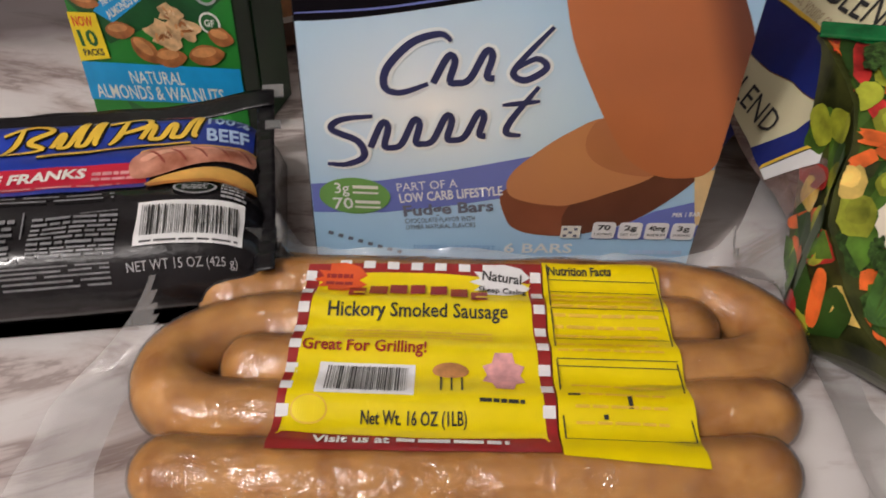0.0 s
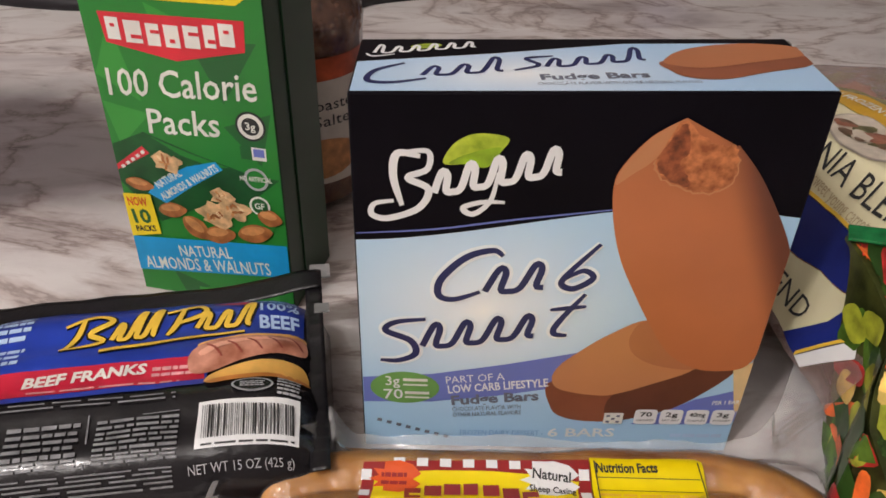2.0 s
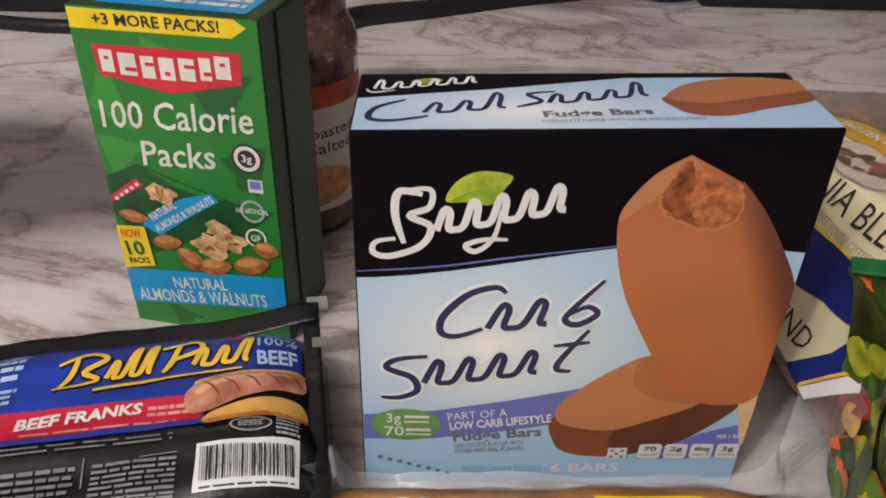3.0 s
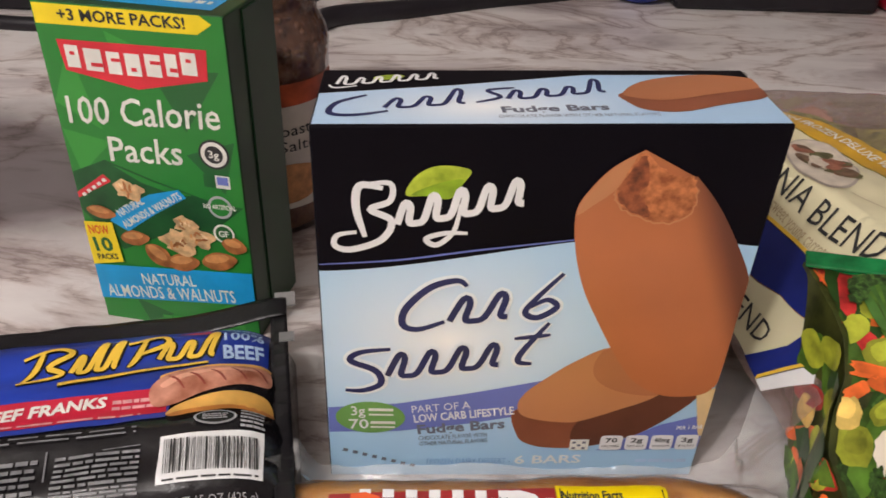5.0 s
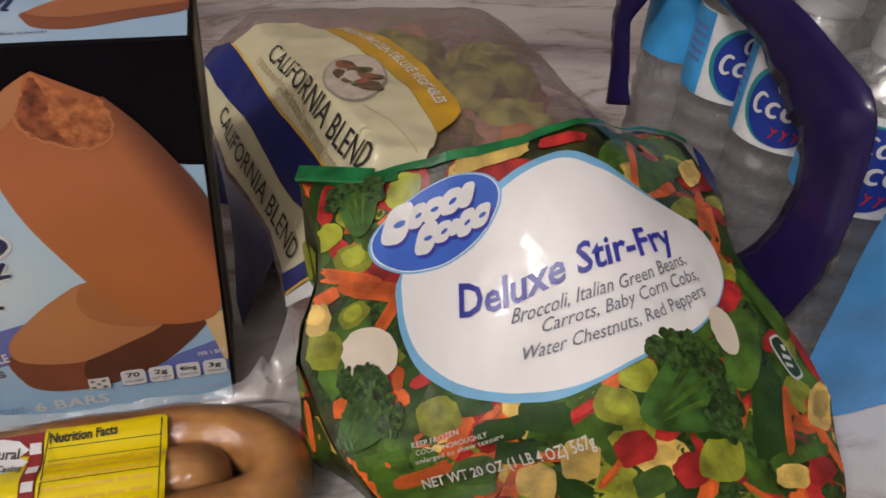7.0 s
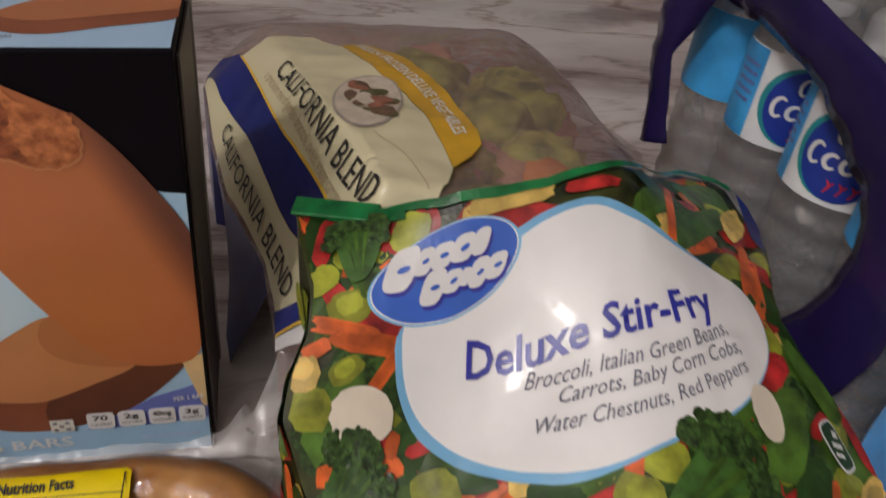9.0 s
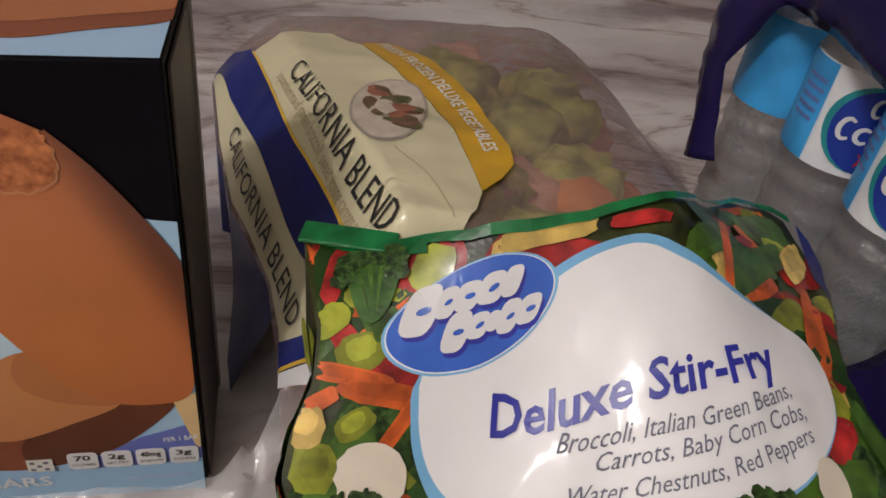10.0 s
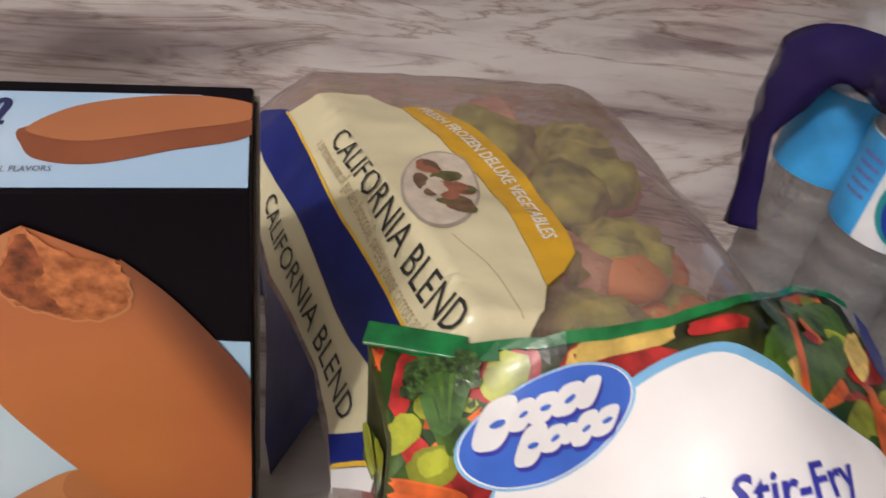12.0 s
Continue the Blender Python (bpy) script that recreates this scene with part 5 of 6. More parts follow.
low_row = [gap_shade.verts.new((max(0.1672, v.co.x - 0.018) if v.co.y < 0.16 else v.co.x, v.co.y, 0.0015)) for v in top_row]
for j in range(80):
    if top_row[j].co.y < 0.045:
        continue
    gap_shade.faces.new((top_row[j], low_row[j], low_row[j + 1], top_row[j + 1]))
part("gap_shade_sheet", gap_shade, CBBLUE, vegbag, "dark navy printed side of the bag", smooth=True)
C = 0.006
strip_edge = [(0.1552, 0.2130), (0.1577, 0.2060), (0.1650, 0.1720), (0.1784, 0.1280), (0.1870, 0.0953), (0.1930, 0.0729), (0.1985, 0.0554), (0.2035, 0.0415), (0.2084, 0.0152)]
label_edge = [(0.1755, 0.1890), (0.1847, 0.1512), (0.1937, 0.1102), (0.2030, 0.0810), (0.2097, 0.0595), (0.2146, 0.0393), (0.2210, 0.0120)]
flat("cream_side_strip", [strip_edge + [(0.2002, 0.0167), (0.1908, 0.0320), (0.1902, 0.0390), (0.1868, 0.0600), (0.1775, 0.0880), (0.1684, 0.1128), (0.1605, 0.1550), (0.1560, 0.1900), (0.1535, 0.2090)]], cb, 0.0012, CBCREAM, vegbag, grain=C, smooth=True)
flat("blue_stripe", [[(0.1540, 0.2160), (0.1640, 0.2140), (0.1740, 0.1960), (0.1770, 0.1905)] + label_edge + [(0.2130, 0.0060)] + list(reversed(strip_edge))], cb, 0.0018, CBBLUE, vegbag, grain=C, smooth=True)
flat("blue_corner", [[(0.1903, 0.0318), (0.2002, 0.0180), (0.2088, 0.0141), (0.2035, -0.0012), (0.1906, 0.0173)]], cb, 0.0024, CBBLUE, vegbag, grain=C, smooth=True)
flat("white_corner", [[(0.1906, 0.0173), (0.2035, -0.0012), (0.2010, -0.0070), (0.1905, 0.0100)]], cb, 0.0020, WHITE, vegbag, grain=C, smooth=True)
flat("corner_gold_line", ribbon([(0.1906, 0.0178), (0.1970, 0.0090), (0.2035, -0.0008)], 0.0012, 5, False), cb, 0.0030, GOLD, vegbag)
gold_in = [(0.2281, 0.1713), (0.2379, 0.1482), (0.2449, 0.1296), (0.2528, 0.1076), (0.2583, 0.0812), (0.2609, 0.0562), (0.2620, 0.0373)]
gold_out = [(0.2413, 0.1752), (0.2537, 0.1618), (0.2630, 0.1421), (0.2715, 0.1137), (0.2760, 0.0862), (0.2783, 0.0670), (0.2775, 0.0549), (0.2705, 0.0450)]
flat("cream_label", [[(0.1757, 0.1890), (0.1862, 0.1865), (0.2000, 0.1880), (0.2140, 0.1860)] + gold_in + [(0.2573, 0.0243), (0.2474, 0.0125), (0.2283, 0.0060)] + list(reversed(label_edge))[:-1]], cb, 0.0022, CBCREAM, vegbag, grain=C, smooth=True)
flat("gold_band", [gold_in + list(reversed(gold_out))], cb, 0.0026, CBGOLD, vegbag, grain=C, smooth=True)


def along(points, surface):
    mid = spline([(*q, 0) for q in points], 10)

    def place(s, t, o):
        for p, q in zip(mid, mid[1:]):
            d = (q - p).length
            if s <= d or q is mid[-1]:
                w = (q - p) / d
                g = p + w * s
                return surface(g.x - w.y * t, g.y + w.x * t, o)
            s -= d

    return place


on_gold = along([(0.2350, 0.1733), (0.2458, 0.1550), (0.2540, 0.1359), (0.2622, 0.1107), (0.2672, 0.0837), (0.2695, 0.0600)], cb)
on_strip = along([(0.1672, 0.1480), (0.1722, 0.1180), (0.1818, 0.0860), (0.1906, 0.0560), (0.1960, 0.0300)], cb)
words("blend_text", "CALIFORNIA BLEND", (0.1935, 0.1435), (0.2250, 0.0195), 0.0068, cb, 0.0038, DARKINK, vegbag, 0.0)
words("blend_text", "CALIFORNIA BLEND", (0.0, -0.0018), (0.122, -0.0018), 0.0047, on_strip, 0.0034, DARKINK, vegbag, 0.0)
words("deluxe_text", "FRESH FROZEN DELUXE VEGETABLES", (0.004, -0.0022), (0.118, -0.0022), 0.0056, on_gold, 0.0034, OFFWHITE, vegbag, 0.02)

words("blend_small_text", "a premium mix of garden broccoli, sweet young carrots and ca", (0.1880, 0.1500), (0.2190, 0.0250), 0.0036, cb, 0.0031, BEIGE, vegbag)
flat("crease_line", ribbon([(0.2330, 0.0640), (0.2440, 0.0420), (0.2490, 0.0200)], 0.0005, 5, False), cb, 0.0029, BEIGE, vegbag)
flat("label_edge_line", ribbon(label_edge, 0.0009, 5, False), cb, 0.0032, GOLD, vegbag)
flat("bowl_rim", [ellipse(0.2345, 0.0985, 0.0160, 0.0310, 34, -0.2)], cb, 0.0027, BOWLGREY, vegbag, grain=C)
flat("bowl", [ellipse(0.2345, 0.0985, 0.0148, 0.0290, 34, -0.2)], cb, 0.0030, BOWLPALE, vegbag, grain=C)
rnd = random.Random(64)
for k in range(26):
    g, r = rnd.uniform(0, 6.28), rnd.uniform(0.1, 0.72)
    cx, cy = 0.2345 + 0.0150 * r * math.cos(g), 0.0985 + 0.0280 * r * math.sin(g)
    flat("bowl_vegetable", [ellipse(cx, cy, rnd.uniform(0.0026, 0.0050), rnd.uniform(0.0035, 0.0080), 10, rnd.uniform(0, 3))], cb, 0.0032 + 0.00002 * k, (BOWLBROWN, BOWLRED, BOWLGREEN, BOWLPALE)[k % 4], vegbag)

# ---- the stir-fry bag, leaning on the other bag ----
def soft_max(a, b, k):
    d = (a - b) / k
    return b + k * (math.log1p(math.exp(d)) if d < 30 else d)


BULGES = (-0.0039, 0.0063, -0.0019, 0.0283, 0.0223, -0.0111, 0.0057, 0.0284, 0.0217, 0.0035, 0.0131, 0.0334, -0.0005, -0.0053, 0.0089, 0.0222, -0.0151, -0.0234, -0.0082, 0.0153)
BULGE_AT = [(cx, cy) for cx in (0.215, 0.265, 0.315, 0.365, 0.41) for cy in (0.02, -0.03, -0.08, -0.125)]


def h_sf(x, y):
    """The leaning face, steep above and flat below, pushed out by the heaps of frozen pieces inside."""
    shoulder = 0.005 - 0.035 * smoothstep(0.21, 0.34, x)
    z = 0.103 - (soft_max(shoulder, y, 0.008) - y)
    z = soft_max(z, 0.026 + 0.22 * (y + 0.085), 0.006)
    z += sum(k * math.exp(-((x - cx) ** 2 + (y - cy) ** 2) / 0.034 ** 2) for k, (cx, cy) in zip(BULGES, BULGE_AT))
    z += 0.0011 * noise.noise(Vector((x * 42, y * 42, 17))) + 0.0005 * noise.noise(Vector((x * 110, y * 110, 5)))
    return max(0.004, z)


def sf(x, y, o):
    return Vector((x, y, h_sf(x, y) + o))


def sf_outline(a, b):
    x0 = np.interp(b, (0, 0.1, 0.2, 0.27, 0.335, 0.39, 0.48, 0.62, 1.0), (0.1995, 0.2005, 0.2035, 0.2020, 0.1955, 0.1925, 0.1990, 0.2120, 0.2280))
    x1 = np.interp(b, (0, 0.14, 0.3, 0.385, 0.52, 0.656, 0.887, 1.0), (0.392, 0.400, 0.388, 0.385, 0.400, 0.408, 0.385, 0.365))
    x = float(x0 + (x1 - x0) * a)
    yt = float(np.interp(x, (0.195, 0.20, 0.228, 0.25, 0.27, 0.29, 0.31, 0.325, 0.345, 0.365, 0.385, 0.40), (0.0275, 0.0265, 0.0150, 0.0075, 0.0062, 0.0075, 0.0110, 0.0170, 0.0320, 0.0460, 0.0480, 0.0400)))
    return x, yt + (-0.150 - yt) * b


stirfry = thing("stir_fry_bag", "glossy printed bag of frozen stir-fry vegetables leaning on another bag", "food bag")


def sf_low(h, a, b):
    return max(0.002, h - 0.002 - 0.045 * (math.sin(math.pi * a) * math.sin(math.pi * b)) ** 0.5 - (h - 0.25 * max(0.0, h - 0.05)) * (1 - a) ** 5 * smoothstep(0.02, 0.22, b) * (1 - smoothstep(0.36, 0.60, b)))


part("bag", sheet(sf_outline, h_sf, lambda x, y, a, b: sf_low(h_sf(x, y), a, b), 76, 76), SFBASE, stirfry)



def in_bag(x, y, pad=0.003):
    a = clamp((x - 0.203) / 0.19)
    yt = sf_outline(a, 0.0)[1]
    b = (y - yt) / (-0.150 - yt)
    return 0.01 < b < 0.99 and sf_outline(0, b)[0] + pad < x < sf_outline(1, b)[0] - pad


def keep_in(x, y, cx, cy):
    for s in (1.0, 0.8, 0.6, 0.4, 0.2, 0.0):
        q = (cx + (x - cx) * s, cy + (y - cy) * s)
        if in_bag(*q, 0.0006):
            return q
    return cx, cy


rnd = random.Random(77)
shapes = {}
for k in range(640):
    x, y = rnd.uniform(0.194, 0.410), rnd.uniform(-0.148, 0.050)
    if not in_bag(x, y, 0.001):
        continue
    if ((x - 0.302) / 0.056) ** 2 + ((y + 0.030) / 0.030) ** 2 < 1 or ((x - 0.318) / 0.024) ** 2 + ((y - 0.004) / 0.014) ** 2 < 1:
        continue
    kind = rnd.choice(("bean", "bean", "dark", "dark", "carrot", "carrot", "carrot", "carrot", "pepper", "pepper", "pepper", "corn", "lime", "lime", "broc", "broc"))
    g = rnd.uniform(0, math.pi)
    if kind in ("bean", "dark"):
        rx, ry, ink, pw = rnd.uniform(0.012, 0.022), rnd.uniform(0.0050, 0.0080), (BEAN if kind == "bean" else BEANDARK), 4
    elif kind == "carrot":
        rx, ry, ink, pw = rnd.uniform(0.011, 0.019), rnd.uniform(0.0022, 0.0040), CARROT, 4
    elif kind == "pepper":
        rx, ry, ink, pw = rnd.uniform(0.010, 0.017), rnd.uniform(0.0034, 0.0062), PEPPER, 3
    elif kind == "corn":
        rx, ry, ink, pw = rnd.uniform(0.009, 0.013), rnd.uniform(0.0065, 0.0090), CORN, 3
    elif kind == "lime":
        rx, ry, ink, pw = rnd.uniform(0.006, 0.010), rnd.uniform(0.005, 0.0075), LIME, 2.6
    else:
        rx, ry, ink, pw = rnd.uniform(0.007, 0.010), rnd.uniform(0.006, 0.008), BROC, 2
    pts = ellipse(x, y, rx, ry, 14, g, pw)
    w = 0.25 if kind == "broc" else 0.10
    pts = [(x + (px - x) * (1 + w * rnd.uniform(-1, 1)), y + (py - y) * (1 + w * rnd.uniform(-1, 1))) for px, py in pts]
    pts = [keep_in(px, py, x, y) for px, py in pts]
    if len(set(pts)) == len(pts):
        shapes.setdefault(ink.name, (ink, []))[1].append((k, pts))
        inner = [(x + (px - x) * 0.55 - rx * 0.12, y + (py - y) * 0.5 + ry * 0.18) for px, py in pts]
        if all(in_bag(*q, 0.0006) for q in inner):
            shapes[ink.name][1].append((k + 12, inner))
for ink, polys in shapes.values():
    bm = bmesh.new()
    for k, pts in polys:
        bm.faces.new([bm.verts.new((px, py, 0.0005 + 0.0000022 * k)) for px, py in pts])
    bmesh.ops.poke(bm, faces=bm.faces[:])
    bmesh.ops.subdivide_edges(bm, edges=bm.edges[:], cuts=1)
    bmesh.ops.triangulate(bm, faces=bm.faces[:])
    for f in bm.faces:
        if f.normal.z < 0:
            f.normal_flip()
    for v in bm.verts:
        v.co = sf(v.co.x, v.co.y, v.co.z)
    part("vegetable_print", bm, ink, stirfry, smooth=True)["kind"] = "stuff"


def sf_wall(b, z, o):
    """The bag's upright edge, which turns down to the table."""
    x, y = sf_outline(0.0, clamp(b))
    h = h_sf(x, y)
    return Vector((x - o, y, min(h, max(sf_low(h, 0.0, clamp(b)), z))))


rnd = random.Random(41)
for k in range(60):
    b, z = rnd.uniform(0.12, 0.52), rnd.uniform(0.004, 0.090)
    x, y = sf_outline(0.0, b)
    if not sf_low(h_sf(x, y), 0.0, b) + 0.003 < z < h_sf(x, y):
        continue
    ink, long, thin = rnd.choice(((BEAN, 0.012, 0.006), (BEANDARK, 0.014, 0.006), (CARROT, 0.013, 0.003), (PEPPER, 0.011, 0.005), (CORN, 0.007, 0.006), (LIME, 0.008, 0.006), (LIME, 0.007, 0.006)))
    turn = rnd.uniform(0, 3)
    flat("vegetable_print", [[(b + q / 0.176, z + w) for q, w in ellipse(0, 0, long, thin, 14, turn, 3)]], sf_wall, 0.0006 + 0.00002 * k, ink, stirfry)

# larger printed pieces: centre, long half-axis and short half-axis, in millimetres
PIECES = (
    (PEPPER, 3, ((209.9, 7.7, 3.8, 10.9, 3.1, -1.8), (239.4, -52.5, 5.2, 1.4, 1.0, -1.9), (293.1, -85.4, 8.6, 0.6, 0.5, -2.7), (303.4, -106.7, 7.1, 0.1, -0.9, -6.6), (318.6, -119.4, 6.3, 2.1, 1.0, -5.3), (366.7, -53.9, 5.2, 5.9, 4.4, -0.9), (381.7, -68.2, 5.9, 4.9, 1.9, -1.9), (349.7, -97.3, 12.8, 6.2, 1.0, -2.1), (402.0, -68.5, 3.6, -10.7, -3.6, -2.5), (376.6, -119.6, 8.1, 2.9, 0.4, -4.0), (306.7, 3.9, 11.4, 1.1, -0.2, -2.2))),
    (BEANDARK, 4, ((251.8, -64.4, 11.6, -3.0, -0.4, -4.3), (279.9, -81.1, 8.7, -4.4, -1.5, -5.4), (364.8, -97.2, 8.6, -0.1, -8.3, -17.6), (348.0, -18.5, 14.9, 6.6, -1.8, -6.2), (263.7, -78.6, 8.9, -2.3, -0.5, -4.5), (266.5, -90.5, 7.3, -3.5, -1.8, -5.2))),
    (BEAN, 4, ((224.2, -69.8, 5.3, -1.1, -1.2, -7.1), (250.9, -93.1, 6.7, -1.4, -1.5, -7.9), (294.0, -98.7, 1.0, -11.2, -2.4, -0.5), (304.5, -120.5, 7.3, 0.5, -0.2, -4.4), (363.0, -74.5, 9.9, 1.0, -7.3, -15.2), (386.9, -51.7, 8.4, -12.2, -4.7, -3.8), (370.7, -113.8, 16.0, 3.8, -1.1, -3.2), (332.0, 2.4, 12.1, 8.1, -2.3, -7.7), (357.3, 5.1, 17.9, 13.4, -1.8, -8.7), (223.9, -12.1, 5.5, 0.8, 1.8, -6.1))),
    (LIME, 2.6, ((207.0, -8.2, 5.7, 3.4, 2.7, -3.7), (216.9, -16.4, 7.6, 1.4, 1.3, -4.3), (214.6, -32.7, 5.5, 2.6, 2.3, -2.3), (202.0, -41.2, 7.1, -0.8, -0.7, -5.1), (243.1, -65.7, 8.8, 0.3, 1.2, -6.3), (303.6, -89.3, 6.1, -6.0, -3.9, -4.8), (333.6, -115.8, 10.7, 0.4, -4.3, -8.1), (360.9, -14.8, 10.4, 8.4, 2.0, -4.0))),
    (CARROT, 4, ((213.4, -22.0, 14.6, -2.8, -0.7, -2.1), (222.9, -26.1, 13.4, -1.4, -0.6, -2.7), (228.8, -32.6, 6.3, 6.2, 2.0, -0.9), (229.4, -51.2, 1.4, 3.4, 2.3, -0.5), (232.4, -87.7, 10.7, 0.9, -0.2, -4.0), (291.4, -113.6, 5.6, 3.8, 0.5, -1.3), (372.6, -99.9, -6.9, -14.2, -2.3, -0.4), (350.6, -100.8, 5.0, 6.0, 1.3, -0.3), (341.2, 3.7, -5.5, -16.9, -2.9, -2.1), (371.8, -12.1, -5.7, -14.2, -3.6, -2.4), (203.8, -27.2, 5.9, 1.8, 1.1, -1.9))),
    (CORN, 3, ((199.5, -32.1, 6.0, -0.8, -0.6, -4.7), (284.8, -103.7, 6.2, -2.8, -3.6, -8.7), (267.0, -108.4, 6.2, -2.4, -3.3, -8.2), (395.9, -91.8, 6.3, -1.0, -9.1, -10.8), (362.0, -121.8, 7.2, -0.4, -2.3, -4.3), (381.0, 16.7, 9.0, 7.9, -1.0, -8.6), (276.0, 2.3, 16.2, 0.7, 0.5, -2.9))),
)
rnd = random.Random(14)
for level, (ink, power, shapes) in enumerate(PIECES):
    bm = bmesh.new()
    for k, (cx, cy, ax, ay, bx, by) in enumerate(shapes):
        cx, cy = cx / 1000, cy / 1000
        for size, shift, lift in ((1.0, 0.0, 0.0), (0.62, -0.16, 0.00006)):
            ring = []
            for q, w in ellipse(0, 0, 1, 1, 18, 0, power):
                wob = size * (1 + 0.09 * rnd.uniform(-1, 1))
                x, y = keep_in(cx + ((q * wob) * ax + (w * wob + shift) * bx) / 1000, cy + ((q * wob) * ay + (w * wob + shift) * by) / 1000, cx, cy)
                ring.append(bm.verts.new((x, y, 0.0020 + 0.00008 * level + 0.000006 * k + lift)))
            bm.faces.new(ring)
    bmesh.ops.poke(bm, faces=bm.faces[:])
    for _ in range(2):
        bmesh.ops.subdivide_edges(bm, edges=[e for e in bm.edges if e.calc_length() > 0.004], cuts=1)
        bmesh.ops.triangulate(bm, faces=[f for f in bm.faces if len(f.verts) > 3])
    for f in bm.faces:
        if f.normal.z < 0:
            f.normal_flip()
    for v in bm.verts:
        v.co = sf(v.co.x, v.co.y, v.co.z)
    part("vegetable_print", bm, ink, stirfry, smooth=True)["kind"] = "stuff"

panel = [(0.3065, -0.0040), (0.3205, -0.0090), (0.3350, -0.0150), (0.3520, -0.0200), (0.3645, -0.0275), (0.3675, -0.0410), (0.3615, -0.0540), (0.3458, -0.0673), (0.3255, -0.0741), (0.3045, -0.0780), (0.2888, -0.0756), (0.2697, -0.0677), (0.2523, -0.0572), (0.2404, -0.0476), (0.2355, -0.0390), (0.2345, -0.0294), (0.2375, -0.0212), (0.2570, -0.0156), (0.2765, -0.0087), (0.2900, -0.0054)]
rim_line = [(0.3078, -0.0003), (0.3215, -0.0035), (0.3345, -0.0110), (0.3520, -0.0190), (0.3650, -0.0268), (0.3682, -0.0410), (0.3620, -0.0545), (0.3458, -0.0685), (0.3255, -0.0760), (0.3020, -0.0800), (0.2843, -0.0785), (0.2652, -0.0703), (0.2495, -0.0612), (0.2376, -0.0517), (0.2322, -0.0421), (0.2308, -0.0340), (0.2335, -0.0235), (0.2550, -0.0130), (0.2750, -0.0055), (0.2905, -0.0018)]
P = 0.005


def oval(grow):
    return [(0.2505 + 0.0265 * grow * math.cos(g) + 0.0080 * grow * math.sin(g), -0.0122 + 0.0111 * grow * math.sin(g)) for g in [2 * math.pi * k / 44 for k in range(44)]]


flat("panel_outline", [blob([(0.3 * a + 0.7 * c, 0.3 * b + 0.7 * d) for (a, b), (c, d) in zip(panel, rim_line)], 4)], sf, 0.0029, SFSKY, stirfry, grain=P, smooth=True)
flat("white_panel", [blob(panel, 4)], sf, 0.0032, SFWHITE, stirfry, grain=P, smooth=True)
flat("brand_oval_rim", [oval(1.0)], sf, 0.0036, SFSKY, stirfry, grain=P, smooth=True)
flat("brand_oval_edge", [oval(0.965)], sf, 0.0038, BOTLABEL, stirfry, grain=P, smooth=True)
flat("brand_oval", [oval(0.945)], sf, 0.0040, SFBLUE, stirfry, grain=P, smooth=True)
for x0, y0, sizes in ((0.2300, -0.0105, (0.0058, 0.0033, 0.0040, 0.0042, 0.0030)), (0.2425, -0.0157, (0.0042, 0.0034, 0.0020, 0.0033, 0.0036))):
    x = x0
    for k, r in enumerate(sizes):
        x += r * 0.90
        y = y0 + (x - x0) * 0.09
        tall = 0.95 if r < 0.0034 or k == 0 else 0.72
        slant = [(x + 0.97 * r * q + 0.55 * r * tall * w, y + r * tall * w) for q, w in ellipse(0, 0, 1, 1, 22, 0, 3.0)]
        flat("brand_blob_shade", [[(q + 0.0008, w - 0.0008) for q, w in slant]], sf, 0.0043, SFTEXT, stirfry)
        flat("brand_blob", [slant], sf, 0.0047, WHITE, stirfry)
        if r > 0.0032:
            flat("blob_gap", [ellipse(x + r * 0.15, y - r * 0.05, r * 0.42, r * 0.14, 14, 0.3 if k % 2 else 0.1)], sf, 0.0051, SFBLUE, stirfry)
        x += r * 0.90


def curved_words(name, text, points, cap, material, bold=0.0, lean=0.0):
    """Lettering whose baseline bends through the points."""
    mid = spline([(*q, 0) for q in points], 10)
    long = sum((q - p).length for p, q in zip(mid, mid[1:]))
    return words(name, text, (0.0, 0.0), (long * 0.998, 0.0), cap, along(points, sf), 0.0046, material, stirfry, bold, lean)


curved_words("stir_fry_text", "Deluxe Stir-Fry", [(0.2565, -0.0375), (0.2864, -0.0414), (0.3100, -0.0440), (0.3290, -0.0432), (0.3444, -0.0391)], 0.0092, SFTEXT, 0.02)
curved_words("list_text", "Broccoli, Italian Green Beans,", [(0.2757, -0.0458), (0.2919, -0.0502), (0.3136, -0.0530), (0.3307, -0.0511), (0.3474, -0.0457)], 0.0046, GREYINK, 0.0, 0.2)
curved_words("list_text", "Carrots, Baby Corn Cobs,", [(0.2849, -0.0546), (0.3014, -0.0583), (0.3209, -0.0590), (0.3513, -0.0512)], 0.0046, GREYINK, 0.0, 0.2)
curved_words("list_text", "Water Chestnuts, Red Peppers", [(0.2758, -0.0596), (0.2915, -0.0642), (0.3096, -0.0670), (0.3282, -0.0653), (0.3522, -0.0572)], 0.0046, GREYINK, 0.0, 0.2)
for cx, cy, rx, ry in ((0.2194, -0.0441, 0.0110, 0.0070), (0.3560, -0.0690, 0.0060, 0.0090)):
    flat("printed_chestnut", [[(cx + rx * q * (1 + 0.05 * math.sin(3 * k)), cy + ry * w) for k, (q, w) in enumerate(ellipse(0, 0, 1, 1, 26, 0, 2.3))]], sf, 0.0034, CHEST, stirfry, grain=P)
rnd = random.Random(5)


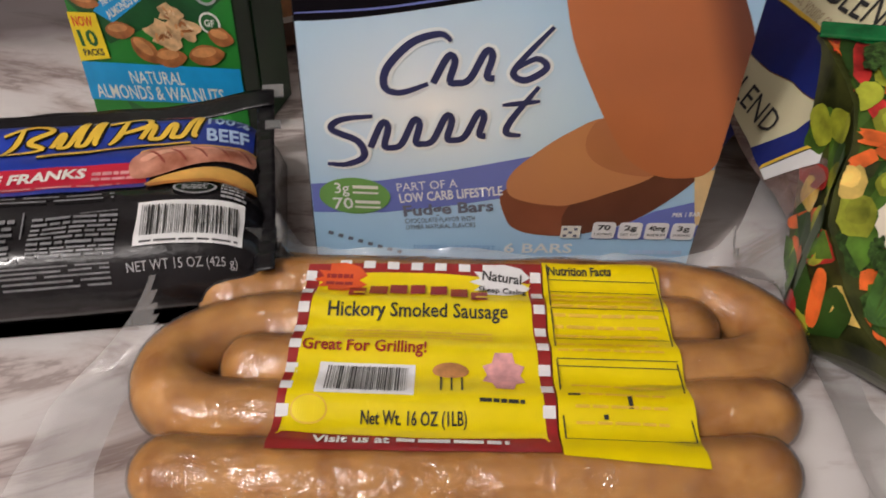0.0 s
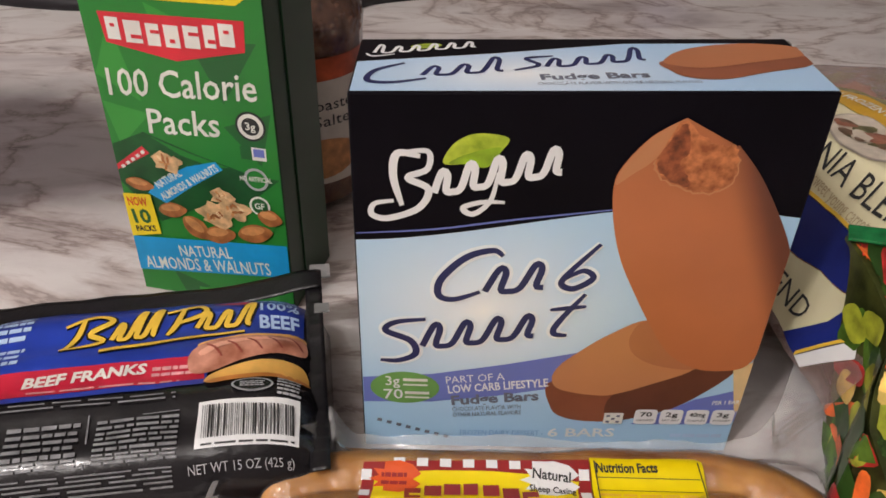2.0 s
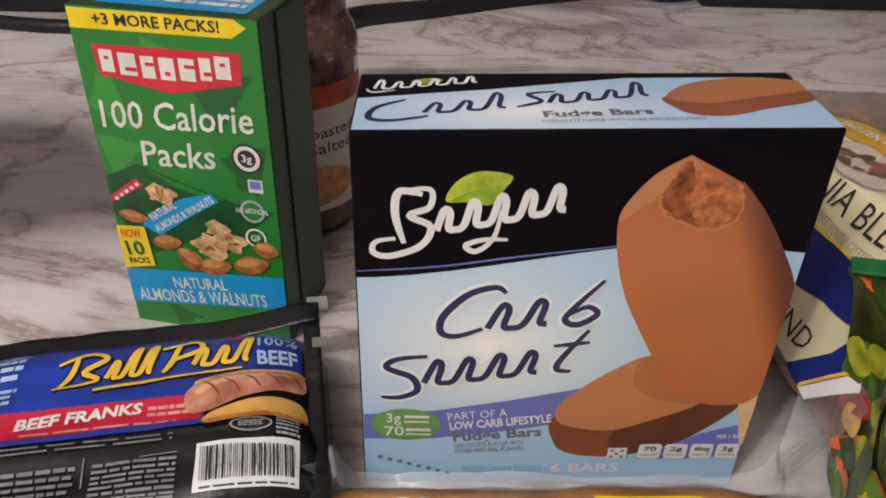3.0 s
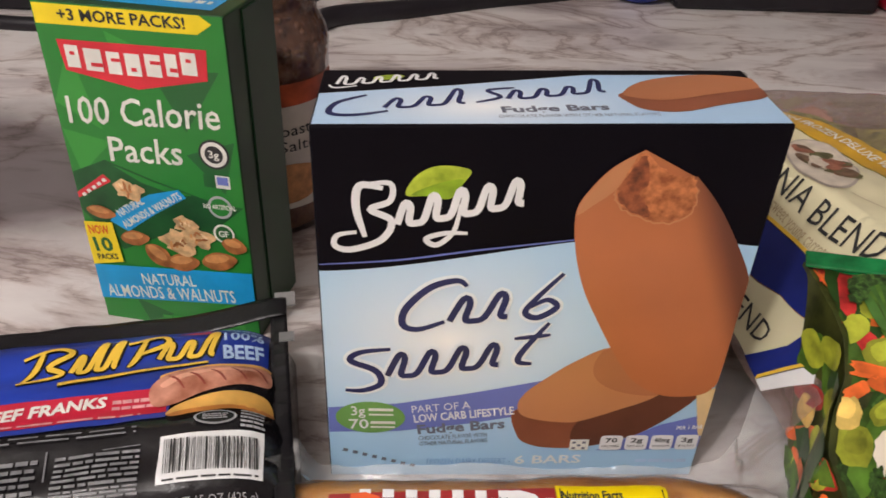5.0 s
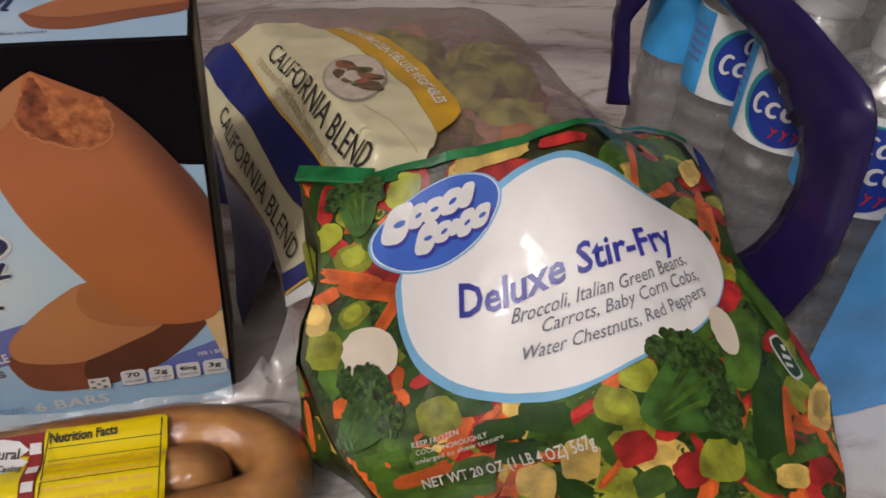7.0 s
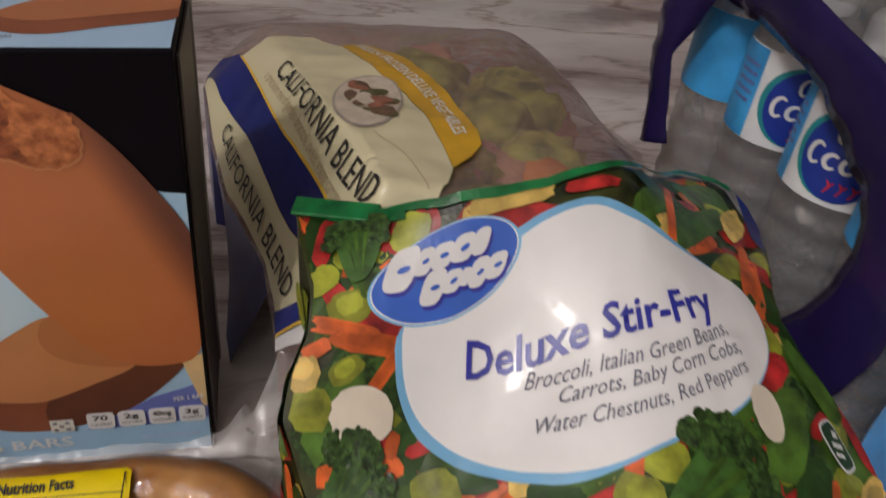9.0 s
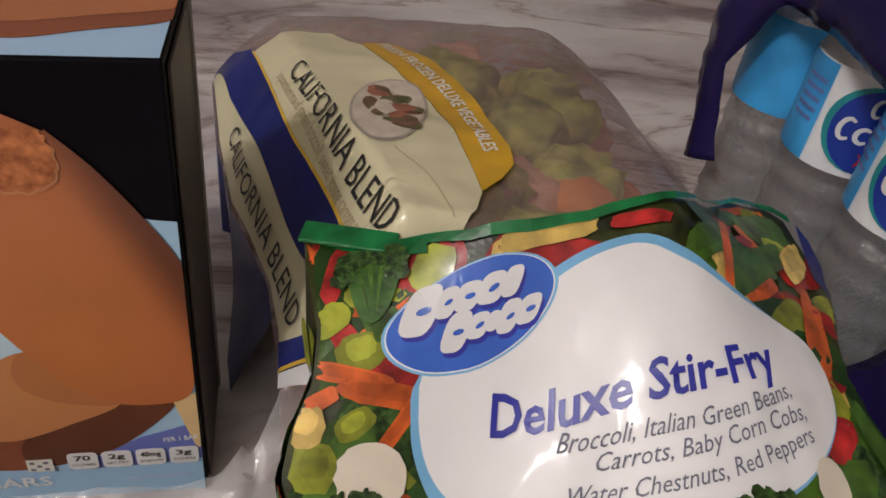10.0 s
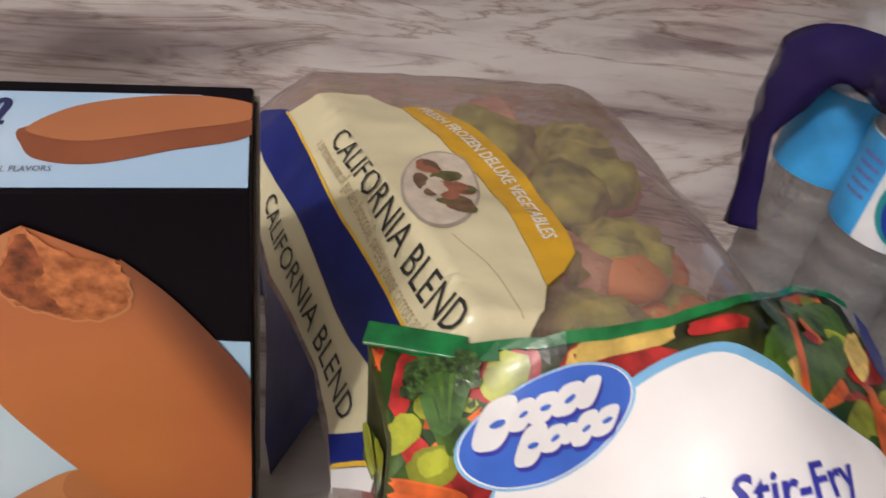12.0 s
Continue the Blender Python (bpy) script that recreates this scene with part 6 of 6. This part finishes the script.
def floret(cx, cy, r, lean):
    """A printed broccoli floret: pale fan of stalks and a crumbly dark crown beyond it."""
    u = Vector((math.cos(lean), math.sin(lean)))
    w = Vector((-u.y, u.x))

    def at(a, b):
        q = Vector((cx, cy)) + u * (a * r) + w * (b * r)
        return q.x, q.y

    flat("printed_stem", [blob([at(-1.25, 0.30), at(-1.15, -0.30), at(-0.4, -0.75), at(0.35, -0.75), at(0.45, 0.6), at(-0.35, 0.62)], 4)], sf, 0.0038, STEM, stirfry, grain=P)
    flat("printed_stalk", [blob([at(-1.1, 0.1 * k), at(-0.4, 0.22 * k + 0.05), at(0.4, 0.42 * k + 0.07), at(0.4, 0.42 * k - 0.07), at(-0.4, 0.22 * k - 0.05)], 3) for k in (-1, 0, 1)], sf, 0.0040, BEAN, stirfry)
    crumbs = []
    for _ in range(150):
        g, d = rnd.uniform(-1.9, 1.9), rnd.uniform(0.25, 1.05) ** 0.6
        x, y = at(d * math.cos(g) * 0.85, d * math.sin(g) * 1.05)
        crumbs.append(ellipse(x, y, r * rnd.uniform(0.09, 0.20), r * rnd.uniform(0.08, 0.17), 8, rnd.uniform(0, 3)))
    flat("printed_floret", crumbs, lambda x, y, o: sf(x, y, o + 0.0003 * noise.noise(Vector((x * 900, y * 900, 0)))), 0.0042, BROC, stirfry)


floret(0.3330, -0.0905, 0.0190, 0.45)
floret(0.2202, 0.0035, 0.0110, 1.6)
floret(0.2165, -0.0590, 0.0120, 0.8)
words("weight_text", "NET WT 20 OZ (1 LB 4 OZ) 567g", (0.2303, -0.0967), (0.2915, -0.1016), 0.0062, sf, 0.0039, OFFWHITE, stirfry, 0.015)
words("keep_text", "KEEP FROZEN", (0.2309, -0.0749), (0.2488, -0.0749), 0.0022, sf, 0.0037, OFFWHITE, stirfry)
words("keep_text", "COOK THOROUGHLY", (0.2318, -0.0781), (0.2586, -0.0799), 0.0022, sf, 0.0037, OFFWHITE, stirfry)
words("keep_text", "enlarged to show texture", (0.2310, -0.0819), (0.2640, -0.0829), 0.0022, sf, 0.0037, OFFWHITE, stirfry)
flat("recycle_mark", [ellipse(0.3863, -0.0746, 0.0050, 0.0085, 20, 0.5, 4)], sf, 0.0035, WHITE, stirfry)
flat("recycle_disc", [ellipse(0.3863, -0.0746, 0.0042, 0.0075, 20, 0.5, 4)], sf, 0.0038, BEANDARK, stirfry)
flat("recycle_bars", [rect(0.3838, -0.0755, 0.3888, -0.0738), rect(0.3842, -0.0785, 0.3884, -0.0770), rect(0.3852, -0.0722, 0.3876, -0.0700)], sf, 0.0040, WHITE, stirfry)
flat("folded_corner", [[(0.3950, 0.0400), (0.3985, 0.0336), (0.3990, 0.0214), (0.3925, 0.0042), (0.3890, 0.0120), (0.3930, 0.0290)]], sf, 0.0030, CBBLUE, stirfry, "dark blue folded corner", grain=P, smooth=True)
zip_line = [sf_outline(a / 30, 0.004) for a in range(31)]
bm = bmesh.new()
for (x, y), (x2, y2) in zip(zip_line, zip_line[1:]):
    wide = 0.0060 if x < 0.234 else 0.0030
    q = [sf(x, y, 0.0032), sf(x2, y2, 0.0032), sf(x2, y2 - wide, 0.0032), sf(x, y - wide, 0.0032)]
    vs = [bm.verts.new(p) for p in q]
    bm.faces.new(list(reversed(vs)))
part("green_top_seam", bm, ZIPGREEN, stirfry, "green printed top seam")
bm = box_bm((-0.0165, -0.0045, 0.0), (0.0165, 0.0045, 0.0016), 0.0006)
bm.transform(Matrix.Translation((0.2142, 0.0190, h_sf(0.2142, 0.0190) + 0.004)) @ Euler((radians(14), radians(-6), radians(-21))).to_matrix().to_4x4())
part("folded_seam", bm, ZIPGREEN, stirfry, "green folded corner of the seam")

# ---- the case of water bottles ----
case = thing("water_case", "shrink-wrapped case of small water bottles standing on the table", "water bottles")
CX, CY = 0.412, -0.060
BOT = [(0.0225, 0.0)] + [(0.0248 + 0.0006 * math.cos(k * math.pi / 3), 0.005 + 0.0024 * k) for k in range(40)] + [(0.0255, 0.101), (0.0255, 0.150), (0.0215, 0.160), (0.0135, 0.168), (0.0125, 0.171), (0.0125, 0.173)]
for i in range(3):
    for j in range(4):
        x, y = CX + 0.029 + 0.052 * i, CY + 0.0435 + 0.0525 * j
        b = part("bottle", lathe(BOT, (x, y), 24), PET, case, "clear ribbed plastic water bottle", smooth=True)
        sub = lathe([(0.0259, 0.104), (0.0259, 0.149)], (x, y), 32)
        bmesh.ops.delete(sub, geom=[f for f in sub.faces if len(f.verts) > 4], context="FACES_ONLY")
        part("label", sub, BOTBLUE if j == 3 else BOTLABEL, b, smooth=True)
        part("cap", lathe([(0.0142, 0.1665), (0.0146, 0.168), (0.0146, 0.178), (0.0135, 0.1805), (0.001, 0.181)], (x, y), 24), CAPWHITE, b, "white ribbed cap", smooth=True)

        def wrap_on(px, py, o, x=x, y=y):
            g = math.pi + px / 0.0259
            return Vector((x + (0.0261 + o) * math.cos(g), y + (0.0261 + o) * math.sin(g), py))

        if i == 0 and j < 3:
            turn = (0.018, 0.014, 0.026)[j]
            flat("blue_end", [rect(turn - 0.045, 0.1045, turn - 0.018, 0.1485)], wrap_on, 0.0003, BOTBLUE, b, grain=0.004)
            flat("teal_edge", [ellipse(turn + 0.0035, 0.1265, 0.0185, 0.0196, 30)], wrap_on, 0.0004, TEAL, b, grain=0.004)
            flat("navy_mark", [ellipse(turn + 0.006, 0.1260, 0.0180, 0.0192, 30)], wrap_on, 0.0006, BOTNAVY, b, grain=0.004)
            strokes = marks((turn - 0.009, 0.1210), (turn + 0.019, 0.1215), (0.0095, 0.0065, 0.0065, 0.0065), 0.0021, 0.1) + marks((turn + 0.000, 0.1335), (turn + 0.016, 0.1335), (0.0075, 0.0055, 0.0055), 0.0016, 0.1)
            for k in range(0, len(strokes), 18):
                flat("brand_stroke", strokes[k:k + 18], wrap_on, 0.0010, WHITE, b)
            for k in range(3):
                flat("red_figure", ribbon([(turn + 0.003 + 0.005 * k, 0.1165), (turn + 0.0045 + 0.005 * k, 0.1140), (turn + 0.003 + 0.005 * k, 0.1105)], 0.0010, 3) + ribbon([(turn + 0.0045 + 0.005 * k, 0.1140), (turn + 0.006 + 0.005 * k, 0.1160)], 0.0010, 3), wrap_on, 0.0010, RED, b)
            flat("label_print", rows_of_bars(turn - 0.032, 0.120, turn - 0.020, 0.142, 5, 40 + j, 0.4), wrap_on, 0.0009, INDIGO, b)
CX2, CY2, CZ = CX + 0.166, CY + 0.229, 0.150


def end_wall(y, z, o):
    bulge = 0.004 * math.sin(math.pi * clamp((y - CY) / 0.229))
    return Vector((CX - 0.001 - bulge - 0.014 * smoothstep(0.10, 0.14, y) + 0.0022 * noise.noise(Vector((y * 40, z * 40, 3))) - o, y, z))


rim = [((0.1360, 0.072), (0.1190, 0.079)), ((0.1400, 0.098), (0.1260, 0.103)), ((0.1475, 0.124), (0.1290, 0.126)), ((0.1500, 0.148), (0.1220, 0.146)), ((0.1430, 0.170), (0.1120, 0.161)), ((0.1150, 0.184), (0.1000, 0.1610)), ((0.0700, 0.184), (0.0800, 0.1605)), ((0.0350, 0.180), (0.0490, 0.1580)), ((-0.0100, 0.171), (0.0250, 0.1510)), ((-0.0400, 0.160), (0.0000, 0.1375)), ((-0.0490, 0.140), (-0.0140, 0.128)), ((-0.0535, 0.112), (-0.0205, 0.112)), ((-0.0520, 0.087), (-0.0180, 0.088)), ((-0.0460, 0.058), (-0.0040, 0.060)), ((-0.0300, 0.030), (0.0150, 0.038)), ((0.0000, 0.012), (0.0400, 0.025)), ((0.0400, 0.004), (0.0600, 0.020))]
bm = bmesh.new()
outer, inner = spline([(*q, 0) for q, _ in rim], 5), spline([(*q, 0) for _, q in rim], 5)
last = None
for k, (p, q) in enumerate(zip(outer, inner)):
    row = [bm.verts.new(end_wall(p.x + (q.x - p.x) * s / 5, p.y + (q.y - p.y) * s / 5, 0.0006 + 0.0030 * math.sin(s / 5 * math.pi) + 0.0022 * noise.noise(Vector((k * 0.45, s * 0.9, 2))))) for s in range(6)]
    if last:
        for s in range(5):
            bm.faces.new((last[s], row[s], row[s + 1], last[s + 1]))
    last = row
ring = part("wrap_opening", bm, WRAPNAVY, case, "dark navy rim of the wrap's open end", smooth=True)
ring.modifiers.new("thickness", "SOLIDIFY").thickness = 0.0012


def front_wall(x, z, o):
    return Vector((x, CY - 0.001 + 0.0025 * noise.noise(Vector((x * 30, z * 30, 8))) - o, z))


flat("blue_side", [rect(CX + 0.004, 0.001, CX2, CZ)], front_wall, 0.0, WRAPBLUE, case, "light blue printed wrap", grain=0.012, smooth=True)


def lid_wall(x, y, o):
    return Vector((x, y, 0.1825 + 0.004 * noise.noise(Vector((x * 30, y * 30, 1))) + o))


flat("clear_top", [rect(CX + 0.002, CY + 0.002, CX2, CY2)], lid_wall, 0.0, WRAPCLEAR, case, "clear wrap over the caps", grain=0.012, smooth=True)

# ---- the jar of peanuts ----
JX, JY = -0.067, 0.236
jar = thing("peanut_jar", "clear plastic jar of roasted salted peanuts with a pale label", "jar")
PROF = [(0.040, 0.0), (0.0445, 0.006), (0.0450, 0.030), (0.0450, 0.100), (0.0452, 0.112), (0.0462, 0.122), (0.0445, 0.130), (0.0395, 0.140), (0.0390, 0.147), (0.0430, 0.158), (0.0455, 0.170), (0.0440, 0.186), (0.0390, 0.192), (0.0380, 0.197)]
part("jar_wall", lathe(PROF, (JX, JY), 40), JARPLASTIC, jar, smooth=True)
part("lid", lathe([(0.0405, 0.1925), (0.0415, 0.194), (0.0415, 0.210), (0.0400, 0.2125), (0.001, 0.213)], (JX, JY), 40), JARRED, jar, "red screw lid", smooth=True)
fill = lathe([(r - 0.0022, max(0.002, z)) for r, z in PROF], (JX, JY), 40)
part("peanut_fill", fill, PEANUT, jar, smooth=True)["kind"] = "stuff"
rnd = random.Random(12)
bm = bmesh.new()
for k in range(420):
    g, z = rnd.uniform(math.pi * 0.95, math.pi * 2.3), rnd.uniform(0.110, 0.188)
    r = np.interp(z, [p[1] for p in PROF], [p[0] for p in PROF]) - 0.0042
    m = Matrix.Translation((JX + r * math.cos(g), JY + r * math.sin(g), z)) @ Euler((rnd.uniform(0, 6), rnd.uniform(0, 6), rnd.uniform(0, 6))).to_matrix().to_4x4() @ Matrix.Diagonal((0.0045, 0.0030, 0.0030, 1))
    bmesh.ops.create_icosphere(bm, subdivisions=1, radius=1, matrix=m)
part("peanuts", bm, PEANUT, jar, smooth=True)["kind"] = "stuff"


def on_jar(px, py, o):
    g = -math.pi / 2 + px / 0.0452
    return Vector((JX + (0.0455 + o) * math.cos(g), JY + (0.0455 + o) * math.sin(g), py))


flat("paper_label", [rect(-0.07, 0.022, 0.07, 0.092)], on_jar, 0.0, JARLABEL, jar, grain=0.006, smooth=True)
flat("red_label_edge", [rect(-0.07, 0.092, 0.07, 0.106)], on_jar, 0.0002, JARRED, jar, grain=0.006, smooth=True)
flat("label_picture", [ellipse(0.02, 0.040, 0.03, 0.014, 24)], on_jar, 0.0004, ALMONDLIT, jar, grain=0.004)
words("roast_text", "Roasted", (0.012, 0.0730), (0.052, 0.0730), 0.0072, on_jar, 0.0006, DARKINK, jar)
words("roast_text", "Salted", (0.018, 0.0625), (0.050, 0.0625), 0.0072, on_jar, 0.0006, DARKINK, jar)

# ---- things at the back of the table ----
device = thing("black_box", "black hard case with a beige tag at the table's back", "case", at=(0.365, 0.770, 0))
part("shell", box_bm((0.0, 0.0, 0.0), (0.27, 0.16, 0.09), 0.008, 3), PLASTICBLACK, device)
part("tag", box_bm((0.045, -0.0015, 0.022), (0.062, 0.0, 0.05), 0.0005), BEIGE, device, "beige tag")
bluething = thing("blue_pouch", "small blue pouch with a pale disc", "pouch", at=(0.325, 0.80, 0))
bm = bmesh.new()
bmesh.ops.create_uvsphere(bm, u_segments=24, v_segments=14, radius=1)
for v in bm.verts:
    v.co = Vector((v.co.x * 0.045, v.co.y * 0.03, 0.0305 + v.co.z * 0.03 * (1 if v.co.z < 0 else 1.1)))
part("body", bm, BLUEFABRIC, bluething, smooth=True)
part("disc", lathe([(0.001, 0.0), (0.008, 0.0), (0.008, 0.003), (0.001, 0.003)], (0, 0), 16), BEIGE, bluething, "pale disc").matrix_local = pose(0.012, -0.026, 0.04, 75)
for line, r, label in (([(-0.085, 0.63, 0.010), (-0.06, 0.665, 0.010), (0.02, 0.705, 0.008), (0.12, 0.76, 0.008), (0.24, 0.815, 0.008), (0.30, 0.88, 0.008)], 0.0125, "dark padded strap lying on the table"), ([(-0.60, 0.66, 0.006), (-0.46, 0.622, 0.006), (-0.37, 0.612, 0.006), (-0.25, 0.63, 0.006), (-0.13, 0.71, 0.006), (-0.08, 0.83, 0.006)], 0.0085, "black cable curving across the table")):
    tagged(link("cable", tube(spline(line, 8), r, 12), PLASTICBLACK, smooth=True), label, "cable")
darkcase = tagged(link("dark_case", box_bm((-0.72, 0.68, 0.0), (-0.36, 0.90, 0.06), 0.006), PLASTICBLACK), "flat black case at the back of the table", "case")
pinkcloth = tagged(link("pink_cloth", box_bm((0.645, 0.74, 0.0), (0.80, 0.90, 0.045), 0.02, 4), BPRED), "folded pink-red cloth at the back", "cloth")
